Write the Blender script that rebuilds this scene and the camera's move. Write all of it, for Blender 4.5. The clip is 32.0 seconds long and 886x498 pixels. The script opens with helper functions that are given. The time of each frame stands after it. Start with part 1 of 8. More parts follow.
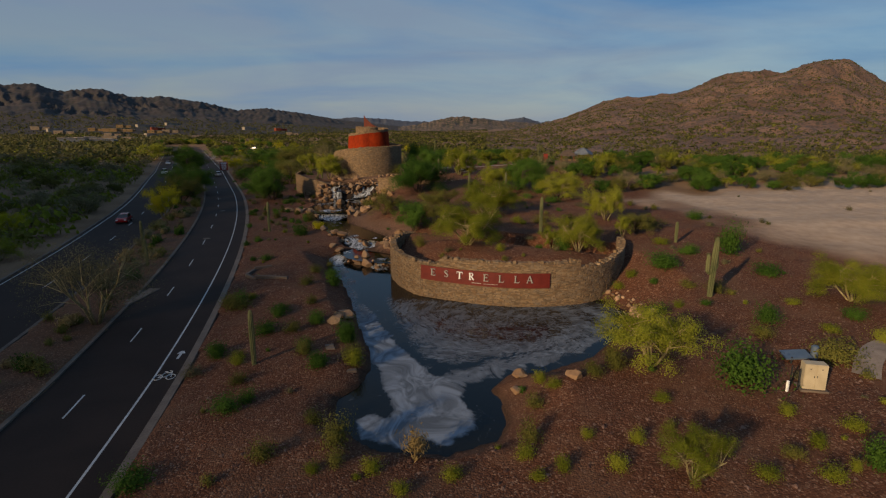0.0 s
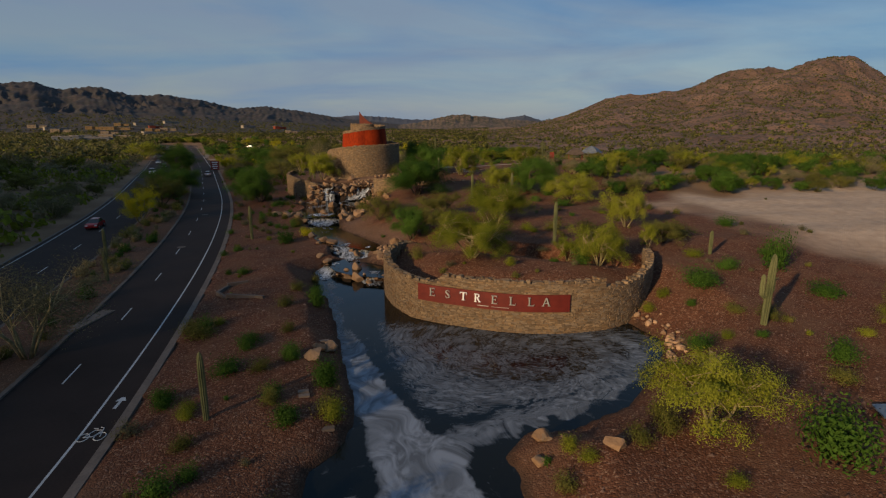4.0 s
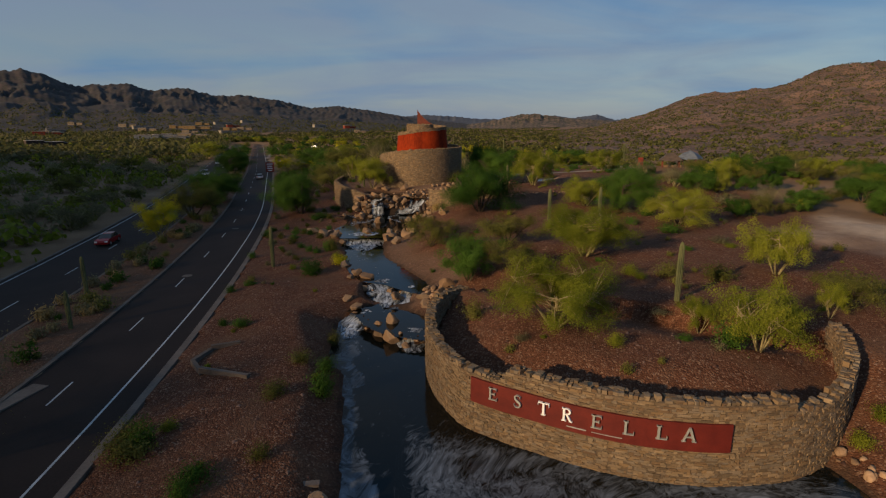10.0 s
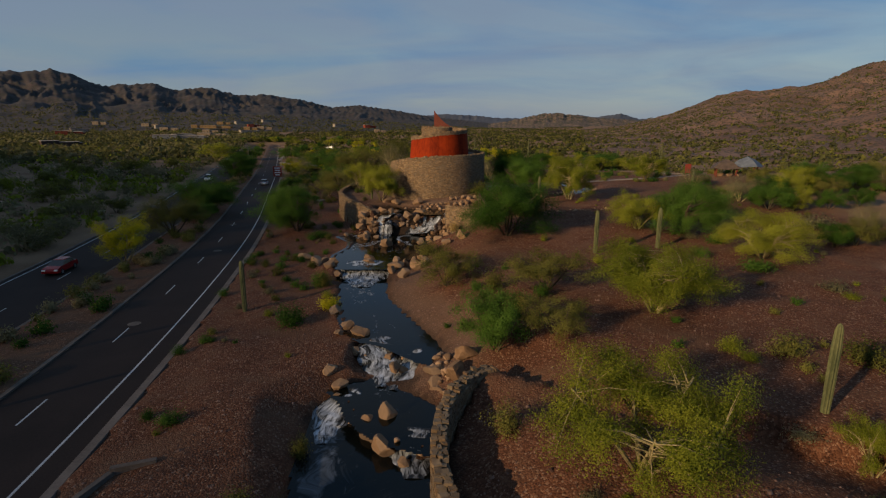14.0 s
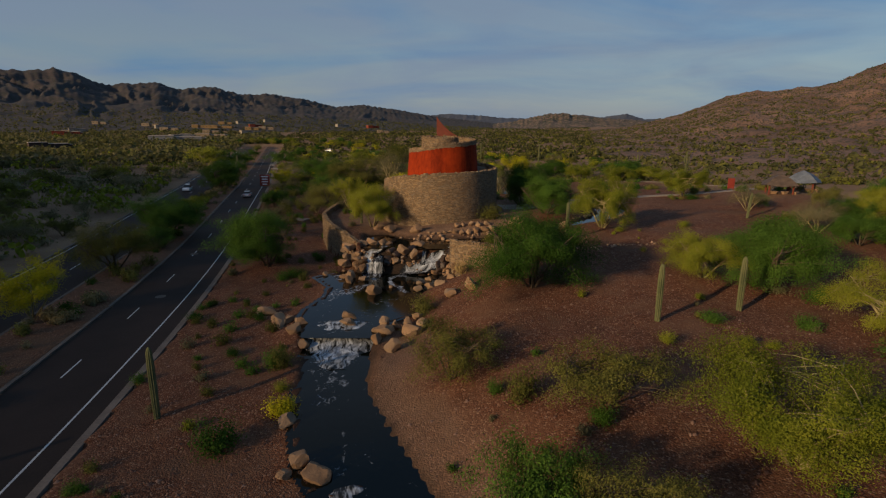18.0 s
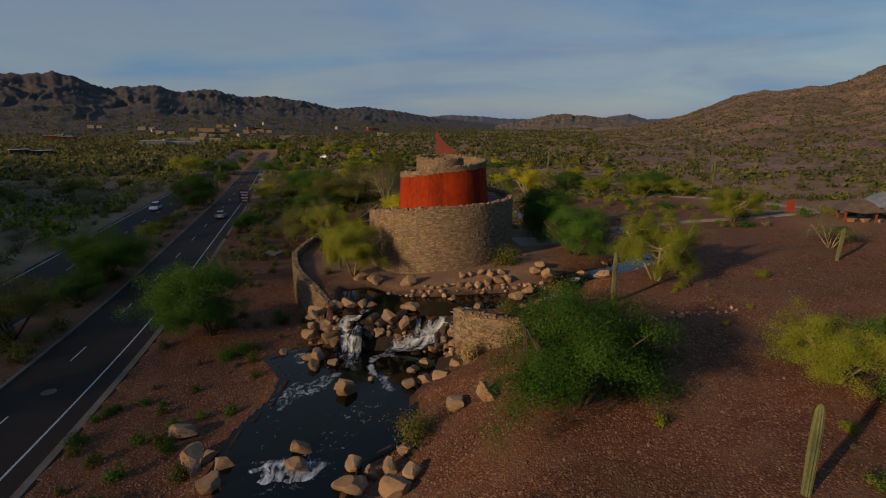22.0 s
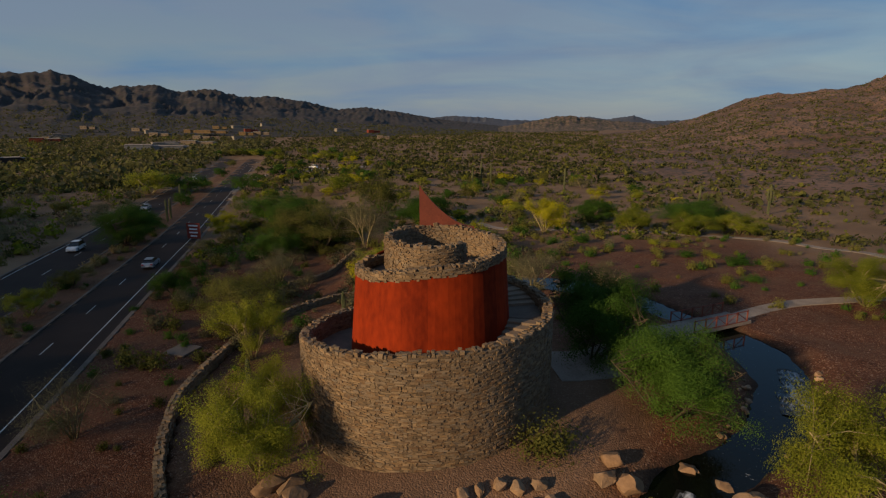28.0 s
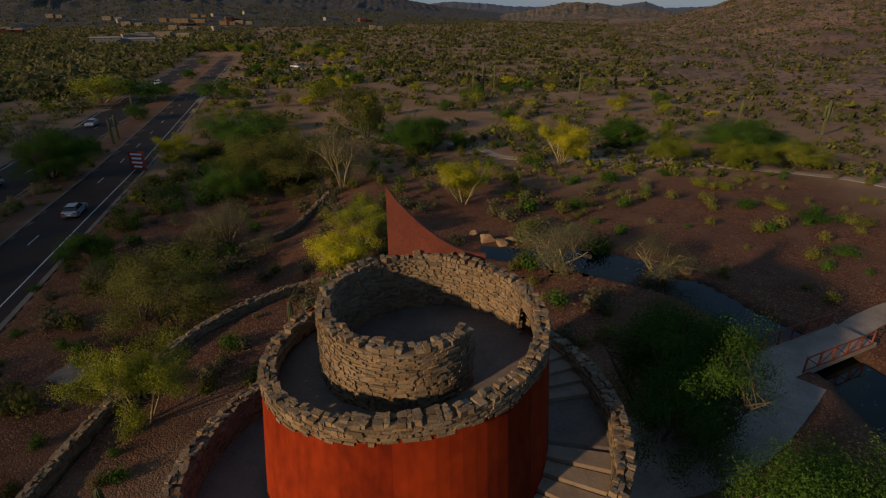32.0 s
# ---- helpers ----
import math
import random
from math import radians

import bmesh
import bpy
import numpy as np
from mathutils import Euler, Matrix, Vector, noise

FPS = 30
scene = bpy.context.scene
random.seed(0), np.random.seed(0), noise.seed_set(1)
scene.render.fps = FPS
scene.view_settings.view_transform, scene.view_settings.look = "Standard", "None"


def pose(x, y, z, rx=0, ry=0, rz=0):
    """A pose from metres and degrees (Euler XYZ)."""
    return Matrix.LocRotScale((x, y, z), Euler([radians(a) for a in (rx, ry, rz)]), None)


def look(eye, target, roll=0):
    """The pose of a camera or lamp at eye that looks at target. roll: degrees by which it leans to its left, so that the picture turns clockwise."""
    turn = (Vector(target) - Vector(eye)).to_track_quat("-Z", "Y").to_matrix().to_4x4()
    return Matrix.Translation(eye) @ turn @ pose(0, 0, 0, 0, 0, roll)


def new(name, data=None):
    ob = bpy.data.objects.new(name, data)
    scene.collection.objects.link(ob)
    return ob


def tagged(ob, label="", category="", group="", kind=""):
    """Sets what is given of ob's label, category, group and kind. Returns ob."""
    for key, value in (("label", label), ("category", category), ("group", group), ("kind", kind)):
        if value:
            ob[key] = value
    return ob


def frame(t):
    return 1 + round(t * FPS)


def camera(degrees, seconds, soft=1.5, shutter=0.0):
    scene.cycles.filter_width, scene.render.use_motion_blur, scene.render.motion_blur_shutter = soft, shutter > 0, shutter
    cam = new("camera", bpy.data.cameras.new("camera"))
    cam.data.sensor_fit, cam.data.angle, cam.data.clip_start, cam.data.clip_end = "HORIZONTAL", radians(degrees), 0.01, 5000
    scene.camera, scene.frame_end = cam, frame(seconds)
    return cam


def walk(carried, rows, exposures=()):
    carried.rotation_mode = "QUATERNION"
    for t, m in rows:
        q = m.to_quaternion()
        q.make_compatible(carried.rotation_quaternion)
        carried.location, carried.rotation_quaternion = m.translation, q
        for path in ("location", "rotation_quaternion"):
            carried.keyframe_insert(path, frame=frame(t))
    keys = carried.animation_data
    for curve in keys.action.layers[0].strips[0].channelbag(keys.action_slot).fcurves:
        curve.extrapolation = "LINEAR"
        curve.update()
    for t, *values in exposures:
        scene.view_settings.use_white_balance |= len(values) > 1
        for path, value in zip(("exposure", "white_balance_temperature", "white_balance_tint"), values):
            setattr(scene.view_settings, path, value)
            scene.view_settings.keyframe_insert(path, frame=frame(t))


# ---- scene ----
cam = camera(79.1, 32.0, soft=1.2)
walk(cam, [
    (0, pose(-8.64, 5.18, 17.95, 77.04, 0.02, -9.50)),
    (1, pose(-8.27, 6.87, 17.86, 77.05, -0.05, -9.33)),
    (2, pose(-7.89, 8.83, 17.80, 76.98, 0.01, -9.21)),
    (3, pose(-7.59, 11.14, 17.73, 76.91, -0.01, -9.33)),
    (3.5, pose(-7.44, 12.28, 17.69, 76.88, 0.02, -9.35)),
    (4.5, pose(-7.08, 14.78, 17.61, 76.84, 0.09, -9.52)),
    (5.5, pose(-6.62, 17.53, 17.56, 76.85, 0.13, -9.47)),
    (6, pose(-6.34, 18.99, 17.55, 76.89, 0.11, -9.21)),
    (7, pose(-5.88, 21.95, 17.58, 76.84, 0.14, -7.74)),
    (8, pose(-5.46, 25.09, 17.62, 76.86, 0.17, -6.29)),
    (9, pose(-4.97, 28.34, 17.70, 76.85, 0.08, -4.37)),
    (10, pose(-4.59, 31.70, 17.83, 76.80, -0.00, -2.31)),
    (11, pose(-4.34, 35.24, 17.98, 76.65, -0.03, -1.51)),
    (12, pose(-4.16, 38.84, 18.11, 76.68, -0.06, -0.89)),
    (13, pose(-4.07, 42.69, 18.25, 76.78, -0.14, -0.62)),
    (14, pose(-3.86, 46.60, 18.42, 76.71, -0.01, -0.11)),
    (14.5, pose(-3.80, 48.45, 18.52, 76.74, 0.01, 0.05)),
    (15.5, pose(-3.81, 52.36, 18.82, 76.74, -0.01, 0.10)),
    (16.5, pose(-3.86, 56.57, 19.19, 76.72, -0.10, 0.14)),
    (17, pose(-3.85, 58.78, 19.37, 76.72, -0.16, 0.28)),
    (18, pose(-3.82, 63.29, 19.75, 76.67, -0.14, 0.34)),
    (19, pose(-3.88, 67.73, 20.12, 76.69, -0.08, 0.36)),
    (20, pose(-4.01, 72.11, 20.51, 76.73, 0.01, 0.30)),
    (21, pose(-4.01, 76.54, 20.94, 76.75, 0.11, 0.36)),
    (22, pose(-3.83, 81.05, 21.45, 76.76, 0.18, 0.48)),
    (23, pose(-3.67, 85.61, 22.04, 76.74, 0.15, 0.55)),
    (24, pose(-3.57, 90.17, 22.67, 76.76, 0.19, 0.64)),
    (25, pose(-3.44, 94.68, 23.28, 76.72, 0.08, 0.66)),
    (26, pose(-3.27, 99.54, 23.90, 76.70, 0.00, 0.77)),
    (26.5, pose(-3.17, 102.13, 24.18, 76.68, -0.06, 0.77)),
    (27.5, pose(-3.08, 107.24, 24.68, 76.74, -0.08, 0.78)),
    (28.5, pose(-3.07, 112.21, 25.12, 76.83, -0.07, 0.85)),
    (29, pose(-3.06, 114.63, 25.33, 75.75, -0.06, 0.93)),
    (30, pose(-3.01, 119.32, 25.77, 72.84, -0.06, 0.88)),
    (31, pose(-2.97, 123.73, 26.26, 69.43, -0.11, 0.76)),
    (32, pose(-2.88, 128.30, 26.82, 65.96, -0.12, 0.60)),
], [(0, 0.03), (12, 0.0), (20, -0.06), (28.5, -0.13), (30, -0.26), (32, -0.29)])

# ---- sky and sun ----
world = bpy.data.worlds.new("sky")
scene.world = world
world.use_nodes = True
SUN_DIR = Vector((-0.77, -0.64, 0.0)).normalized()
SUN_EL = radians(17.0)


def build_world():
    nt = world.node_tree
    nt.nodes.clear()
    n, l = nt.nodes, nt.links
    out = n.new("ShaderNodeOutputWorld")
    bg = n.new("ShaderNodeBackground")
    bg.inputs["Strength"].default_value = 0.082
    sky = n.new("ShaderNodeTexSky")
    sky.sky_type = "NISHITA"
    sky.sun_disc = False
    sky.sun_elevation = SUN_EL
    sky.sun_rotation = math.atan2(SUN_DIR.x, SUN_DIR.y)
    sky.air_density = 1.2
    sky.dust_density = 0.4
    sky.ozone_density = 2.5
    tc = n.new("ShaderNodeTexCoord")
    mp = n.new("ShaderNodeMapping")
    mp.inputs["Scale"].default_value = (1.3, 1.0, 7.0)
    mp.inputs["Rotation"].default_value = (0.0, radians(5), 0.3)
    no = n.new("ShaderNodeTexNoise")
    no.inputs["Scale"].default_value = 2.1
    no.inputs["Detail"].default_value = 7.0
    no.inputs["Roughness"].default_value = 0.55
    no.inputs["Distortion"].default_value = 0.5
    ramp = n.new("ShaderNodeValToRGB")
    ramp.color_ramp.elements[0].position = 0.36
    ramp.color_ramp.elements[0].color = (0.62, 0.62, 0.62, 1)
    ramp.color_ramp.elements[1].position = 0.72
    ramp.color_ramp.elements[1].color = (0.97, 0.97, 0.97, 1)
    mix = n.new("ShaderNodeMix")
    mix.data_type = "RGBA"
    tint = n.new("ShaderNodeMix")
    tint.data_type = "RGBA"
    tint.inputs["A"].default_value = (1.0, 2.45, 4.8, 1)
    tint.inputs["B"].default_value = (2.38, 3.12, 4.35, 1)
    wide = n.new("ShaderNodeTexNoise")
    wide.inputs["Scale"].default_value = 1.1
    wide.inputs["Detail"].default_value = 6.0
    wide.inputs["Distortion"].default_value = 0.8
    soft = n.new("ShaderNodeValToRGB")
    soft.color_ramp.elements[0].position = 0.36
    soft.color_ramp.elements[1].position = 0.60
    l.new(mp.outputs["Vector"], wide.inputs["Vector"])
    # the cloud thins out towards the east
    axis = n.new("ShaderNodeSeparateXYZ")
    l.new(tc.outputs["Generated"], axis.inputs["Vector"])
    east = n.new("ShaderNodeMath")
    east.operation = "MULTIPLY_ADD"
    l.new(axis.outputs["X"], east.inputs[0])
    east.inputs[1].default_value = -0.24
    l.new(wide.outputs["Fac"], east.inputs[2])
    l.new(east.outputs[0], soft.inputs["Fac"])
    l.new(soft.outputs["Color"], tint.inputs["Factor"])
    l.new(tint.outputs["Result"], mix.inputs["B"])
    l.new(tc.outputs["Generated"], mp.inputs["Vector"])
    l.new(mp.outputs["Vector"], no.inputs["Vector"])
    l.new(no.outputs["Fac"], ramp.inputs["Fac"])
    l.new(ramp.outputs["Color"], mix.inputs["Factor"])
    l.new(sky.outputs["Color"], mix.inputs["A"])
    l.new(mix.outputs["Result"], bg.inputs["Color"])
    l.new(bg.outputs["Background"], out.inputs["Surface"])


build_world()
sun_data = bpy.data.lights.new("sun", "SUN")
sun_data.energy = 5.05
sun_data.angle = radians(1.5)
sun_data.color = (1.0, 0.72, 0.425)
sun = new("sun", sun_data)
sun.matrix_world = look((0, 0, 100), Vector((0, 0, 100)) - SUN_DIR * math.cos(SUN_EL) - Vector((0, 0, math.sin(SUN_EL))))


# ---- materials ----
def material(name, dark, light, scale=1.0, rough=0.85, bump=0.3, metal=0.0, fine=12.0, fleck=None, fleck_at=0.62,
             per_object=0.0, per_island=0.0, translucent=0.0, stretch=(1, 1, 1), spec=0.3, palette=None):
    """Two-scale noise between two base colours, with relief; flecks of a third colour; variation by piece."""
    m = bpy.data.materials.new(name)
    m.use_nodes = True
    nt = m.node_tree
    n, l = nt.nodes, nt.links
    b = n["Principled BSDF"]
    b.inputs["Roughness"].default_value = rough
    b.inputs["Metallic"].default_value = metal
    b.inputs["Specular IOR Level"].default_value = spec
    tc = n.new("ShaderNodeTexCoord")
    mp = n.new("ShaderNodeMapping")
    mp.inputs["Scale"].default_value = stretch
    l.new(tc.outputs["Object"], mp.inputs["Vector"])

    def noise_node(s, det, dist=0.0):
        a = n.new("ShaderNodeTexNoise")
        a.inputs["Scale"].default_value = s
        a.inputs["Detail"].default_value = det
        a.inputs["Distortion"].default_value = dist
        l.new(mp.outputs["Vector"], a.inputs["Vector"])
        return a
    big = noise_node(scale, 5.0, 0.4)
    small = noise_node(scale * fine, 4.0)
    add = n.new("ShaderNodeMath")
    add.operation = "MULTIPLY_ADD"
    l.new(small.outputs["Fac"], add.inputs[0])
    add.inputs[1].default_value = 0.55
    sub = n.new("ShaderNodeMath")
    sub.operation = "SUBTRACT"
    l.new(big.outputs["Fac"], sub.inputs[0])
    sub.inputs[1].default_value = 0.275
    l.new(sub.outputs[0], add.inputs[2])
    fac = add.outputs[0]
    for amount, kind in ((per_object, "o"), (per_island, "i")):
        if amount:
            src = n.new("ShaderNodeObjectInfo") if kind == "o" else n.new("ShaderNodeNewGeometry")
            sock = src.outputs["Random"] if kind == "o" else src.outputs["Random Per Island"]
            ma = n.new("ShaderNodeMath")
            ma.operation = "MULTIPLY_ADD"
            l.new(sock, ma.inputs[0])
            ma.inputs[1].default_value = amount
            su = n.new("ShaderNodeMath")
            su.operation = "SUBTRACT"
            l.new(fac, su.inputs[0])
            su.inputs[1].default_value = amount / 2
            l.new(su.outputs[0], ma.inputs[2])
            fac = ma.outputs[0]
    ramp = n.new("ShaderNodeValToRGB")
    ramp.color_ramp.elements[0].position = 0.28
    ramp.color_ramp.elements[1].position = 0.72
    ramp.color_ramp.elements[0].color = (*dark, 1)
    ramp.color_ramp.elements[1].color = (*light, 1)
    l.new(fac, ramp.inputs["Fac"])
    col = ramp.outputs["Color"]
    if palette:
        # each piece takes a tint of its own
        own, geo = n.new("ShaderNodeObjectInfo"), n.new("ShaderNodeNewGeometry")
        mixed = n.new("ShaderNodeMath")
        mixed.operation = "ADD"
        l.new(own.outputs["Random"], mixed.inputs[0])
        l.new(geo.outputs["Random Per Island"], mixed.inputs[1])
        part_of = n.new("ShaderNodeMath")
        part_of.operation = "FRACT"
        l.new(mixed.outputs[0], part_of.inputs[0])
        pal = n.new("ShaderNodeValToRGB")
        while len(pal.color_ramp.elements) < len(palette):
            pal.color_ramp.elements.new(0.5)
        for k, (e, c) in enumerate(zip(pal.color_ramp.elements, palette)):
            e.position = k / (len(palette) - 1)
            e.color = (*c, 1)
        l.new(part_of.outputs[0], pal.inputs["Fac"])
        px = n.new("ShaderNodeMix")
        px.data_type = "RGBA"
        px.inputs["Factor"].default_value = 0.6
        l.new(col, px.inputs["A"])
        l.new(pal.outputs["Color"], px.inputs["B"])
        col = px.outputs["Result"]
    if fleck:
        vo = n.new("ShaderNodeTexVoronoi")
        vo.inputs["Scale"].default_value = scale * fine * 1.3
        l.new(mp.outputs["Vector"], vo.inputs["Vector"])
        sep = n.new("ShaderNodeSeparateColor")
        l.new(vo.outputs["Color"], sep.inputs["Color"])
        gt = n.new("ShaderNodeMath")
        gt.operation = "GREATER_THAN"
        gt.inputs[1].default_value = fleck_at
        l.new(sep.outputs[0], gt.inputs[0])
        mx = n.new("ShaderNodeMix")
        mx.data_type = "RGBA"
        l.new(gt.outputs[0], mx.inputs["Factor"])
        l.new(col, mx.inputs["A"])
        mx.inputs["B"].default_value = (*fleck, 1)
        col = mx.outputs["Result"]
    l.new(col, b.inputs["Base Color"])
    if bump:
        bp = n.new("ShaderNodeBump")
        bp.inputs["Strength"].default_value = bump
        bp.inputs["Distance"].default_value = 0.05
        l.new(small.outputs["Fac"], bp.inputs["Height"])
        l.new(bp.outputs["Normal"], b.inputs["Normal"])
    if translucent:
        tr = n.new("ShaderNodeBsdfTranslucent")
        l.new(col, tr.inputs["Color"])
        ms = n.new("ShaderNodeMixShader")
        ms.inputs["Fac"].default_value = translucent
        l.new(b.outputs["BSDF"], ms.inputs[1])
        l.new(tr.outputs["BSDF"], ms.inputs[2])
        l.new(ms.outputs["Shader"], n["Material Output"].inputs["Surface"])
    return m


def foam_water(name, dark, foam, amount, scale, drift=False, rough=0.08, gain=0.55, fade=0.14):
    """Dark water with rafts of pale foam; with drift the foam follows the sheet's own flow and thickness."""
    m = bpy.data.materials.new(name)
    m.use_nodes = True
    n, l = m.node_tree.nodes, m.node_tree.links
    b = n["Principled BSDF"]
    b.inputs["Specular IOR Level"].default_value = 0.3
    b.inputs["IOR"].default_value = 1.33
    tc = n.new("ShaderNodeTexCoord")
    src = tc.outputs["Object"]
    if drift:
        at = n.new("ShaderNodeAttribute")
        at.attribute_name = "flow"
        src = at.outputs["Vector"]
    a = n.new("ShaderNodeTexNoise")
    a.inputs["Scale"].default_value = scale
    a.inputs["Detail"].default_value = 9
    a.inputs["Roughness"].default_value = 0.66
    a.inputs["Distortion"].default_value = 1.1
    l.new(src, a.inputs["Vector"])
    fac = a.outputs["Fac"]
    if drift:
        th = n.new("ShaderNodeAttribute")
        th.attribute_name = "foam"
        ma = n.new("ShaderNodeMath")
        ma.operation = "MULTIPLY_ADD"
        l.new(th.outputs["Fac"], ma.inputs[0])
        ma.inputs[1].default_value = gain
        l.new(fac, ma.inputs[2])
        fac = ma.outputs[0]
    ramp = n.new("ShaderNodeValToRGB")
    ramp.color_ramp.elements[0].position = amount - 0.05
    ramp.color_ramp.elements[0].color = (0, 0, 0, 1)
    ramp.color_ramp.elements[1].position = amount + fade
    l.new(fac, ramp.inputs["Fac"])
    mx = n.new("ShaderNodeMix")
    mx.data_type = "RGBA"
    l.new(ramp.outputs["Color"], mx.inputs["Factor"])
    mx.inputs["A"].default_value = (*dark, 1)
    # the foam itself is thick and thin in marbled folds
    fold = n.new("ShaderNodeTexNoise")
    fold.inputs["Scale"].default_value = scale * 0.5
    fold.inputs["Detail"].default_value = 8
    fold.inputs["Distortion"].default_value = 2.2
    l.new(src, fold.inputs["Vector"])
    tone = n.new("ShaderNodeValToRGB")
    tone.color_ramp.elements[0].position = 0.38
    tone.color_ramp.elements[0].color = (*[0.45 * v for v in foam], 1)
    tone.color_ramp.elements[1].position = 0.62
    tone.color_ramp.elements[1].color = (*foam, 1)
    l.new(fold.outputs["Fac"], tone.inputs["Fac"])
    l.new(tone.outputs["Color"], mx.inputs["B"])
    l.new(mx.outputs["Result"], b.inputs["Base Color"])
    mr = n.new("ShaderNodeMapRange")
    mr.inputs["To Min"].default_value = rough
    mr.inputs["To Max"].default_value = 0.7
    l.new(ramp.outputs["Color"], mr.inputs["Value"])
    l.new(mr.outputs["Result"], b.inputs["Roughness"])
    w = n.new("ShaderNodeTexNoise")
    w.inputs["Scale"].default_value = 2.2
    w.inputs["Detail"].default_value = 3
    l.new(tc.outputs["Object"], w.inputs["Vector"])
    bp = n.new("ShaderNodeBump")
    bp.inputs["Strength"].default_value = 0.15
    bp.inputs["Distance"].default_value = 0.05
    l.new(w.outputs["Fac"], bp.inputs["Height"])
    l.new(bp.outputs["Normal"], b.inputs["Normal"])
    return m


M_ASPHALT = material("asphalt", (0.0155, 0.0094, 0.0070), (0.027, 0.0165, 0.0122), 0.25, 0.85, 0.12, fine=30, spec=0.22)
M_PAINT = material("road_paint", (0.34, 0.34, 0.33), (0.5, 0.5, 0.49), 2, 0.7, 0.05)
M_CONCRETE = material("concrete", (0.080, 0.062, 0.050), (0.145, 0.112, 0.088), 0.6, 0.9, 0.15)
M_PATH = material("path_concrete", (0.17, 0.135, 0.11), (0.27, 0.22, 0.18), 0.6, 0.9, 0.12)
M_KERB = material("kerb_concrete", (0.105, 0.080, 0.064), (0.175, 0.136, 0.108), 0.6, 0.9, 0.12)
M_STEP = material("step_stone", (0.15, 0.11, 0.078), (0.235, 0.172, 0.122), 1.0, 0.9, 0.2)
M_STONE = material("ledge_stone", (0.088, 0.060, 0.034), (0.26, 0.180, 0.102), 1.6, 0.9, 0.6, fine=9, per_object=0.25, per_island=0.28,
                   palette=[(0.115, 0.095, 0.074), (0.25, 0.156, 0.076), (0.125, 0.070, 0.038), (0.25, 0.178, 0.106), (0.074, 0.052, 0.034), (0.20, 0.126, 0.066), (0.155, 0.130, 0.104), (0.29, 0.195, 0.108)])
M_MORTAR = material("mortar", (0.085, 0.06, 0.04), (0.14, 0.10, 0.066), 3, 0.95, 0.4)
M_RUST = material("weathered_steel", (0.105, 0.0105, 0.0028), (0.25, 0.028, 0.0050), 0.3, 0.8, 0.12, fine=11, stretch=(1, 1, 0.5), per_object=0.22, spec=0.08)
M_RUST_DARK = material("dark_steel", (0.11, 0.03, 0.018), (0.2, 0.05, 0.028), 0.8, 0.7, 0.1)
M_BOULDER = material("boulder_rock", (0.085, 0.050, 0.029), (0.31, 0.195, 0.112), 1.4, 0.9, 0.9, fine=6, per_object=0.3,
                     palette=[(0.27, 0.158, 0.082), (0.15, 0.088, 0.048), (0.32, 0.205, 0.118), (0.19, 0.138, 0.094), (0.25, 0.138, 0.068)])
M_SIGN = material("sign_panel_red", (0.085, 0.010, 0.007), (0.13, 0.016, 0.010), 1.5, 0.6, 0.05)
M_LETTER = material("cut_metal_letter", (0.28, 0.28, 0.26), (0.44, 0.44, 0.41), 3, 0.4, 0.03, metal=0.3)
M_WHITE = material("white_and_glint", (0.75, 0.75, 0.74), (0.82, 0.82, 0.8), 3, 0.6, 0.02)
M_BARK = material("pale_bark", (0.14, 0.11, 0.05), (0.34, 0.28, 0.14), 5, 0.9, 0.4)
M_BARK_DARK = material("dark_bark", (0.04, 0.03, 0.02), (0.11, 0.08, 0.05), 5, 0.9, 0.5)
M_CACTUS = material("cactus_skin", (0.045, 0.055, 0.022), (0.13, 0.13, 0.055), 1.2, 0.8, 0.3, stretch=(1, 1, 0.4))
LEAF = dict(bump=0, rough=0.8, per_object=0.35, per_island=0.2, translucent=0.34, spec=0.06)
M_LEAF_YELLOW = material("yellow_bloom", (0.24, 0.235, 0.011), (0.43, 0.385, 0.017), 0.9, **LEAF)
M_LEAF_LIME = material("lime_foliage", (0.098, 0.120, 0.012), (0.245, 0.255, 0.028), 0.9, **LEAF)
M_LEAF_GREEN = material("green_foliage", (0.028, 0.066, 0.009), (0.082, 0.152, 0.023), 0.9, **LEAF)
M_LEAF_OLIVE = material("olive_foliage", (0.068, 0.074, 0.016), (0.175, 0.165, 0.040), 0.9, **LEAF)
M_LEAF_GREY = material("grey_foliage", (0.09, 0.085, 0.045), (0.19, 0.17, 0.09), 0.9, **LEAF)
M_SCRUB = material("dark_scrub", (0.038, 0.043, 0.016), (0.095, 0.095, 0.034), 0.9, **LEAF)
M_STRAW = material("dry_grass", (0.24, 0.17, 0.07), (0.42, 0.31, 0.13), 0.9, **LEAF)
M_POND = foam_water("pond_water", (0.006, 0.007, 0.006), (0.22, 0.25, 0.29), 0.66, 1.5, drift=True, fade=0.40, gain=0.8, rough=0.08)
M_STREAM = foam_water("stream_water", (0.004, 0.005, 0.0035), (0.42, 0.45, 0.48), 0.69, 2.2, fade=0.05, rough=0.05)
M_POOL = foam_water("pool_water", (0.004, 0.005, 0.0035), (0.42, 0.45, 0.49), 0.72, 1.7, drift=True, rough=0.05, gain=0.5, fade=0.1)
M_RAPID = foam_water("rapids", (0.016, 0.016, 0.015), (0.55, 0.58, 0.62), 0.60, 1.0, drift=True, rough=0.15, gain=0.3, fade=0.12)
M_WET = material("wet_rock", (0.016, 0.011, 0.008), (0.075, 0.045, 0.028), 1.2, 0.4, 0.6, fine=7, per_object=0.3)


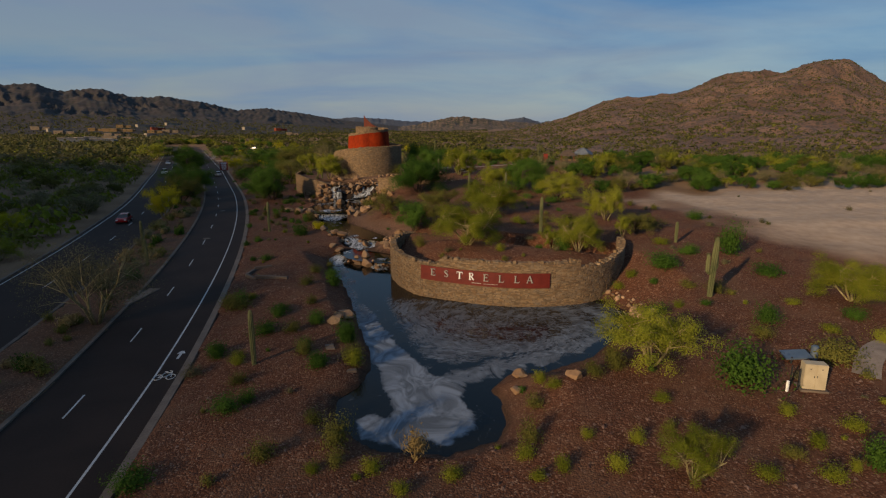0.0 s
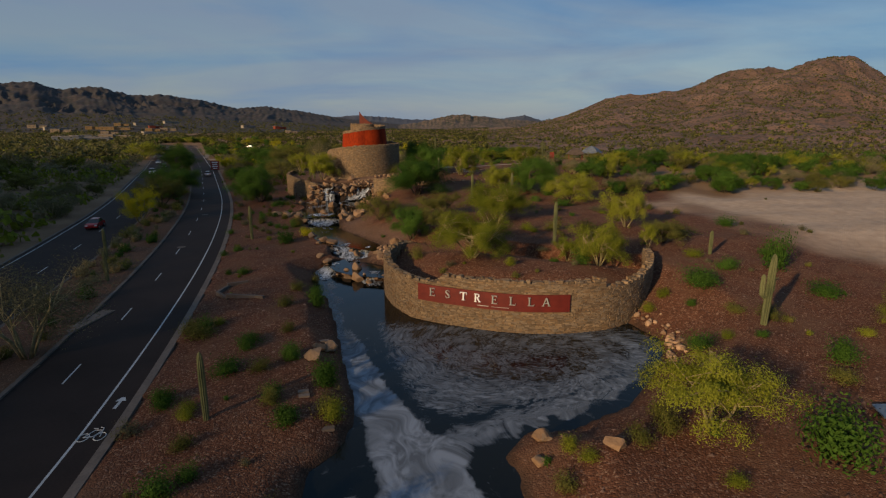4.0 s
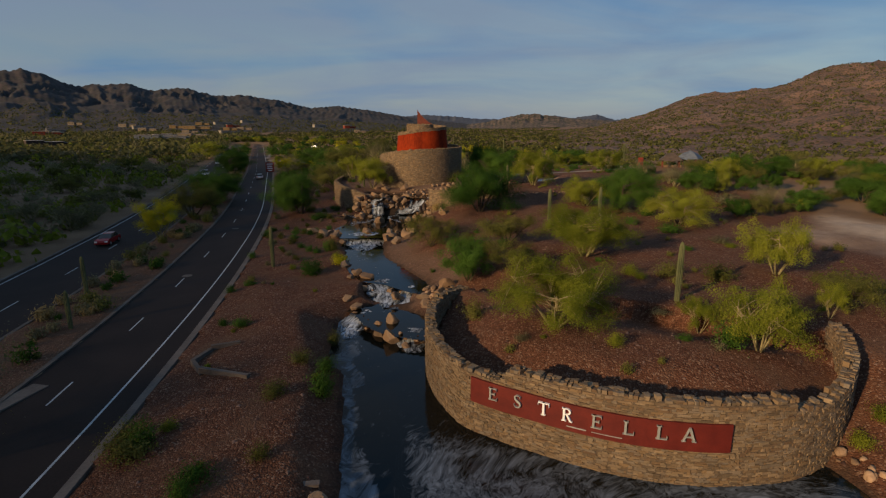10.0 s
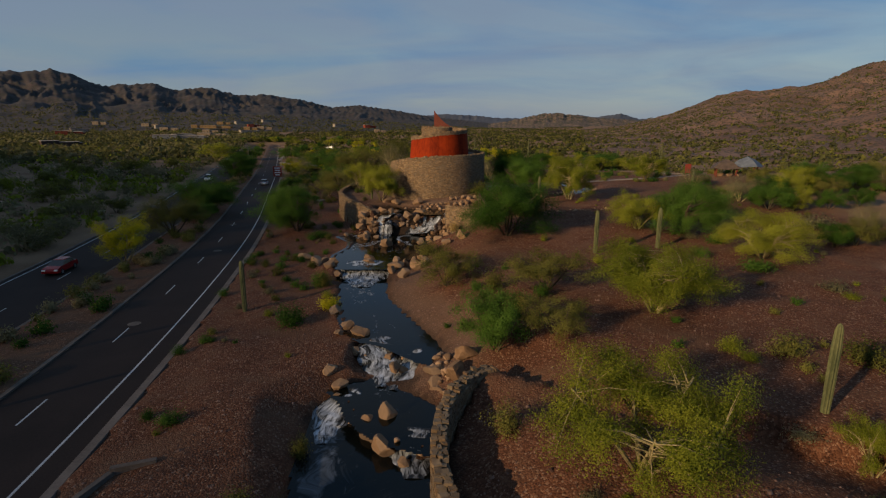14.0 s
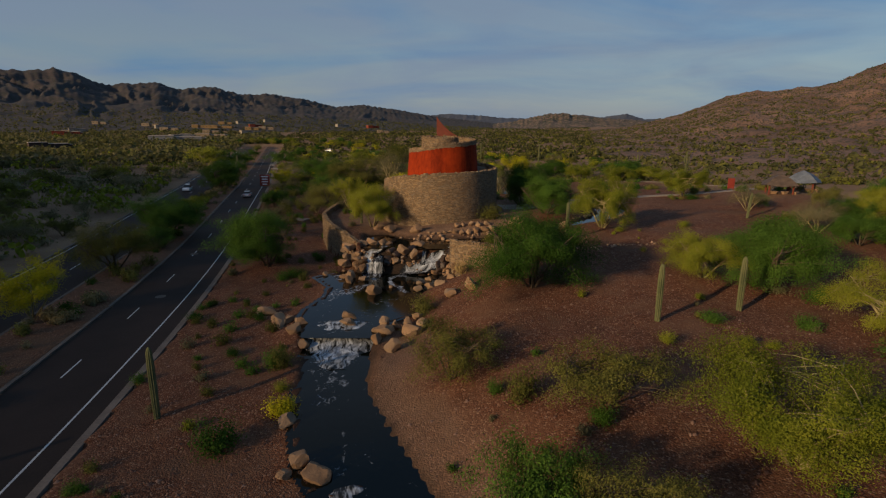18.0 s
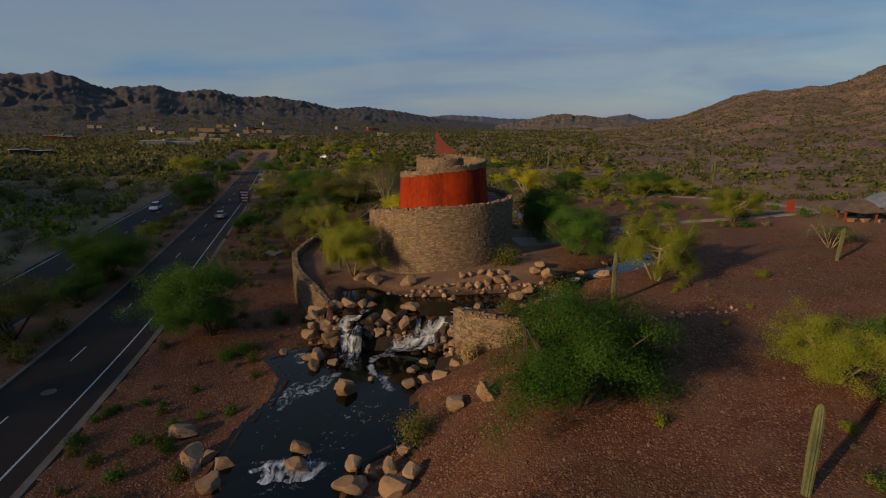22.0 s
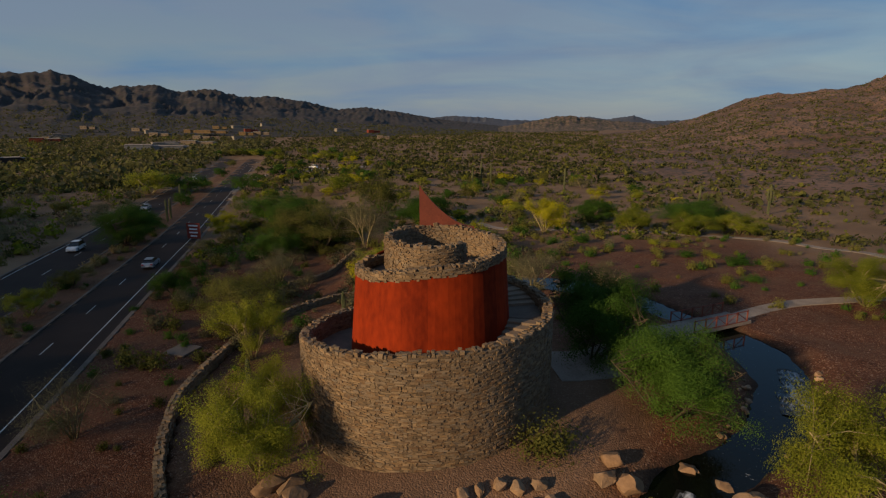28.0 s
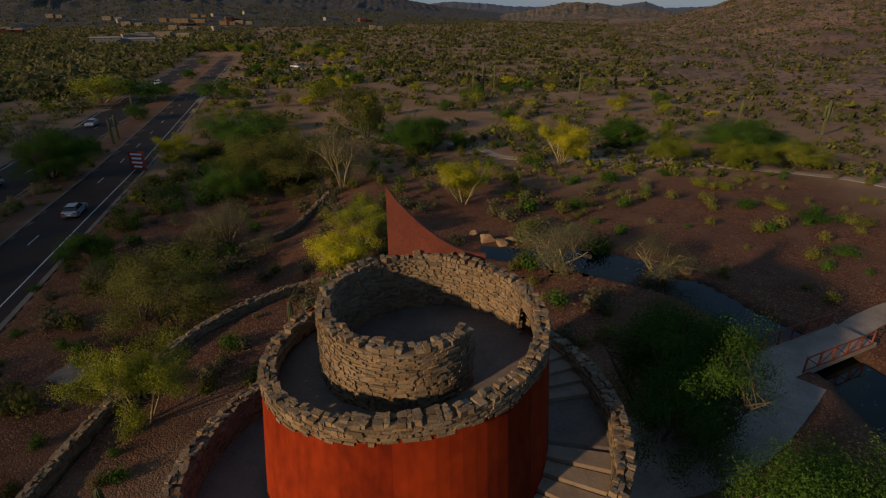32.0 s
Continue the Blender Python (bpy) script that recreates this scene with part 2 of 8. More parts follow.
# ---- lie of the land ----
def road_x(y):
    """x of the lane line of the near carriageway."""
    y = np.asarray(y, float)
    return -27 - 0.00102 * (np.clip(y, 25, 155) - 25) ** 2 - 0.262 * np.maximum(0, y - 155) - 0.028 * np.maximum(0, y - 220)


def road_z(y):
    return np.interp(y, [45, 65, 105, 195, 500, 3000], [0, 0.4, 1.0, 1.5, 2.0, 2.0])


POND = [(-12.3, 77.6), (-11.4, 72.8), (-10.3, 67), (-9.3, 60), (-8.6, 52.3), (-7.8, 46.4), (-7.9, 43.2), (-8.8, 40.6), (-10.3, 38.8), (-10.4, 36.8), (-9.4, 34.5), (-8.1, 32.6), (-4, 31.4), (-0.8, 32.4),
        (0.2, 34.2), (0.6, 36.6), (0.4, 38.6), (2.1, 40.6), (4.9, 40.4), (9.6, 42.4), (12.9, 45.4), (16.4, 49.5), (17.7, 52.3), (16.8, 57.2),
        (11.5, 55.9), (5, 57), (-1.4, 61), (-3.3, 64.8), (-3.6, 71.6), (-4.4, 73.4), (-6.4, 74.4), (-7.8, 75.2), (-9.0, 76.6), (-9.8, 78.4), (-10.8, 79.6)]
POOL_LOW = [(-6.6, 74.2), (-4.2, 73.2), (-3.9, 75.8), (-3.8, 77.4), (-4.8, 78.5), (-6.0, 79.9), (-6.0, 81.6), (-7.6, 82.0), (-9.2, 81.6), (-10.4, 81.2), (-10.9, 79.9), (-9.9, 78.6), (-9.1, 76.6), (-7.9, 75.1)]
POOL_MID = [(-10.2, 86.9), (-8.3, 86.0), (-6.6, 84.4), (-5.6, 83.3), (-4.6, 82.8), (-3.8, 84.2), (-4.2, 86.2), (-5.4, 88.8), (-6.8, 91.6), (-8.7, 95.4), (-9.5, 98.6), (-9.5, 101), (-9.5, 105.2), (-15.2, 105.2), (-15.2, 103.4), (-13.9, 97.4), (-13.1, 94), (-12.3, 91.2), (-11.4, 88.6)]
POOL_UP = [(-15.4, 105.6), (-9.6, 105.6), (-9.2, 108.8), (-7.5, 110.4), (-6.7, 115.6), (-5.2, 119.4), (-4.2, 124), (-14.5, 125), (-18.4, 122.5), (-16.0, 119.0), (-15.8, 115.5), (-16.8, 111.5), (-16.6, 107.6)]
POOL_TOP = [(-13.6, 126.6), (-2.6, 126.3), (1.5, 126.6), (6.5, 128.5), (9.0, 131.0), (8, 133.5), (3.6, 132), (-1, 131.6), (-5.5, 130.6), (-9, 131.4), (-11.8, 134), (-14.4, 133)]
INFLOW = [(7, 130.8), (10.9, 133.8), (12.8, 134.9), (15.4, 136.8), (19, 139.5), (22.3, 144), (24.9, 148.5), (25.8, 153), (25.2, 156), (23.4, 160), (21, 163.6), (19.2, 168), (15.5, 172.6), (11, 175), (5, 175.5), (0.5, 176), (0.5, 173.8),
          (4, 172.8), (8.6, 171.5), (12, 169.0), (15.5, 166.6), (17.5, 162.5), (19.4, 159.5), (21.0, 155.5), (20.7, 152), (20.4, 147.5), (18.6, 145), (16.2, 141.5), (13.2, 139.0), (10.2, 137.6), (8.2, 136.0), (6.6, 132.6)]
WALL_LINE = [(-0.5, 77.2), (-2, 76.2), (-3.5, 73.2), (-4.0, 69.6), (-3.7, 66), (-2.9, 63.3), (-1.6, 60.9), (1.9, 58.3), (5.3, 56.4), (8.2, 55.5), (11, 55.2), (14.5, 55.6), (17.7, 57.2),
             (20.5, 59.8), (22.3, 62.5), (23.1, 64.6)]
TOWER = (-4.65, 144.3)
# (outline, water level)
WATERS = [(POND, -0.1), (POOL_LOW, 0.6), (POOL_MID, 1.5), (POOL_UP, 2.3), (POOL_TOP, 5.0), (INFLOW, 5.7)]
CHUTES = [([(-12.4, 79.2), (-10.9, 80.0), (-9.9, 78.3), (-9.1, 76.4), (-7.9, 74.9), (-6.6, 74.0), (-4.3, 73.0), (-3.8, 69), (-12.4, 69)], -0.2),
          ([(-10.6, 86.9), (-8.3, 85.8), (-5.4, 83.0), (-5.8, 81.4), (-9.2, 81.2), (-10.8, 83.0)], 0.72), ([(-15.6, 102.6), (-9.6, 102.6), (-9.6, 107), (-15.8, 107)], 1.55)]
TERRACE = [(-14.9, 127), (-14, 124.6), (-4.3, 124.0), (-2.5, 121.0), (0.8, 120.0), (6, 119.6), (12, 121), (30, 124), (30, 172), (-12, 169), (-16, 166.5), (-20.6, 161), (-22.4, 153), (-22.4, 145), (-21.2, 140.5), (-19.6, 136.6), (-17, 132.3)]


def signed_distance(px, py, poly):
    """Distance to a closed outline, negative inside."""
    best = np.full(px.shape, 1e9)
    inside = np.zeros(px.shape, bool)
    for (ax, ay), (bx, by) in zip(poly, poly[1:] + poly[:1]):
        ex, ey = bx - ax, by - ay
        s = np.clip(((px - ax) * ex + (py - ay) * ey) / (ex * ex + ey * ey), 0, 1)
        best = np.minimum(best, np.hypot(px - ax - s * ex, py - ay - s * ey))
        if ay != by:
            inside ^= ((ay > py) != (by > py)) & (px < (bx - ax) * (py - ay) / (by - ay) + ax)
    return np.where(inside, -best, best)


def smooth(a, b, v):
    s = np.clip((v - a) / (b - a), 0, 1)
    return s * s * (3 - 2 * s)


def bumps(x, y, size, seed):
    """Cheap rolling relief between -1 and 1."""
    r = np.random.RandomState(seed)
    out = np.zeros(np.shape(x))
    for _ in range(7):
        a, k, p = r.uniform(0, 6.283), r.uniform(0.6, 1.9) / size * 6.283, r.uniform(0, 6.283)
        out = out + np.sin((x * math.cos(a) + y * math.sin(a)) * k + p) / 7 * 1.7
    return out


def height(x, y):
    x, y = np.asarray(x, float), np.asarray(y, float)
    rz = road_z(y)
    off = x - road_x(y)
    left = rz + 0.15 + 0.5 * smooth(6, 12, off) * (1 - smooth(150, 200, y)) + 0.25 * bumps(x, y, 30, 3) * smooth(6, 14, np.abs(off + 7.5) - 7.5)
    right = np.interp(y, [0, 20, 48, 70, 105, 125, 140, 165, 200, 260, 400], [0.7, 1.0, 2.5, 4.4, 4.7, 6.4, 6.8, 6.0, 4.4, 3.0, 2.2])
    mid = np.interp(y, [30, 60, 75, 85, 100, 115, 125, 160, 200, 300], [-2, 2, -3, -2, -5, -4, -12, -14, -20, -40])
    w = smooth(-5, 7, x - mid)
    z = left * (1 - w) + right * w
    z = z + 0.18 * bumps(x, y, 14, 5) * smooth(6.5, 10, off)
    far = smooth(130, 500, np.hypot(x, y - 100))
    z = z * (1 - far) + (2.0 + 2.0 * bumps(x, y, 350, 9)) * far
    z = z + 1.6 * smooth(36, 56, x) * smooth(135, 150, y) * (1 - smooth(160, 185, y)) * (1 - smooth(70, 100, x))
    z = z + 7 * smooth(70, 420, x - 0.10 * y) * smooth(-200, 150, y)
    wall = signed_distance(x, y, WALL_LINE)
    terrace = signed_distance(x, y, TERRACE)
    inside_wall = wall < -0.2
    z = np.where(inside_wall, np.maximum(np.interp(y, [55, 60, 70, 78], [3.3, 3.6, 4.4, 4.5]) - 1.0 * smooth(6, -4, x), 2.2) - 1.35 * (1 - smooth(0.5, 6.0, -wall)) * smooth(77, 73, y), z)
    z = np.where(terrace < 0, np.maximum(5.5, z * smooth(-14, 6, x) + 5.5 * (1 - smooth(-14, 6, x))), z)
    for poly, level in WATERS:
        d = signed_distance(x, y, poly)
        hold = inside_wall if poly is POND or poly is POOL_LOW else (terrace < 0 if poly is POOL_UP else np.zeros(x.shape, bool))
        limit = level + 0.12 + 0.42 * np.maximum(d, 0)
        z = np.where(hold, z, np.minimum(z, np.where(d < 14, limit, 1e9)))
        if poly not in (POOL_TOP, INFLOW):
            z = np.maximum(z, np.where((d > 0) & (d < 6) & (~hold), level + 0.12 - 0.3 * d, -1e9))
        z = np.where((d < 0) & (~hold), np.minimum(z, level - 0.05 - np.minimum(0.5, -0.7 * d)), z)
    for poly, level in CHUTES:
        d = signed_distance(x, y, poly)
        z = np.where((d < 0) & (~inside_wall), np.minimum(z, level - 0.1), z)
    # the stepped rock face under the upper pool
    face = (x > -14.4) & (x < -2.9) & (y > 122.5) & (y < 126.8)
    z = np.where(face, np.minimum(z, np.interp(y, [123.4, 124.0, 124.5, 125.0, 125.4, 126.1, 126.4], [1.8, 2.5, 3.3, 3.6, 4.3, 4.7, 4.85])), z)
    band = (off > -20.1) & (off < 6.05) & (y < 475)
    z = np.where(band, rz + np.where((off > -9.6) & (off < -3.1), 0.12 + 0.12 * np.sin(np.clip((off + 9.6) / 6.5, 0, 1) * math.pi), -0.14), z)
    return z


SHEET_X, SHEET_Y = None, None


def ground_z(x, y):
    """Height of the ground sheet, read between its grid lines."""
    i = min(max(int(np.searchsorted(SHEET_X, x)) - 1, 0), len(SHEET_X) - 2)
    j = min(max(int(np.searchsorted(SHEET_Y, y)) - 1, 0), len(SHEET_Y) - 2)
    u, v = (x - SHEET_X[i]) / (SHEET_X[i + 1] - SHEET_X[i]), (y - SHEET_Y[j]) / (SHEET_Y[j + 1] - SHEET_Y[j])
    q = SHEET_Z
    return float((q[j, i] * (1 - u) + q[j, i + 1] * u) * (1 - v) + (q[j + 1, i] * (1 - u) + q[j + 1, i + 1] * u) * v)


# ---- building helpers ----
def mesh_from(name, verts, faces, mat, smooth_shade=False):
    me = bpy.data.meshes.new(name)
    me.from_pydata([tuple(map(float, v)) for v in verts], [], [tuple(map(int, f)) for f in faces])
    me.materials.append(mat)
    if smooth_shade:
        me.polygons.foreach_set("use_smooth", [True] * len(me.polygons))
    me.update()
    return me


def part(name, bm, mat, parent, label=""):
    """One mesh object from a bmesh or mesh data, under a thing or a part."""
    if isinstance(bm, bpy.types.Mesh):
        me = bm
    else:
        me = bpy.data.meshes.new(name)
        bm.to_mesh(me)
        bm.free()
        me.materials.append(mat)
    ob = new(name, me)
    ob.parent = parent
    if label:
        ob["label"] = label
    return ob


def thing(name, label, category, at=(0, 0, 0), group="", kind=""):
    ob = new(name)
    ob.empty_display_size = 0.2
    ob.matrix_world = pose(*at)
    return tagged(ob, label, category, group, kind)


class Soup:
    """Gathers vertices and faces of one mesh."""
    def __init__(self):
        self.v, self.f = [], []

    def add(self, verts, faces):
        k = len(self.v)
        self.v += list(verts)
        self.f += [tuple(i + k for i in f) for f in faces]

    def box(self, cx, cy, cz, sx, sy, sz, ang=0.0, taper=0.0):
        c, s = math.cos(ang), math.sin(ang)
        vs = []
        for z, k in ((-sz / 2, 1.0), (sz / 2, 1.0 - taper)):
            for x, y in ((-1, -1), (1, -1), (1, 1), (-1, 1)):
                a, b = x * sx / 2 * k, y * sy / 2 * k
                vs.append((cx + a * c - b * s, cy + a * s + b * c, cz + z))
        self.add(vs, [(0, 3, 2, 1), (4, 5, 6, 7), (0, 1, 5, 4), (1, 2, 6, 5), (2, 3, 7, 6), (3, 0, 4, 7)])

    def tube(self, pts, radii, sides=6, cap=True):
        k = len(self.v)
        pts = [Vector(p) for p in pts]
        for i, p in enumerate(pts):
            d = (pts[min(i + 1, len(pts) - 1)] - pts[max(i - 1, 0)]).normalized()
            a = d.cross(Vector((0.31, 0.95, 0.05))).normalized()
            b = d.cross(a)
            for j in range(sides):
                t = j / sides * 2 * math.pi
                self.v.append(tuple(p + (a * math.cos(t) + b * math.sin(t)) * radii[i]))
        for i in range(len(pts) - 1):
            for j in range(sides):
                q = (j + 1) % sides
                self.f.append((k + i * sides + j, k + i * sides + q, k + (i + 1) * sides + q, k + (i + 1) * sides + j))
        if cap:
            self.f.append(tuple(k + (len(pts) - 1) * sides + j for j in range(sides)))
            self.f.append(tuple(k + j for j in reversed(range(sides))))

    def mesh(self, name, mat, smooth_shade=False):
        return mesh_from(name, self.v, self.f, mat, smooth_shade)


def grid_mesh(name, xs, ys, zz, mat):
    nx, ny = len(xs), len(ys)
    gx, gy = np.meshgrid(xs, ys)
    co = np.stack([gx, gy, zz], -1).reshape(-1, 3)
    idx = np.arange(nx * ny).reshape(ny, nx)
    quads = np.stack([idx[:-1, :-1], idx[:-1, 1:], idx[1:, 1:], idx[1:, :-1]], -1).reshape(-1, 4)
    me = bpy.data.meshes.new(name)
    me.vertices.add(len(co))
    me.vertices.foreach_set("co", co.ravel())
    me.loops.add(quads.size)
    me.loops.foreach_set("vertex_index", quads.ravel().astype(np.int32))
    me.polygons.add(len(quads))
    me.polygons.foreach_set("loop_start", np.arange(0, quads.size, 4, dtype=np.int32))
    me.polygons.foreach_set("use_smooth", np.ones(len(quads), bool))
    me.update(calc_edges=True)
    me.materials.append(mat)
    return me


def spread(lo, hi, step, far_lo, far_hi, grow):
    """Grid lines: even between lo and hi, ever wider outside."""
    mid = list(np.arange(lo, hi + 1e-6, step))
    a, s = [lo], step
    while a[-1] > far_lo:
        s *= grow
        a.append(a[-1] - s)
    b, s = [hi], step
    while b[-1] < far_hi:
        s *= grow
        b.append(b[-1] + s)
    return np.array(a[:0:-1] + mid + b[1:])


def ground_material():
    """Red crushed-rock mulch near the water and the road, paler bare desert soil further out, with a bare tan lot."""
    m = bpy.data.materials.new("desert_ground")
    m.use_nodes = True
    n, l = m.node_tree.nodes, m.node_tree.links
    b = n["Principled BSDF"]
    b.inputs["Roughness"].default_value = 0.95
    b.inputs["Specular IOR Level"].default_value = 0.15
    tc = n.new("ShaderNodeTexCoord")

    def noise_node(s, det=5, dist=0.3):
        a = n.new("ShaderNodeTexNoise")
        a.inputs["Scale"].default_value = s
        a.inputs["Detail"].default_value = det
        a.inputs["Distortion"].default_value = dist
        l.new(tc.outputs["Object"], a.inputs["Vector"])
        return a

    def ramp(src, stops):
        r = n.new("ShaderNodeValToRGB")
        while len(r.color_ramp.elements) < len(stops):
            r.color_ramp.elements.new(0.5)
        for e, (p, c) in zip(r.color_ramp.elements, stops):
            e.position = p
            e.color = (*c, 1)
        l.new(src, r.inputs["Fac"])
        return r.outputs["Color"]

    def mix(f, a, c):
        x = n.new("ShaderNodeMix")
        x.data_type = "RGBA"
        l.new(f, x.inputs["Factor"])
        l.new(a, x.inputs["A"])
        l.new(c, x.inputs["B"])
        return x.outputs["Result"]
    big, mid, fine = noise_node(0.09), noise_node(0.7), noise_node(7.0)
    vo = n.new("ShaderNodeTexVoronoi")
    vo.inputs["Scale"].default_value = 10.0
    l.new(tc.outputs["Object"], vo.inputs["Vector"])
    sep = n.new("ShaderNodeSeparateColor")
    l.new(vo.outputs["Color"], sep.inputs["Color"])
    mulch = ramp(mid.outputs["Fac"], [(0.3, (0.064, 0.024, 0.0125)), (0.7, (0.124, 0.050, 0.026))])
    stones = ramp(sep.outputs[0], [(0.0, (0.030, 0.0125, 0.007)), (0.5, (0.100, 0.041, 0.021)), (0.85, (0.185, 0.085, 0.047)), (1.0, (0.36, 0.24, 0.16))])
    half = n.new("ShaderNodeValue")
    half.outputs[0].default_value = 0.47
    red = mix(half.outputs[0], mulch, stones)
    # worn patches where finer brown dirt covers the crushed rock
    dirt = ramp(fine.outputs["Fac"], [(0.3, (0.085, 0.043, 0.024)), (0.7, (0.150, 0.079, 0.046))])
    worn = noise_node(0.22, 6, 0.8)
    red = mix(ramp(worn.outputs["Fac"], [(0.50, (0, 0, 0)), (0.68, (0.75, 0.75, 0.75))]), red, dirt)
    soil = ramp(big.outputs["Fac"], [(0.3, (0.135, 0.080, 0.045)), (0.7, (0.225, 0.143, 0.085))])
    tan = ramp(mid.outputs["Fac"], [(0.3, (0.33, 0.24, 0.17)), (0.7, (0.44, 0.335, 0.245))])
    at = n.new("ShaderNodeAttribute")
    at.attribute_name = "cover"
    se = n.new("ShaderNodeSeparateColor")
    l.new(at.outputs["Color"], se.inputs["Color"])
    c = mix(se.outputs[0], soil, red)
    c = mix(se.outputs[1], c, tan)
    wet = ramp(fine.outputs["Fac"], [(0.3, (0.014, 0.010, 0.008)), (0.7, (0.05, 0.032, 0.021))])
    c = mix(se.outputs[2], c, wet)
    l.new(c, b.inputs["Base Color"])
    bp = n.new("ShaderNodeBump")
    bp.inputs["Strength"].default_value = 0.5
    bp.inputs["Distance"].default_value = 0.10
    add = n.new("ShaderNodeMath")
    add.operation = "SUBTRACT"
    l.new(fine.outputs["Fac"], add.inputs[0])
    l.new(vo.outputs["Distance"], add.inputs[1])
    l.new(add.outputs[0], bp.inputs["Height"])
    l.new(bp.outputs["Normal"], b.inputs["Normal"])
    return m


M_GROUND = ground_material()


# ---- ground sheet ----
def build_ground():
    global SHEET_X, SHEET_Y, SHEET_Z
    xs = spread(-46, 46, 0.5, -4200, 4200, 1.06)
    ys = spread(24, 182, 0.5, -900, 4600, 1.05)
    gx, gy = np.meshgrid(xs, ys)
    zz = height(gx, gy)
    r = np.random.RandomState(4)
    near = (np.abs(gx) < 60) & (gy < 200) & (gy > 0)
    zz += np.where(near, r.normal(0, 0.018, zz.shape), 0)
    SHEET_X, SHEET_Y, SHEET_Z = xs, ys, zz
    me = grid_mesh("ground", xs, ys, zz, M_GROUND)
    off = gx - road_x(gy)
    red = smooth(4, 6, off) * (1 - smooth(44, 60, gx + 6 * bumps(gx, gy, 25, 8))) * (1 - smooth(196, 215, gy + 6 * bumps(gx, gy, 25, 2)))
    red = np.maximum(red, smooth(-9.7, -9.4, off) * (1 - smooth(-3.3, -3.0, off)) * 0.8 * (gy < 460))
    red = np.maximum(red, 0.05 * (1 - smooth(-24, -20.5, off)) * (1 - smooth(420, 800, gy)))
    lot = signed_distance(gx, gy, [(39, 97), (45, 86), (43, 70), (47, 58), (54, 46), (150, 34), (150, 120), (100, 116), (66, 106), (46, 102)])
    tan = 1 - smooth(-7, 3, lot + 3.5 * bumps(gx, gy, 18, 6))
    shore = np.zeros(gx.shape)
    for poly in (POOL_MID,):
        d = signed_distance(gx, gy, poly)
        shore = np.maximum(shore, (1 - smooth(2.5, 5.5, d)) * (gx > -9) * 0.08)
    ring = np.hypot(gx - TOWER[0], gy - TOWER[1])
    red = red * (1 - 0.4 * (1 - smooth(13, 17, ring + 2 * bumps(gx, gy, 6, 12))))
    red = red * (1 - 0.3 * (1 - smooth(1.5, 5.0, signed_distance(gx, gy, POOL_MID) + bumps(gx, gy, 5, 13))) * (gx > -10))
    shore = np.maximum(shore, (1 - smooth(12, 14, ring)) * 0.10)
    cliff = signed_distance(gx, gy, [(-17.5, 121), (-13.5, 126.6), (-11, 126.4), (-5, 125.2), (-3.2, 126.4), (-2.2, 123.4), (-4.2, 119), (-9, 119)])
    wet = 1 - smooth(-0.3, 0.6, cliff + 0.4 * bumps(gx, gy, 2, 9))
    for poly, level in WATERS:
        wet = np.maximum(wet, 0.75 * (1 - smooth(0.1, 0.7, signed_distance(gx, gy, poly) + 0.25 * bumps(gx, gy, 1.5, 10))))
    col = np.stack([red, np.maximum(tan, shore), wet, red * 0 + 1], -1).reshape(-1, 4)
    at = me.attributes.new("cover", "FLOAT_COLOR", "POINT")
    at.data.foreach_set("color", col.ravel().astype(np.float32))
    tagged(new("ground", me), "reddish crushed-rock desert ground with paler bare soil further off", "ground", kind="structure")


build_ground()


# ---- road ----
ROAD_Y = np.concatenate([np.arange(-60, 300, 3.0), np.arange(300, 470, 10.0)])


def strip(name, o1, o2, dz, thick, mat, ys=ROAD_Y):
    """A band along the road between two offsets from the lane line."""
    s = Soup()
    n = len(ys)
    for y in ys:
        x, z = float(road_x(y)), float(road_z(y)) + dz
        s.v += [(x + o1, y, z), (x + o2, y, z), (x + o1, y, z - thick), (x + o2, y, z - thick)]
    for i in range(n - 1):
        a, b = 4 * i, 4 * i + 4
        s.f += [(a, a + 1, b + 1, b), (a + 1, a + 3, b + 3, b + 1), (a + 2, a, b, b + 2)]
    s.f += [(0, 2, 3, 1), (4 * n - 4, 4 * n - 3, 4 * n - 1, 4 * n - 2)]
    return s.mesh(name, mat)


def build_road():
    near = tagged(new("road_near", strip("road_near", -2.95, 5.5, 0, 0.3, M_ASPHALT)), "dark asphalt carriageway with white lane markings and a bicycle lane", "road", kind="structure")
    farr = tagged(new("road_far", strip("road_far", -19.7, -9.75, 0, 0.3, M_ASPHALT)), "dark asphalt carriageway beyond the planted median", "road", kind="structure")
    for o1, o2, nm in ((5.5, 6.05, "kerb_verge"), (-3.3, -2.95, "kerb_median"), (-9.75, -9.4, "kerb_median_far"), (-20.05, -19.7, "kerb_outer")):
        tagged(new(nm, strip(nm, o1, o2, 0.13, 0.4, M_KERB if o1 > 0 else M_CONCRETE)), "pale concrete kerb along the asphalt", "kerb", kind="structure")
    for o, par in ((3.85, near), (-19.15, farr)):
        part("edge_line", strip("edge_line", o - 0.07, o + 0.07, 0.006, 0.004, M_PAINT), None, par)
    for o, par, ph in ((0.0, near, 0.0), (-14.0, farr, 5.0)):
        y = 39.2 - 12.19 * 6 + ph
        while y < 420:
            part("lane_dash", strip("lane_dash", o - 0.06, o + 0.06, 0.006, 0.004, M_PAINT, np.linspace(y, y + 3.1, 3)), None, par)
            y += 12.19
    return near, farr


ROAD_NEAR, ROAD_FAR = build_road()


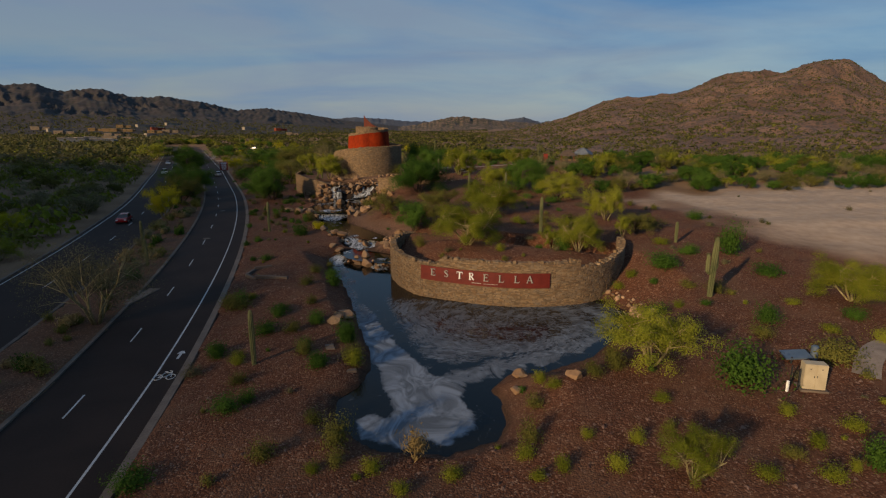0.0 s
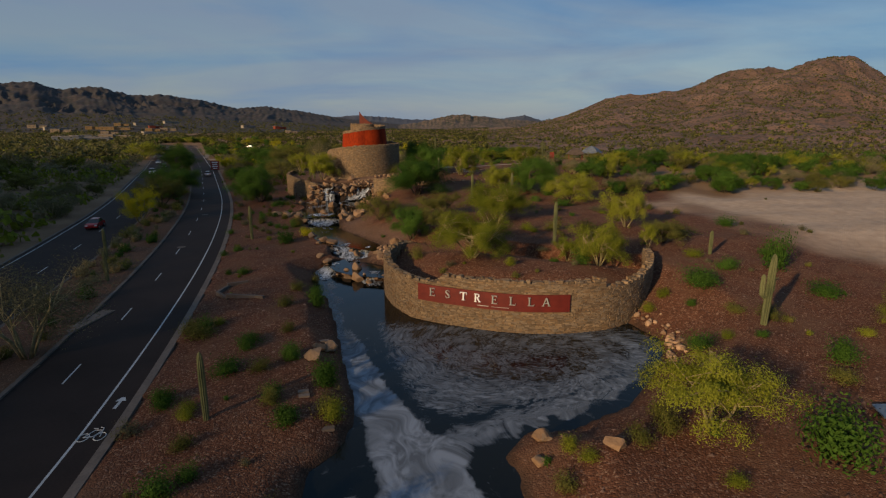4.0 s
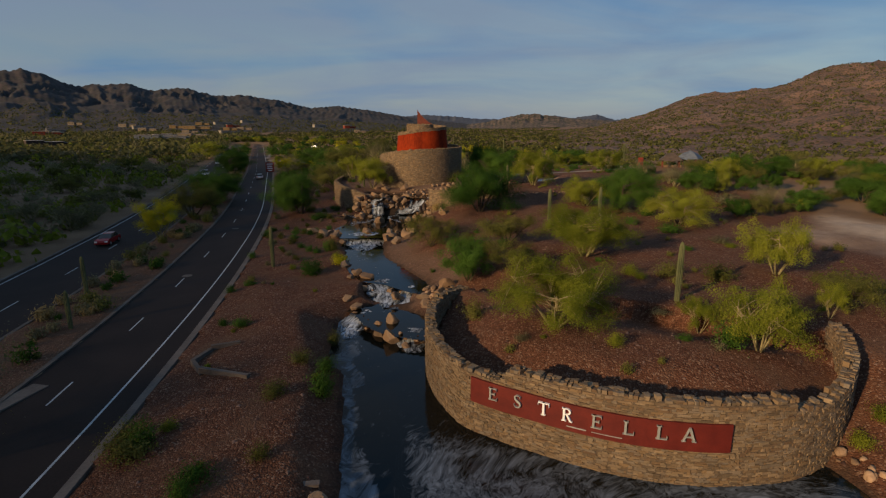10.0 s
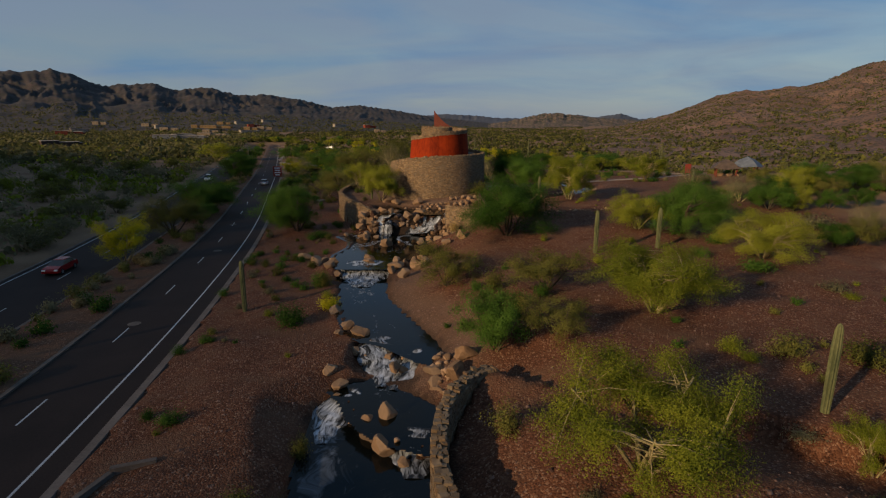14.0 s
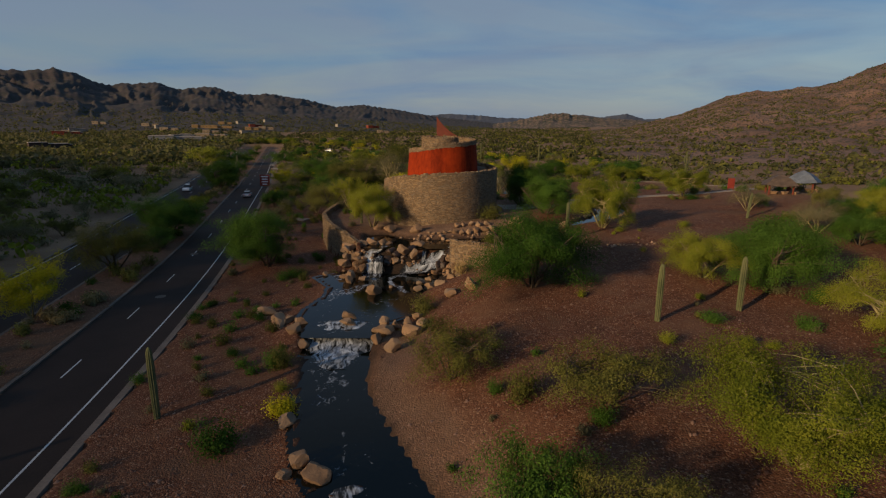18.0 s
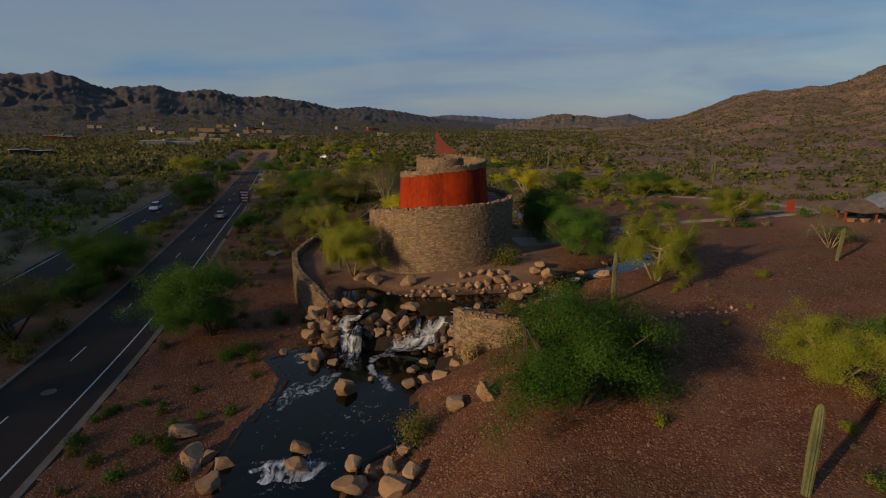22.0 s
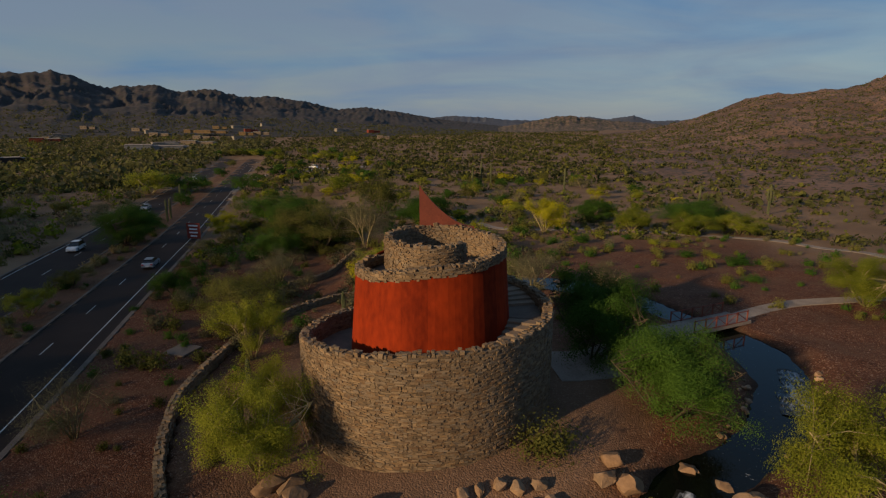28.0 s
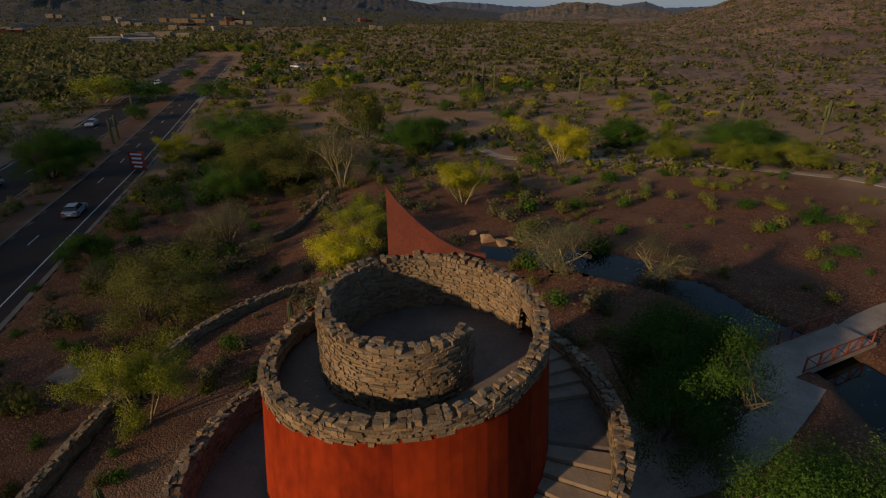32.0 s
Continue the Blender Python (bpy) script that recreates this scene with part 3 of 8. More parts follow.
# ---- water ----
def flat_outline(name, poly, z, mat):
    bm = bmesh.new()
    vs = [bm.verts.new((x, y, z)) for x, y in poly]
    bm.faces.new(vs)
    bmesh.ops.triangulate(bm, faces=bm.faces[:])
    me = bpy.data.meshes.new(name)
    bm.to_mesh(me)
    bm.free()
    me.materials.append(mat)
    return me


def grow(poly, d):
    out = []
    n = len(poly)
    area = sum(poly[i][0] * poly[(i + 1) % n][1] - poly[(i + 1) % n][0] * poly[i][1] for i in range(n))
    sgn = 1 if area > 0 else -1
    for i in range(n):
        a, b = Vector(poly[i - 1]), Vector(poly[(i + 1) % n])
        t = (b - a).normalized()
        out.append((poly[i][0] + t.y * d * sgn, poly[i][1] - t.x * d * sgn))
    return out


def water_grid(poly, level, mat, step=0.2):
    """A fine level sheet over the box of an outline, with the coordinates and the distance to the shore."""
    xs = np.arange(min(p[0] for p in poly) - 1.2, max(p[0] for p in poly) + 1.2, step)
    ys = np.arange(min(p[1] for p in poly) - 1.2, max(p[1] for p in poly) + 1.2, step)
    gx, gy = np.meshgrid(xs, ys)
    return grid_mesh("water", xs, ys, np.full(gx.shape, level), mat), gx, gy, signed_distance(gx, gy, poly)


def stream_field(gx, gy):
    """A field that is 1 on the middle of a given current, 0 at its wavering edge and less outside."""
    wx, wy = gx + 0.5 * bumps(gx, gy, 3.5, 51) + 0.2 * bumps(gx, gy, 1.3, 52), gy + 0.7 * bumps(gx, gy, 3.5, 53) + 0.25 * bumps(gx, gy, 1.3, 54)

    def stream(line, wide):
        best = np.full(gx.shape, -9.0)
        for (p, q), (w0, w1) in zip(zip(line, line[1:]), zip(wide, wide[1:])):
            ax, ay, bx, by = *p, *q
            u = np.clip(((wx - ax) * (bx - ax) + (wy - ay) * (by - ay)) / ((bx - ax) ** 2 + (by - ay) ** 2), 0, 1)
            best = np.maximum(best, 1 - np.hypot(wx - ax - u * (bx - ax), wy - ay - u * (by - ay)) / (w0 + (w1 - w0) * u))
        return best
    return stream


def finish_water(me, d, flow, foam):
    """Stores the drift on the sheet and trims it to just inside the bank."""
    for nm, kind, val in (("flow", "FLOAT_VECTOR", flow.reshape(-1, 3)), ("foam", "FLOAT", foam.reshape(-1))):
        at = me.attributes.new(nm, kind, "POINT")
        at.data.foreach_set("vector" if kind == "FLOAT_VECTOR" else "value", val.ravel().astype(np.float32))
    bm = bmesh.new()
    bm.from_mesh(me)
    flat = d.ravel()
    bm.verts.ensure_lookup_table()
    bmesh.ops.delete(bm, geom=[v for v in bm.verts if flat[v.index] > 0.9], context="VERTS")
    bm.to_mesh(me)
    bm.free()
    return me


def pond_sheet(poly, level):
    """The pond: a bright current along the far bank, an arm round the near shore, and a slow eddy before the wall."""
    me, gx, gy, d = water_grid(poly, level, M_POND)
    stream = stream_field(gx, gy)
    r = np.hypot((gx - 6.5) * 0.95, (gy - 49) * 1.25)
    edge = np.minimum(gx - np.interp(gy, [40, 44, 48.5, 53, 62, 78], [-3.2, -3.8, -4.9, -5.4, -6.4, -8.5]), gy - np.interp(gx, [-8, -4, 2.5, 8, 12.5, 16], [43, 43, 42.4, 43.2, 46.2, 50.4]))
    k = smooth(-0.2, 0.2, edge + 0.3 * bumps(gx, gy, 4, 56))
    sx, sy = gx + 0.9 * bumps(gx, gy, 6, 57), gy + 0.9 * bumps(gx, gy, 6, 58)
    # the foam before the wall is drawn out into arcs by the eddy
    ex, ey = gx - 6.5 + 0.5 * bumps(gx, gy, 5, 60), (gy - 49) * 1.2 + 0.5 * bumps(gx, gy, 5, 63)
    spin = 0.09 * r
    fx, fy = ex * np.cos(spin) - ey * np.sin(spin), ex * np.sin(spin) + ey * np.cos(spin)
    flow = np.stack([sx * 0.75 * (1 - k) + fx * 1.25 * k, sy * 0.5 * (1 - k) + fy * 1.25 * k, 5.0 * k], -1)
    lane = stream([(-11.0, 77), (-10.2, 70), (-8.9, 60), (-7.6, 53), (-6.7, 47), (-5.6, 42.5), (-4.3, 39), (-4.0, 35.4), (-6.4, 34.4), (-8.3, 35.4)], [0.7, 0.6, 0.8, 1.1, 1.5, 2.2, 2.9, 2.8, 1.8, 1.0])
    arm = stream([(-4.0, 38.6), (-1.6, 40.6), (2, 42.0), (6, 43.2), (10.5, 45.4), (13.2, 48.4), (15.0, 51.4), (13.4, 53.8), (10, 54.2)], [2.4, 1.6, 1.1, 0.9, 0.9, 1.0, 0.9, 0.7, 0.5])
    drift = stream([(-3.6, 58), (-3.3, 54), (-2.4, 49.4), (-0.8, 46.0), (4, 45.0), (8.5, 46.2), (12.0, 49.4), (11.5, 52.5)], [0.8, 1.4, 1.8, 2.0, 1.8, 1.5, 1.4, 0.8])
    crease = stream([(-7.2, 64), (-6.0, 57), (-5.2, 51.5), (-4.7, 47.5), (-3.8, 44.2), (-2.2, 42.7), (1.0, 43.4), (5, 44.4)], [0.6, 0.6, 0.5, 0.5, 0.45, 0.4, 0.25, 0.12])
    foam = np.maximum.reduce([(0.27 + 0.43 * smooth(59, 50, gy)) * smooth(-0.02, 0.25, lane), 0.44 * smooth(-0.1, 0.5, arm), 0.40 * smooth(-0.3, 0.6, drift)])
    eddy = 0.30 + 0.05 * np.sin(r * 2.2 + 1.6 * bumps(gx, gy, 5, 55) * 2) + 0.03 * bumps(gx, gy, 2.5, 59) - 0.06 * (1 - smooth(2, 6, r))
    foam = np.maximum(foam, eddy * smooth(-1.0, 1.0, edge) * smooth(60.5, 57.5, gy + 0.25 * gx) * smooth(0, -0.8, d))
    foam = np.clip(foam * (1 - 0.85 * smooth(0.0, 0.5, crease)), 0, 1)
    return finish_water(me, d, flow, foam)


def pool_sheet(poly, level, trails):
    """A dark pool with trails of foam; trails: (line, widths, thickness)."""
    me, gx, gy, d = water_grid(poly, level, M_POOL, 0.2)
    stream = stream_field(gx, gy)
    foam = np.full(gx.shape, 0.03)
    for line, wide, much in trails:
        foam = np.maximum(foam, much * smooth(-0.25, 0.5, stream(line, wide)))
    return finish_water(me, d, np.stack([gx * 1.1, gy * 0.8, gx * 0], -1), foam)


TRAILS = {
    0.6: [([(-7.8, 82), (-8.0, 80), (-7.2, 78.6)], [1.6, 1.0, 0.5], 0.2)],
    1.5: [([(-12.6, 105), (-12.6, 101), (-11.4, 96)], [2.6, 2.0, 0.7], 0.25), ([(-10, 92), (-8, 86), (-7.6, 83)], [0.5, 1.0, 1.8], 0.15)],
    2.3: [([(-8.6, 123.8), (-10.0, 122.4), (-10.4, 121.2), (-9.9, 120.0), (-8.6, 118.6), (-8.0, 117.6)], [0.6, 0.5, 0.4, 0.4, 0.5, 0.8], 0.5),
          ([(-8.0, 117.6), (-9.4, 115.2), (-10.4, 112.6), (-11.6, 109.6), (-12.0, 107)], [0.9, 1.3, 1.6, 2.0, 2.0], 0.17), ([(-18, 124), (-16.4, 123.2), (-15.4, 122)], [0.4, 0.6, 0.4], 0.4),
          ([(-12.4, 119.6), (-13.8, 118.2), (-15.0, 116.6), (-15.6, 114.6)], [0.6, 1.2, 1.3, 0.8], 0.36), ([(-13.0, 123.6), (-12.0, 122.2)], [0.9, 0.9], 0.42), ([(-16, 113), (-15, 110), (-13.5, 107)], [0.8, 1.2, 2.0], 0.13)],
    5.0: [([(6.6, 130.8), (3.9, 129.0), (0, 128.0), (-2.6, 127)], [0.8, 0.6, 0.5, 0.7], 0.3), ([(2.4, 132), (1.0, 130.4), (-0.3, 129.5)], [0.4, 0.6, 0.4], 0.3)],
}


def build_water():
    labels = ["dark pond water with swirling rafts of white foam", "dark stream pool below a rocky rapid", "calm dark stream pool along a sandy bank",
              "dark pool with floating foam below the waterfalls", "still dark pool at the foot of the stone tower", "narrow stream feeding the upper pool"]
    for (poly, level), lab in zip(WATERS, labels):
        me = pond_sheet(poly, level) if poly is POND else (pool_sheet(poly, level, TRAILS[level]) if level in TRAILS else flat_outline("water", grow(poly, 0.45), level, M_STREAM))
        tagged(new("water", me), lab, "water", kind="structure")


build_water()


# ---- stone masonry ----
def along(line, step):
    """Even points along an open line: (x, y, heading, run)."""
    pts, run = [], 0.0
    dense = []
    n = len(line)
    for i in range(n - 1):
        p0, p1, p2, p3 = (Vector(line[max(i - 1, 0)]), Vector(line[i]), Vector(line[i + 1]), Vector(line[min(i + 2, n - 1)]))
        for k in range(24):
            t = k / 24
            dense.append(0.5 * ((2 * p1) + (p2 - p0) * t + (2 * p0 - 5 * p1 + 4 * p2 - p3) * t * t + (3 * p1 - p0 - 3 * p2 + p3) * t ** 3))
    dense.append(Vector(line[-1]))
    out, need = [], 0.0
    for a, b in zip(dense, dense[1:]):
        L = (b - a).length
        while need <= run + L:
            p = a.lerp(b, (need - run) / L)
            out.append((p.x, p.y, math.atan2(b.y - a.y, b.x - a.x), need))
            need += step
        run += L
    return out


STONES = []
for k in range(14):
    rs = random.Random(100 + k)
    s = Soup()
    s.box(0, 0, 0, 1, 1, 1)
    skew, tip = rs.uniform(-0.12, 0.12), rs.uniform(-0.10, 0.10)
    s.v = [(x * rs.uniform(0.80, 1.0) + skew * z, y * rs.uniform(0.72, 1.0), z * rs.uniform(0.74, 1.0) + tip * x) for x, y, z in s.v]
    STONES.append(s)
STONE_MESH = [s.mesh("stone", M_STONE) for s in STONES]


def stone_wall(owner, path, base, top, thick, course=0.13, length=0.36, picked=None, limit=300, seed=1, ragged=0.16, closed=False, faces="both", cap=True):
    """A dry-laid wall along a path of (x, y, heading, run): mortar core, coursed stones proud of it, ragged coping. base and top are functions of (x, y, run)."""
    rs = random.Random(seed)
    core = Soup()
    n = len(path)
    for x, y, h, r in path:
        nx, ny = -math.sin(h), math.cos(h)
        t = thick / 2 - 0.012
        b, u = base(x, y, r), top(x, y, r) - 0.08
        core.v += [(x + nx * t, y + ny * t, b), (x + nx * t, y + ny * t, u), (x - nx * t, y - ny * t, u), (x - nx * t, y - ny * t, b)]
    m = n if closed else n - 1
    for i in range(m):
        a, b = 4 * i, 4 * ((i + 1) % n)
        core.f += [(a, b, b + 1, a + 1), (a + 1, b + 1, b + 2, a + 2), (a + 2, b + 2, b + 3, a + 3)]
    if not closed:
        core.f += [(0, 1, 2, 3), (4 * n - 4, 4 * n - 1, 4 * n - 2, 4 * n - 3)]
    part("wall_core", core.mesh("wall_core", M_MORTAR), None, owner)
    rest, count = Soup(), 0
    total = path[-1][3]
    xs = [p[3] for p in path]

    def at(run):
        i = min(int(np.searchsorted(xs, run)), n - 1)
        return path[i]

    def lay(x, y, z, L, T, Hh, ang):
        nonlocal count
        k = rs.randrange(14)
        if count < limit and (picked is None or picked(x, y, z)):
            ob = new("stone", STONE_MESH[k])
            ob.parent = owner
            ob.matrix_world = Matrix.LocRotScale((x, y, z), Euler((0, 0, ang)), (L, T, Hh))
            count += 1
            return
        c, s_ = math.cos(ang), math.sin(ang)
        rest.add([(x + a * L * c - b * T * s_, y + a * L * s_ + b * T * c, z + d * Hh) for a, b, d in STONES[k].v], STONES[k].f)
    sides = (1, -1) if faces == "both" else ((1,) if faces == "left" else (-1,))
    for side in sides:
        zmin = min(base(*p[:2], p[3]) for p in path)
        zmax = max(top(*p[:2], p[3]) for p in path)
        z = zmin
        while z < zmax:
            ch = course * rs.uniform(0.75, 1.3)
            run = rs.uniform(0, length)
            while run < total:
                L = length * rs.choice((0.4, 0.6, 0.8, 1.0, 1.3, 1.8)) * rs.uniform(0.85, 1.15)
                x, y, h, r = at(min(run + L / 2, total))
                b, u = base(x, y, r), top(x, y, r)
                if b - 0.1 < z + ch / 2 < u - 0.1:
                    nx, ny = -math.sin(h) * side, math.cos(h) * side
                    d = thick / 2 - 0.065 + rs.uniform(-0.03, 0.03)
                    lay(x + nx * d, y + ny * d, z + ch / 2 + rs.uniform(-0.02, 0.02), L * rs.uniform(1.04, 1.14), 0.2, ch * rs.uniform(0.95, 1.35), h + rs.uniform(-0.05, 0.05))
                run += L
            z += ch
    if cap:
        # two or three rough stones across the top, some standing up
        run = 0.0
        while run < total:
            L = length * rs.uniform(0.45, 1.15)
            x, y, h, r = at(min(run + L / 2, total))
            lanes = rs.choice(((-0.25, 0.25), (-0.33, 0.0, 0.33), (-0.30, 0.18)))
            for off in lanes:
                if rs.random() < 0.94:
                    hh = rs.uniform(0.1, 0.1 + ragged) * (1.5 if rs.random() < 0.12 else 1.0)
                    off = off + rs.uniform(-0.05, 0.05)
                    lay(x - math.sin(h) * off * thick, y + math.cos(h) * off * thick, top(x, y, r) - 0.09 + hh / 2, L * rs.uniform(0.95, 1.25), thick * rs.uniform(0.85, 1.2) / len(lanes), hh, h + rs.uniform(-0.35, 0.35))
            run += L
    ob = part("masonry", rest.mesh("masonry", M_STONE), None, owner, "coursed tan ledge stones")
    ob["kind"] = "stuff"


def wall_top(x, y, r):
    if 20.3 < r < 35.2:
        return 4.45
    if r <= 20.3:
        return 3.7
    return 3.75 + 0.09 * max(0.0, r - 38)


def build_sign_wall():
    path = along(WALL_LINE, 0.25)
    t = thing("sign_wall", "curved dry-laid tan stone retaining wall standing in the pond, ragged coping", "wall")
    stone_wall(t, path, lambda x, y, r: -0.4 if r < 40 else ground_z(x + 0.8, y - 0.8) - 0.6, wall_top, 0.75, course=0.115, length=0.32, picked=lambda x, y, z: -2 < x < 12 and y < 62 and z > 3.4, seed=2)
    return path


WALL_PATH = build_sign_wall()


def build_sign():
    rows = [p for p in WALL_PATH if -1.6 < p[0] < 10.7 and p[1] < 61.2]
    t = thing("entrance_sign", "curved dark red sign panel with raised metal letters", "sign")
    s = Soup()
    for x, y, h, r in rows:
        nx, ny = math.sin(h), -math.cos(h)
        s.v += [(x + nx * 0.40, y + ny * 0.40, 1.92), (x + nx * 0.40, y + ny * 0.40, 3.45), (x + nx * 0.53, y + ny * 0.53, 3.45), (x + nx * 0.53, y + ny * 0.53, 1.92)]
    n = len(rows)
    for i in range(n - 1):
        a, b = 4 * i, 4 * i + 4
        for k in range(4):
            s.f.append((a + k, a + (k + 1) % 4, b + (k + 1) % 4, b + k))
    s.f += [(0, 1, 2, 3), (4 * n - 1, 4 * n - 2, 4 * n - 3, 4 * n - 4)]
    part("panel", s.mesh("panel", M_SIGN), None, t)
    total = rows[-1][3] - rows[0][3]

    def stroke(so, pts, wide, depth):
        """A flat bar of varying width along a line in the letter's plane, with thickness."""
        k = len(so.v)
        pts = [Vector((*q, 0)) for q in pts]
        for i, q in enumerate(pts):
            d = (pts[min(i + 1, len(pts) - 1)] - pts[max(i - 1, 0)]).normalized()
            nrm = Vector((-d.y, d.x, 0)) * wide[i] / 2
            for e in (nrm, -nrm):
                so.v += [(q.x + e.x, q.y + e.y, depth), (q.x + e.x, q.y + e.y, -depth)]
        for i in range(len(pts) - 1):
            a, b = k + 4 * i, k + 4 * i + 4
            so.f += [(a, a + 2, b + 2, b), (a + 1, b + 1, b + 3, a + 3), (a, b, b + 1, a + 1), (a + 2, a + 3, b + 3, b + 2)]
        e = k + 4 * (len(pts) - 1)
        so.f += [(k, k + 1, k + 3, k + 2), (e, e + 2, e + 3, e + 1)]

    def bar(so, x0, y0, x1, y1, w, depth, w1=None):
        stroke(so, [(x0, y0), (x1, y1)], [w, w1 or w], depth)

    def letter_shape(ch, d):
        """Roman capitals with serifs, one unit high, centred."""
        so = Soup()
        if ch in "ELR":
            bar(so, -0.20, 0, -0.20, 1, 0.15, d)
            bar(so, -0.36, 0.03, -0.04, 0.03, 0.06, d * 0.98)
            bar(so, -0.36, 0.97, -0.04, 0.97, 0.06, d * 0.98)
        if ch in "EL":
            bar(so, -0.2, 0.035, 0.34, 0.035, 0.07, d * 0.96)
            bar(so, 0.33, 0.0, 0.36, 0.25, 0.05, d * 0.94, 0.02)
        if ch == "E":
            bar(so, -0.2, 0.965, 0.31, 0.965, 0.07, d * 0.96)
            bar(so, 0.30, 1.0, 0.32, 0.76, 0.05, d * 0.94, 0.02)
            bar(so, -0.2, 0.52, 0.16, 0.52, 0.065, d * 0.96)
            bar(so, 0.16, 0.40, 0.16, 0.64, 0.05, d * 0.94)
        if ch == "R":
            stroke(so, [(-0.2, 0.965), (0.02, 0.965), (0.15, 0.92), (0.215, 0.83), (0.22, 0.73), (0.16, 0.61), (0.04, 0.54), (-0.2, 0.53)], [0.07, 0.07, 0.10, 0.14, 0.14, 0.10, 0.07, 0.065], d * 0.96)
            stroke(so, [(0.0, 0.53), (0.12, 0.34), (0.26, 0.08), (0.42, 0.02)], [0.12, 0.14, 0.14, 0.05], d * 0.94)
        if ch == "T":
            bar(so, 0, 0, 0, 1, 0.16, d)
            bar(so, -0.17, 0.03, 0.17, 0.03, 0.06, d * 0.98)
            bar(so, -0.40, 0.96, 0.40, 0.96, 0.08, d * 0.96)
            for e in (-1, 1):
                bar(so, e * 0.39, 1.0, e * 0.42, 0.72, 0.06, d * 0.94, 0.02)
        if ch == "S":
            stroke(so, [(0.23, 0.74), (0.20, 0.90), (0.06, 0.975), (-0.10, 0.95), (-0.20, 0.84), (-0.18, 0.70), (-0.05, 0.58), (0.12, 0.46), (0.235, 0.32), (0.21, 0.14), (0.08, 0.035), (-0.08, 0.03), (-0.22, 0.10), (-0.27, 0.28)],
                   [0.02, 0.06, 0.07, 0.09, 0.13, 0.15, 0.17, 0.17, 0.15, 0.13, 0.08, 0.07, 0.06, 0.02], d)
        if ch == "A":
            bar(so, -0.34, 0.02, 0.0, 0.99, 0.07, d)
            bar(so, 0.34, 0.02, 0.02, 0.99, 0.15, d * 0.98)
            bar(so, -0.22, 0.34, 0.22, 0.34, 0.06, d * 0.96)
            bar(so, -0.46, 0.03, -0.20, 0.03, 0.05, d * 0.94)
            bar(so, 0.20, 0.03, 0.48, 0.03, 0.05, d * 0.94)
        return so

    def glyph(ch, size, where, z, mat):
        so = letter_shape(ch, 0.09)
        so.v = [(x * size, y * size, q * size) for x, y, q in so.v]
        x, y, h, r = min(rows, key=lambda p: abs(p[3] - rows[0][3] - where * total))
        ob = part("letter", so.mesh("letter", mat), None, t)
        ob.matrix_world = Matrix.Translation((x + math.sin(h) * 0.60, y - math.cos(h) * 0.60, z)) @ Matrix.Rotation(h, 4, "Z") @ Matrix.Rotation(radians(90), 4, "X")
        return ob
    word = "ESTRELLA"
    for i, ch in enumerate(word):
        # T and R are coloured white for the sun glinting on their metal
        glint = ch in "TR"
        glyph(ch, 0.74, 0.115 + i * 0.1065, 2.50, M_WHITE if glint else M_LETTER)
    # small line of lettering under the name, as plain bars
    for k, (a, b, hh) in enumerate(((0.375, 0.395, 0.035), (0.41, 0.50, 0.06), (0.515, 0.64, 0.035))):
        sb = Soup()
        for p in rows:
            f = (p[3] - rows[0][3]) / total
            if a <= f <= b:
                sb.v += [(p[0] + math.sin(p[2]) * d, p[1] - math.cos(p[2]) * d, z) for d, z in ((0.52, 2.17), (0.52, 2.17 + hh), (0.56, 2.17 + hh), (0.56, 2.17))]
        m = len(sb.v) // 4
        if m > 1:
            for i in range(m - 1):
                for q in range(4):
                    sb.f.append((4 * i + q, 4 * i + (q + 1) % 4, 4 * i + 4 + (q + 1) % 4, 4 * i + 4 + q))
            sb.f += [(0, 1, 2, 3), (4 * m - 1, 4 * m - 2, 4 * m - 3, 4 * m - 4)]
            part("text_bar", sb.mesh("text_bar", M_LETTER), None, t)


build_sign()


# ---- stone and steel tower ----
def tower_path(radius, a0, a1, step=0.25, centre=TOWER):
    """Points of a (spiral) ring, degrees counted from east, counter-clockwise; radius a number or a function of the angle."""
    rf = radius if callable(radius) else (lambda a: radius)
    out, run, a, prev = [], 0.0, a0, None
    while a <= a1:
        r = rf(a)
        x, y = centre[0] + r * math.cos(radians(a)), centre[1] + r * math.sin(radians(a))
        if prev:
            run += math.hypot(x - prev[0], y - prev[1])
        out.append([x, y, radians(a) + math.pi / 2, run, a])
        prev = (x, y)
        a += math.degrees(step / r)
    return out


def ring_height(a):
    return float(np.interp(a, [100, 175, 225, 270, 300, 360, 450], [10.3, 11.0, 12.3, 12.95, 13.0, 13.1, 13.6]))


def deck_height(a):
    return float(np.interp(a, [100, 175, 225, 265, 298, 349, 350, 393, 394, 450], [8.9, 9.7, 10.9, 11.5, 11.6, 11.6, 12.35, 12.45, 12.95, 13.0]))


def annulus(s, path, inner, zf, thick=0.3, centre=TOWER):
    """A curved deck from a path inwards to the inner radius."""
    k = len(s.v)
    for x, y, h, r, a in path:
        ix, iy = centre[0] + inner * math.cos(radians(a)), centre[1] + inner * math.sin(radians(a))
        z = zf(a)
        s.v += [(x, y, z), (ix, iy, z), (x, y, z - thick), (ix, iy, z - thick)]
    for i in range(len(path) - 1):
        a, b = k + 4 * i, k + 4 * i + 4
        s.f += [(a, b, b + 1, a + 1), (a + 2, a + 3, b + 3, b + 2), (a, a + 2, b + 2, b)]


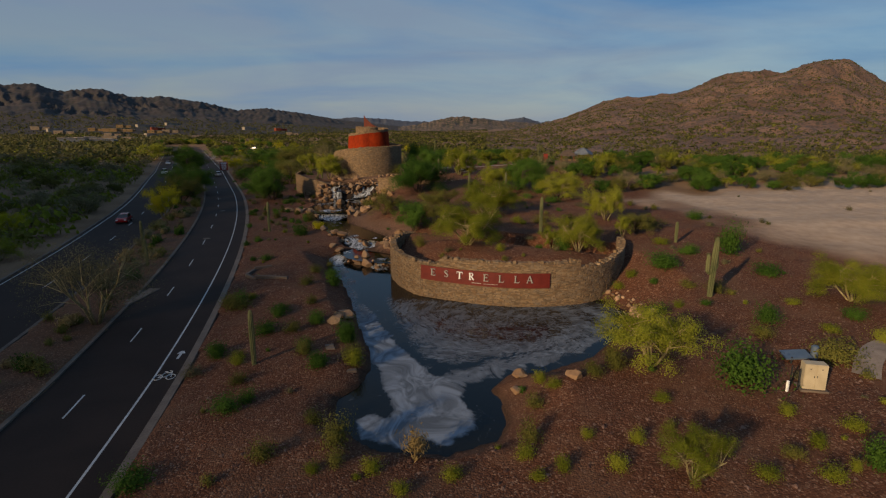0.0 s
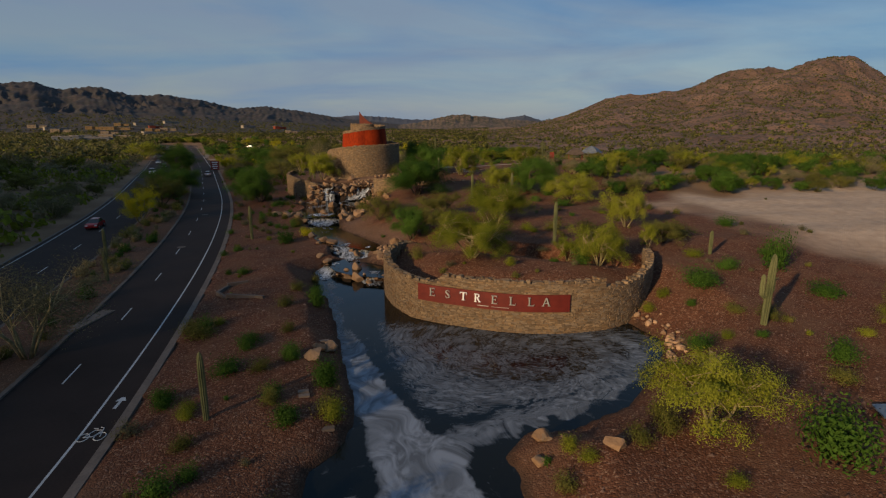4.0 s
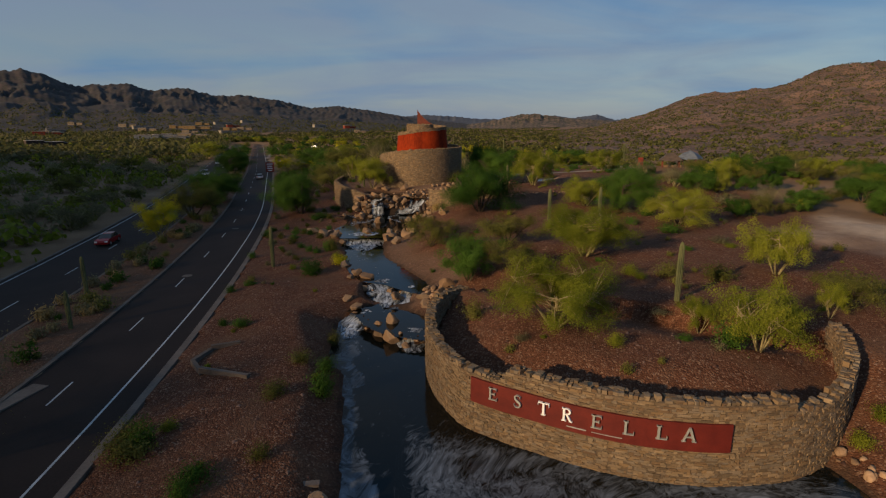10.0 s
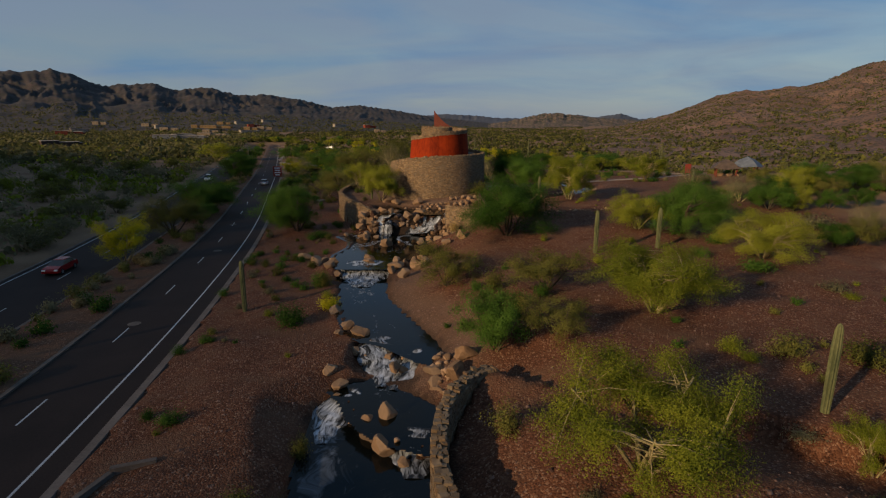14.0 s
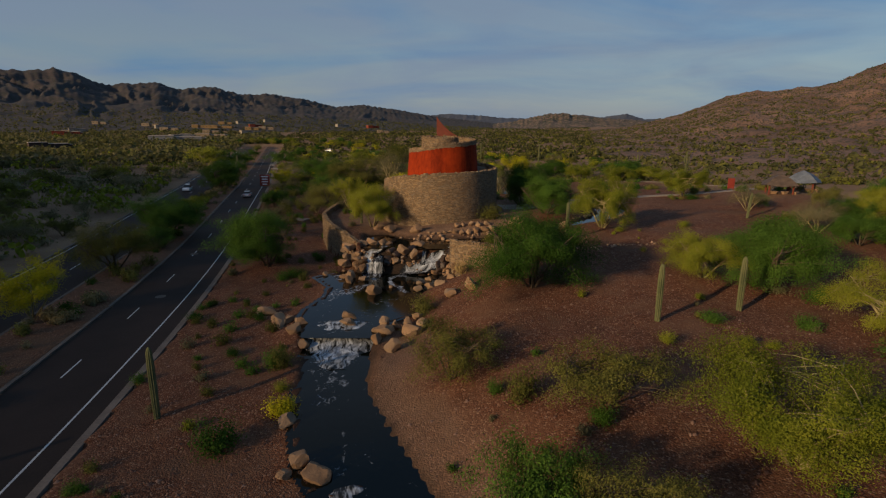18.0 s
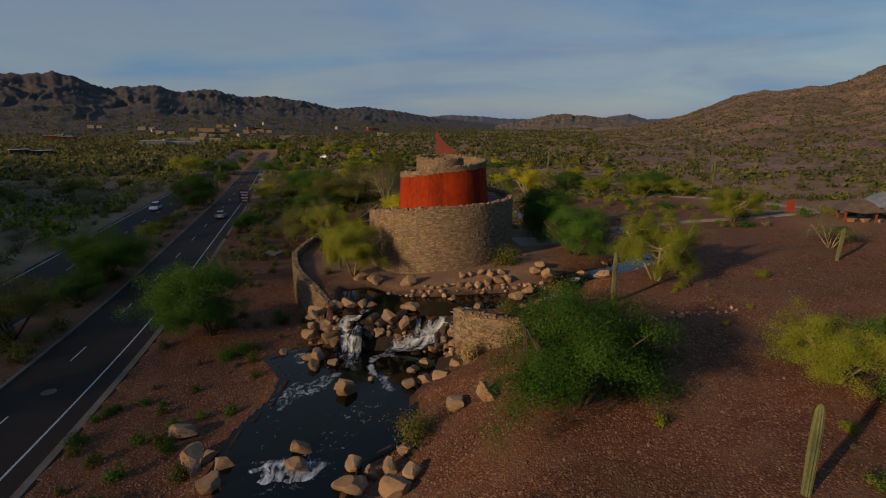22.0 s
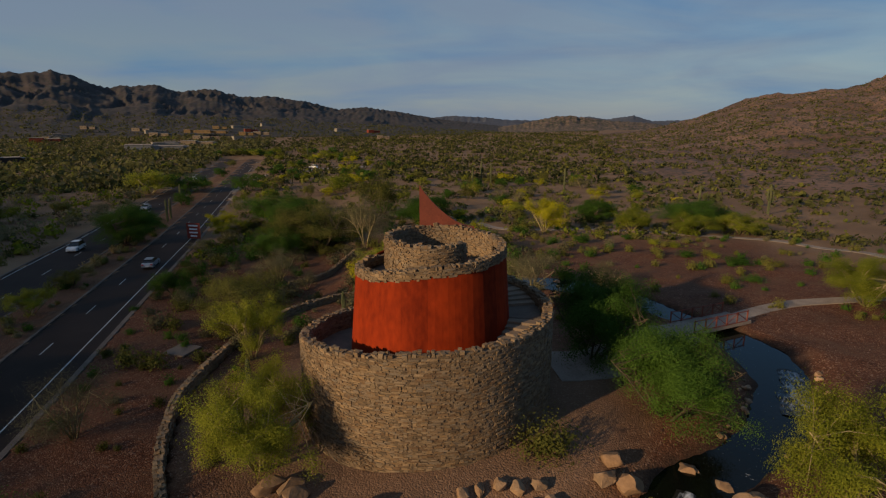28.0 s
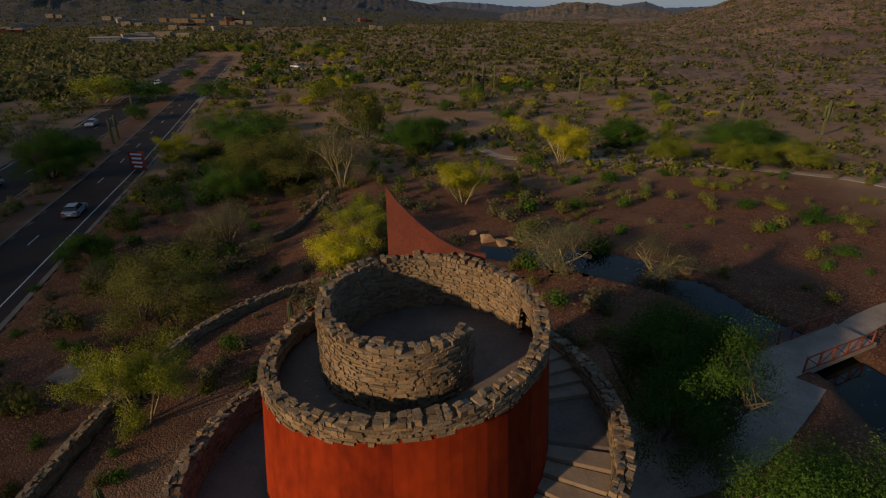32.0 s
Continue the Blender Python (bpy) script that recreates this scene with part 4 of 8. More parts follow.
def build_tower():
    t = thing("lookout_tower", "round tan stone lookout tower with rust-red steel drum", "tower", (0, 0, 0))
    ring = tower_path(8.1, 100, 452)
    stone_wall(t, [p[:4] for p in ring], lambda x, y, r: 4.6, lambda x, y, r: ring_height(100 + r / ring[-1][3] * 352), 0.62, course=0.105, length=0.30, seed=5,
               picked=lambda x, y, z: z > 12.0 and y < 141)
    s = Soup()
    annulus(s, tower_path(7.85, 100, 452, 0.3), 4.6, deck_height)
    part("ramp", s.mesh("ramp", M_CONCRETE), None, t, "pale concrete spiral ramp")
    # two short flights on the ramp, one before and one behind a landing
    for a0, count, turn_by, z0, rise in ((318, 5, 6.4, 11.75, 0.155), (372, 4, 5.4, 12.58, 0.125)):
        for k in range(count):
            st = Soup()
            seg = tower_path(7.8, a0 + turn_by * k, a0 + turn_by * (k + 1) + 0.8, 0.2)
            annulus(st, seg, 5.45, lambda q: z0 + rise * k, 0.6)
            inner = 5.45
            x0, y0, h0, r0, g0 = seg[0]
            ix, iy = TOWER[0] + inner * math.cos(radians(g0)), TOWER[1] + inner * math.sin(radians(g0))
            b = len(st.v)
            st.v += [(x0, y0, z0 + rise * k), (ix, iy, z0 + rise * k), (ix, iy, z0 + rise * k - 0.6), (x0, y0, z0 + rise * k - 0.6)]
            st.f.append((b, b + 1, b + 2, b + 3))
            part("step", st.mesh("step", M_STEP), None, t, "pale sandstone step")
    # tapering steel drum, made of flat bent sheets with seams

    def rim(a):
        return float(np.interp(a % 360, [0, 90, 180, 230, 270, 360], [17.0, 16.9, 15.6, 16.0, 16.6, 17.0]))
    edges = list(range(0, 361, 18))
    for a, b in zip(edges, edges[1:]):
        d = Soup()
        n = 4
        for k in range(n + 1):
            g = a + (b - a) * k / n
            for z, r in ((8.6, 5.55), (rim(g) - 0.35, 4.97), (rim(g) - 0.35, 4.9), (8.6, 5.48)):
                rr = r - (0.0 if k not in (0, n) else 0.012)
                d.v.append((TOWER[0] + 0.3 + rr * math.cos(radians(g)), TOWER[1] + rr * math.sin(radians(g)), z))
        for k in range(n):
            for q in range(4):
                d.f.append((4 * k + q, 4 * k + 4 + q, 4 * k + 4 + (q + 1) % 4, 4 * k + (q + 1) % 4))
        part("steel_sheet", d.mesh("steel_sheet", M_RUST), None, t, "rust-red weathered steel sheet")
    # top deck and the spiral parapet that winds inwards
    c2 = (TOWER[0] + 0.3, TOWER[1])
    dk = Soup()
    dk.v = [(c2[0] + 4.8 * math.cos(radians(a)), c2[1] + 4.8 * math.sin(radians(a)), 14.9 + 0.7 * (math.cos(radians(a)) * 0.5 + 0.5)) for a in range(0, 360, 10)]
    dk.f = [tuple(range(36))]
    part("top_deck", dk.mesh("top_deck", M_CONCRETE), None, t)
    spiral = tower_path(lambda a: float(np.interp(a, [135, 360, 400, 450, 500, 540, 600, 700], [4.72, 4.72, 4.6, 4.1, 3.3, 2.75, 2.45, 2.45])), 135, 690, 0.2, c2)
    tops = lambda a: float(np.interp(a, [135, 180, 230, 270, 360, 450, 540, 630, 690], [15.6, 15.75, 16.2, 16.75, 17.2, 17.6, 17.6, 17.5, 17.5]))
    angle_of = lambda r: float(np.interp(r, [p[3] for p in spiral], [p[4] for p in spiral]))
    stone_wall(t, [p[:4] for p in spiral], lambda x, y, r: tops(angle_of(r)) - 0.45 if angle_of(r) < 380 else 14.8, lambda x, y, r: tops(angle_of(r)), 0.52, course=0.095, length=0.27, seed=7, limit=300, ragged=0.13)
    # steel fin
    f = Soup()
    prof = [(-5.3, 15.5), (-5.3, 20.6)] + [(-5.3 + 4.0 * k / 10, 17.5 + 3.0 * (1 - k / 10) ** 1.8) for k in range(1, 11)] + [(-1.3, 15.5)]
    m = len(prof)
    for yy in (148.2, 148.36):
        f.v += [(x, yy + 0.12 * (x + 5.3), z) for x, z in prof]
    f.f = [tuple(range(m)), tuple(reversed(range(m, 2 * m)))] + [(i, i + m, (i + 1) % m + m, (i + 1) % m) for i in range(m)]
    part("fin", f.mesh("fin", M_RUST_DARK), None, t, "dark rusted steel fin rising to a point")


build_tower()


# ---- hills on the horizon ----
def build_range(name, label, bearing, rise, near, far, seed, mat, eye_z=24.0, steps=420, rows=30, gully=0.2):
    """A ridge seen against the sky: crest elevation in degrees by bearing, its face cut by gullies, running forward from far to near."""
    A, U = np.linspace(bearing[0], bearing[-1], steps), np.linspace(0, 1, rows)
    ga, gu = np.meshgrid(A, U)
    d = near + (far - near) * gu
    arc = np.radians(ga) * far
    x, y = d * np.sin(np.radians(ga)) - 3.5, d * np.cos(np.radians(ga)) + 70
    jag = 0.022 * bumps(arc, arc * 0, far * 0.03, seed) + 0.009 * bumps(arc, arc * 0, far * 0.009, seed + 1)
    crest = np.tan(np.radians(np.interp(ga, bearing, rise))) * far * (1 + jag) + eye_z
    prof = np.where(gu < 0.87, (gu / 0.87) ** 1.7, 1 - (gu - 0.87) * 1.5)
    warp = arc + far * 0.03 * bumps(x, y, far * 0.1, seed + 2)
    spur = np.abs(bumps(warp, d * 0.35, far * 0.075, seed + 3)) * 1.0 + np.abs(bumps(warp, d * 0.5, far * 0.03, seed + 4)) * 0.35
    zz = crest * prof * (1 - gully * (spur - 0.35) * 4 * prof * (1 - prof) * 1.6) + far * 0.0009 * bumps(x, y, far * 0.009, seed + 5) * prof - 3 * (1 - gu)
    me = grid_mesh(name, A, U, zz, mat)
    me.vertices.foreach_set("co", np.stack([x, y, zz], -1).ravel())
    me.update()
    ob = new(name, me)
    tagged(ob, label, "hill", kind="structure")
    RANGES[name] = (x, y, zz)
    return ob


RANGES = {}


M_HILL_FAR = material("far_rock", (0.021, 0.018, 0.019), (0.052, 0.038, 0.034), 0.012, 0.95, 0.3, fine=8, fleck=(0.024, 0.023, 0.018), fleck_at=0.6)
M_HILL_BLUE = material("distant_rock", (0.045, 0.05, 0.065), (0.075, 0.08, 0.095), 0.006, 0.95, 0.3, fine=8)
M_HILL_MID = material("mid_rock", (0.10, 0.066, 0.045), (0.19, 0.122, 0.082), 0.02, 0.95, 0.3, fine=8, fleck=(0.035, 0.037, 0.018), fleck_at=0.55)
M_HILL = material("hill_soil", (0.080, 0.045, 0.031), (0.195, 0.116, 0.078), 0.02, 0.95, 0.5, fine=26, fleck=(0.055, 0.043, 0.028), fleck_at=0.72)


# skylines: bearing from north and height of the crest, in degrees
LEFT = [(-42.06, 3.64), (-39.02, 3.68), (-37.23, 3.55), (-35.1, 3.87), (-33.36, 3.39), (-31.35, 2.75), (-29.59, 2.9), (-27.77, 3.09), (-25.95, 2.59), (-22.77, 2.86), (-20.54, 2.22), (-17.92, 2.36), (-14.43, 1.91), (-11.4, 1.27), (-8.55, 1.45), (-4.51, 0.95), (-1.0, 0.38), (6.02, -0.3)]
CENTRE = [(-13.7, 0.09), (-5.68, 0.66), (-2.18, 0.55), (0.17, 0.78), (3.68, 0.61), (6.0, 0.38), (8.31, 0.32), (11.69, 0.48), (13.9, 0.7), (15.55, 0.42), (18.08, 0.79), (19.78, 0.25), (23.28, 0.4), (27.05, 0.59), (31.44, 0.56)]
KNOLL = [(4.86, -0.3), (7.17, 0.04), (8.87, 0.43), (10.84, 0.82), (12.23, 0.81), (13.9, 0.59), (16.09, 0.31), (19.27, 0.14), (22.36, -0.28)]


def columns(pairs):
    return [a for a, _ in pairs], [e for _, e in pairs]


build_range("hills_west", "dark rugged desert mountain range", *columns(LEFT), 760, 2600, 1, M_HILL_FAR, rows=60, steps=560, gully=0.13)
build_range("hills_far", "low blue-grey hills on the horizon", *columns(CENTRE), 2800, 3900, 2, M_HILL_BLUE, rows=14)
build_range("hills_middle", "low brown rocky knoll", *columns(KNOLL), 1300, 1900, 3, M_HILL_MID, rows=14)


def build_shading_ridge():
    """Unseen ridge added before the south-western sun, half-shading the road's western side."""
    u = Vector((-SUN_DIR.x, -SUN_DIR.y, 0))
    side = Vector((-u.y, u.x, 0))
    s = Soup()
    vs = np.arange(-700, 1100, 6.0)
    reach = np.interp(vs, [-700, -100, 0, 60, 120, 170, 230, 320, 420, 700, 1100], [-600, -118, -20, 32, 80, 106, 118, 90, 36, -140, -700])
    reach = reach + 6 + 9 * bumps(vs, vs * 0, 60, 61) + 5 * bumps(vs, vs * 0, 22, 62)
    crest = (900 + reach) * math.tan(SUN_EL)
    flank = [(-700, 0.0), (-500, 0.25), (-300, 0.55), (-120, 0.85), (0, 1.0), (90, 0.8), (240, 0.4), (420, 0.1), (520, -0.02)]
    for f, h in flank:
        for v, c in zip(vs, crest):
            p = u * (f - 900) + side * float(v)
            bump = noise.fractal(Vector((p.x, p.y, 0)) / 90, 0.9, 2.1, 4) * 12 * (f != 0) * (h > 0)
            s.v.append((p.x, p.y, max(c, 0) * h + bump - 2))
    m = len(vs)
    for j in range(len(flank) - 1):
        for i in range(m - 1):
            k = j * m + i
            s.f.append((k, k + 1, k + m + 1, k + m))
    tagged(new("hills_southwest", s.mesh("hills_southwest", M_HILL_MID, False)), "added unseen ridge that blocks the low sun", "hill", kind="structure")


build_shading_ridge()


HILL_B = [14, 18, 22, 24.1, 25.7, 27.3, 31.9, 34.2, 35.1, 36.9, 39.1, 41.2, 43.2, 44.4, 45.5, 46.3, 47.9, 52, 62, 80]
HILL_E = [0.0, 0.35, 1.05, 1.6, 2.2, 2.36, 2.88, 3.4, 3.95, 4.48, 4.6, 4.7, 5.0, 5.05, 4.8, 4.25, 3.35, 3.0, 2.6, 2.0]


def hill_z(x, y):
    """The broad scrubby hill to the east."""
    x, y = np.asarray(x, float), np.asarray(y, float)
    a = np.degrees(np.arctan2(x + 8.6, y - 5.2))
    d = np.hypot(x + 8.6, y - 5.2)
    u = np.clip((d - 240) / 930, 0, 1.3)
    crest = np.tan(np.radians(np.interp(a, HILL_B, HILL_E))) * 1170 + 15 * smooth(15, 27, a)
    prof = np.where(u < 1, np.clip(u, 0, 1) ** 1.45, 1 - (u - 1) * 2.5)
    rel = (0.14 * bumps(x, y, 260, 21) + 0.09 * bumps(x, y, 110, 22) + 0.05 * bumps(x, y, 45, 23)) * (1 - prof * 0.75)
    return crest * prof * (1 + rel * 2) + (1.4 * bumps(x, y, 30, 24) + 1.0 * bumps(x, y, 13, 25) + 1.1 * np.abs(bumps(x, y, 19, 26)) * u * u) * np.clip(u * 3, 0, 1) - 2.5 * (1 - np.clip(u * 5, 0, 1)) + 3.0


def build_hill():
    s = []
    A, D = np.linspace(14, 80, 320), np.concatenate([np.linspace(240, 1170, 150), np.linspace(1180, 1400, 12)])
    ga, gd = np.meshgrid(np.radians(A), D)
    gx, gy = np.sin(ga) * gd - 8.6, np.cos(ga) * gd + 5.2
    zz = hill_z(gx, gy)
    me = grid_mesh("hill_east", A, D, zz, M_HILL)
    me.vertices.foreach_set("co", np.stack([gx, gy, zz], -1).ravel())
    me.update()
    tagged(new("hill_east", me), "dry brown hill dotted with scrub", "hill", kind="structure")


build_hill()


# ---- plants ----
def leaf_cloud(seed, centres, radius, count, size, long=2.6, floor=None):
    """Corner points of many small leaf blades round the given tips."""
    r = np.random.RandomState(seed)
    c = np.array([tuple(q) for q in centres])[r.randint(0, len(centres), count)]
    p = c + r.normal(0, 1, (count, 3)) * np.array([1, 1, 0.75]) * radius * 0.5
    # leaves lie roughly along the surface of their clump and of the whole crown
    own, whole = (p - c) / radius, p - p.mean(0)
    face = own + 0.7 * whole / np.linalg.norm(whole, axis=1, keepdims=True) + r.normal(0, 0.5, (count, 3)) + np.array([0, 0, 0.3])
    face /= np.linalg.norm(face, axis=1, keepdims=True)
    a = np.cross(face, r.normal(0, 1, (count, 3)))
    a /= np.linalg.norm(a, axis=1, keepdims=True)
    b = np.cross(face, a)
    L = size * r.uniform(0.6, 1.4, (count, 1))
    a, b = a * L * long / 2, b * L / 2
    v = np.stack([p - a, p + b, p + a, p - b], 1).reshape(-1, 3)
    if floor is not None:
        v[:, 2] = np.maximum(v[:, 2], floor)
    return v


def quad_mesh(name, v, mat):
    n = len(v) // 4
    me = bpy.data.meshes.new(name)
    me.vertices.add(len(v))
    me.vertices.foreach_set("co", v.ravel())
    me.loops.add(4 * n)
    me.loops.foreach_set("vertex_index", np.arange(4 * n, dtype=np.int32))
    me.polygons.add(n)
    me.polygons.foreach_set("loop_start", np.arange(0, 4 * n, 4, dtype=np.int32))
    me.update(calc_edges=True)
    me.materials.append(mat)
    return me


def tree_meshes(seed, tall, wide, clumps, leaves, size, leaf_mat, bark, stems=4, low=0.35, flat_top=0.75, tuft=0.5):
    """Trunk and crown of a many-stemmed desert tree."""
    rs = random.Random(seed)
    wood, tips = Soup(), []
    for k in range(stems):
        a = k / stems * 6.283 + rs.uniform(-0.5, 0.5)
        lean = wide * rs.uniform(0.22, 0.5)
        p0 = Vector((math.cos(a) * 0.1, math.sin(a) * 0.1, -0.15))
        p3 = Vector((math.cos(a) * lean, math.sin(a) * lean, tall * rs.uniform(0.55, 0.75)))
        p1 = p0.lerp(p3, 0.35) + Vector((rs.uniform(-0.15, 0.15), rs.uniform(-0.15, 0.15), tall * 0.02))
        p2 = p0.lerp(p3, 0.7) + Vector((rs.uniform(-0.2, 0.2), rs.uniform(-0.2, 0.2), tall * 0.05))
        r0 = 0.035 * tall * rs.uniform(0.7, 1.1) / math.sqrt(stems / 2)
        wood.tube([p0, p1, p2, p3], [r0, r0 * 0.75, r0 * 0.5, r0 * 0.25], 6)
        # a few boughs to each stem, each ending in a tuft of twigs
        boughs = []
        for _ in range(3):
            b = a + rs.uniform(-1.1, 1.1)
            rr = wide * 0.46 * math.sqrt(rs.uniform(0.04, 1.0))
            top = low * tall + (1 - low) * tall * rs.uniform(0.2, 1.0) * (1 - flat_top * 0.45 * (rr / (wide * 0.5)) ** 2)
            boughs.append(Vector((math.cos(b) * rr, math.sin(b) * rr, top * 0.92)))
        for k2 in range(max(3, clumps // stems)):
            st = p1.lerp(p3, rs.uniform(0.1, 1.0))
            tip = boughs[k2 % 3] + Vector((rs.gauss(0, wide * 0.12), rs.gauss(0, wide * 0.12), rs.gauss(0, tall * 0.11)))
            tip.z = min(max(tip.z, tall * low * 0.6), tall)
            mid = st.lerp(tip, 0.5) + Vector((0, 0, 0.04 * tall))
            wood.tube([st, mid, tip], [r0 * 0.3, r0 * 0.18, r0 * 0.06], 4, False)
            tips += [tip, tip.lerp(mid, 0.4)]
    return wood.mesh("trunk", bark, True), quad_mesh("crown", leaf_cloud(seed, tips, tuft, leaves, size), leaf_mat)


def bush_mesh(seed, leaves, size, mat, tuft=0.3, clumps=16, long=2.2):
    rs = random.Random(seed)
    tips = []
    for _ in range(clumps):
        a, r = rs.uniform(0, 6.283), 0.40 * math.sqrt(rs.random())
        for k in (0.55, 1.0):
            tips.append(Vector((math.cos(a) * r * k, math.sin(a) * r * k, k * rs.uniform(0.2, 0.62) * (1 - r * 0.8))))
    return quad_mesh("foliage", leaf_cloud(seed, tips, tuft, leaves, size, long, -0.04), mat)


KINDS = {
    "palo": [tree_meshes(11 + k, 4.0, 5.2, 70, 30000, 0.038, M_LEAF_LIME, M_BARK, 5, 0.22, 0.7, 0.52) for k in range(3)],
    "yellow": [tree_meshes(31 + k, 4.0, 4.6, 60, 24000, 0.037, M_LEAF_YELLOW, M_BARK, 5, 0.25, 0.7, 0.52) for k in range(2)],
    "mesquite": [tree_meshes(41 + k, 4.0, 5.6, 90, 34000, 0.046, M_LEAF_GREEN, M_BARK_DARK, 5, 0.14, 0.7, 0.62) for k in range(3)],
    "olive": [tree_meshes(51 + k, 4.0, 5.0, 60, 20000, 0.041, M_LEAF_OLIVE, M_BARK_DARK, 5, 0.2, 0.7, 0.6) for k in range(2)],
    "grey": [tree_meshes(61 + k, 4.0, 4.4, 40, 15000, 0.03, M_LEAF_GREY, M_BARK, 6, 0.15, 0.6, 0.8) for k in range(2)],
}
# plainer crowns for trees far from the walk
KINDS_FAR = {
    "palo": [tree_meshes(111 + k, 4.0, 5.2, 40, 5200, 0.078, M_LEAF_LIME, M_BARK, 4, 0.2, 0.7, 0.75) for k in range(3)],
    "yellow": [tree_meshes(131 + k, 4.0, 4.6, 40, 5200, 0.078, M_LEAF_YELLOW, M_BARK, 4, 0.2, 0.7, 0.7) for k in range(2)],
    "mesquite": [tree_meshes(141 + k, 4.0, 5.6, 50, 6500, 0.086, M_LEAF_GREEN, M_BARK_DARK, 4, 0.1, 0.8, 0.8) for k in range(3)],
    "olive": [tree_meshes(151 + k, 4.0, 5.0, 40, 5200, 0.078, M_LEAF_OLIVE, M_BARK_DARK, 4, 0.15, 0.7, 0.75) for k in range(3)],
    "grey": [tree_meshes(161 + k, 4.0, 4.4, 36, 4200, 0.068, M_LEAF_GREY, M_BARK, 5, 0.12, 0.6, 0.75) for k in range(2)],
}
# finer crowns for the largest trees
KINDS_BIG = {
    "palo": [tree_meshes(211 + k, 4.0, 5.2, 110, 90000, 0.025, M_LEAF_LIME, M_BARK, 5, 0.20, 0.7, 0.5) for k in range(2)],
    "mesquite": [tree_meshes(241 + k, 4.0, 5.6, 150, 120000, 0.028, M_LEAF_GREEN, M_BARK_DARK, 5, 0.12, 0.7, 0.6) for k in range(2)],
    "olive": [tree_meshes(251 + k, 4.0, 5.0, 90, 50000, 0.028, M_LEAF_OLIVE, M_BARK_DARK, 5, 0.2, 0.7, 0.55) for k in range(2)],
}
TREE_LABEL = {"palo": ("palo_verde_tree", "wispy yellow-green palo verde tree with several pale stems"), "yellow": ("blooming_tree", "palo verde tree covered in bright yellow bloom"),
              "mesquite": ("mesquite_tree", "dense rounded dark-green mesquite tree"), "olive": ("desert_tree", "olive-green desert tree with thin crown"),
              "grey": ("ironwood_tree", "thin grey-green desert tree with bare twigs")}
BUSHES = {
    "green": [bush_mesh(71 + k, 2200, 0.026, M_LEAF_GREEN) for k in range(3)],
    "lime": [bush_mesh(81 + k, 2200, 0.025, M_LEAF_LIME) for k in range(3)],
    "olive": [bush_mesh(91 + k, 2000, 0.025, M_LEAF_OLIVE) for k in range(3)],
    "grey": [bush_mesh(96 + k, 1000, 0.03, M_LEAF_GREY) for k in range(2)],
    "yellow": [bush_mesh(98, 1300, 0.034, M_LEAF_YELLOW)],
    "straw": [bush_mesh(99, 500, 0.025, M_STRAW, long=7.0)],
}
BUSHES_LIGHT = {k: [bush_mesh(171 + 3 * j + i, 420, 0.055, m, long=4.0 if k == "straw" else 2.2) for i in range(3)]
                for j, (k, m) in enumerate((("green", M_LEAF_GREEN), ("lime", M_LEAF_LIME), ("olive", M_LEAF_OLIVE), ("grey", M_LEAF_GREY), ("straw", M_STRAW)))}
BUSH_LABEL = {"green": "rounded dark-green shrub on crushed rock", "lime": "low rounded yellow-green brittlebush shrub", "olive": "low olive-green shrub on crushed rock", "grey": "dry grey-green shrub on crushed rock",
              "yellow": "small shrub in yellow bloom", "straw": "tuft of dry straw-coloured grass"}
turn = random.Random(77)


def put_tree(kind, x, y, tall, wide=None, z=None):
    wide = wide or tall * 1.25
    base = {"palo": 5.2, "yellow": 4.6, "mesquite": 5.6, "olive": 5.0, "grey": 4.4}[kind]
    gap = max(abs(x + 4) , y - 128)
    big = wide > 6.5 and kind in KINDS_BIG
    wood, crown = turn.choice((KINDS_FAR if gap > 105 else KINDS_BIG if big else KINDS)[kind])
    name, lab = TREE_LABEL[kind]
    t = thing(name, lab, "tree", group=name.replace("_", " ") + "s")
    t.matrix_world = Matrix.LocRotScale((x, y, (ground_z(x, y) if z is None else z) - 0.05), Euler((0, 0, turn.uniform(0, 6.28))), (wide / base, wide / base, tall / 4.0))
    part("trunk", wood, None, t)
    part("crown", crown, None, t)


def put_bush(kind, x, y, wide, tall=None):
    tall = tall or wide * 0.75
    ob = new("shrub" if kind != "straw" else "grass_tuft", turn.choice(BUSHES[kind]))
    ob.matrix_world = Matrix.LocRotScale((x, y, ground_z(x, y) - 0.03), Euler((0, 0, turn.uniform(0, 6.28))), (wide, wide, tall * 1.65))
    tagged(ob, BUSH_LABEL[kind], "shrub" if kind != "straw" else "grass", "shrubs on the crushed rock")


def cactus_column(s, pts, radii, ribs=11):
    k = len(s.v)
    pts = [Vector(p) for p in pts]
    n = ribs * 2
    for i, p in enumerate(pts):
        d = (pts[min(i + 1, len(pts) - 1)] - pts[max(i - 1, 0)]).normalized()
        a = d.cross(Vector((0.2, 0.97, 0.1))).normalized()
        b = d.cross(a)
        for j in range(n):
            t = j / n * 2 * math.pi
            r = radii[i] * (1.0 if j % 2 else 0.8)
            s.v.append(tuple(p + (a * math.cos(t) + b * math.sin(t)) * r))
    for i in range(len(pts) - 1):
        for j in range(n):
            q = (j + 1) % n
            s.f.append((k + i * n + j, k + i * n + q, k + (i + 1) * n + q, k + (i + 1) * n + j))
    s.f.append(tuple(k + (len(pts) - 1) * n + j for j in range(n)))


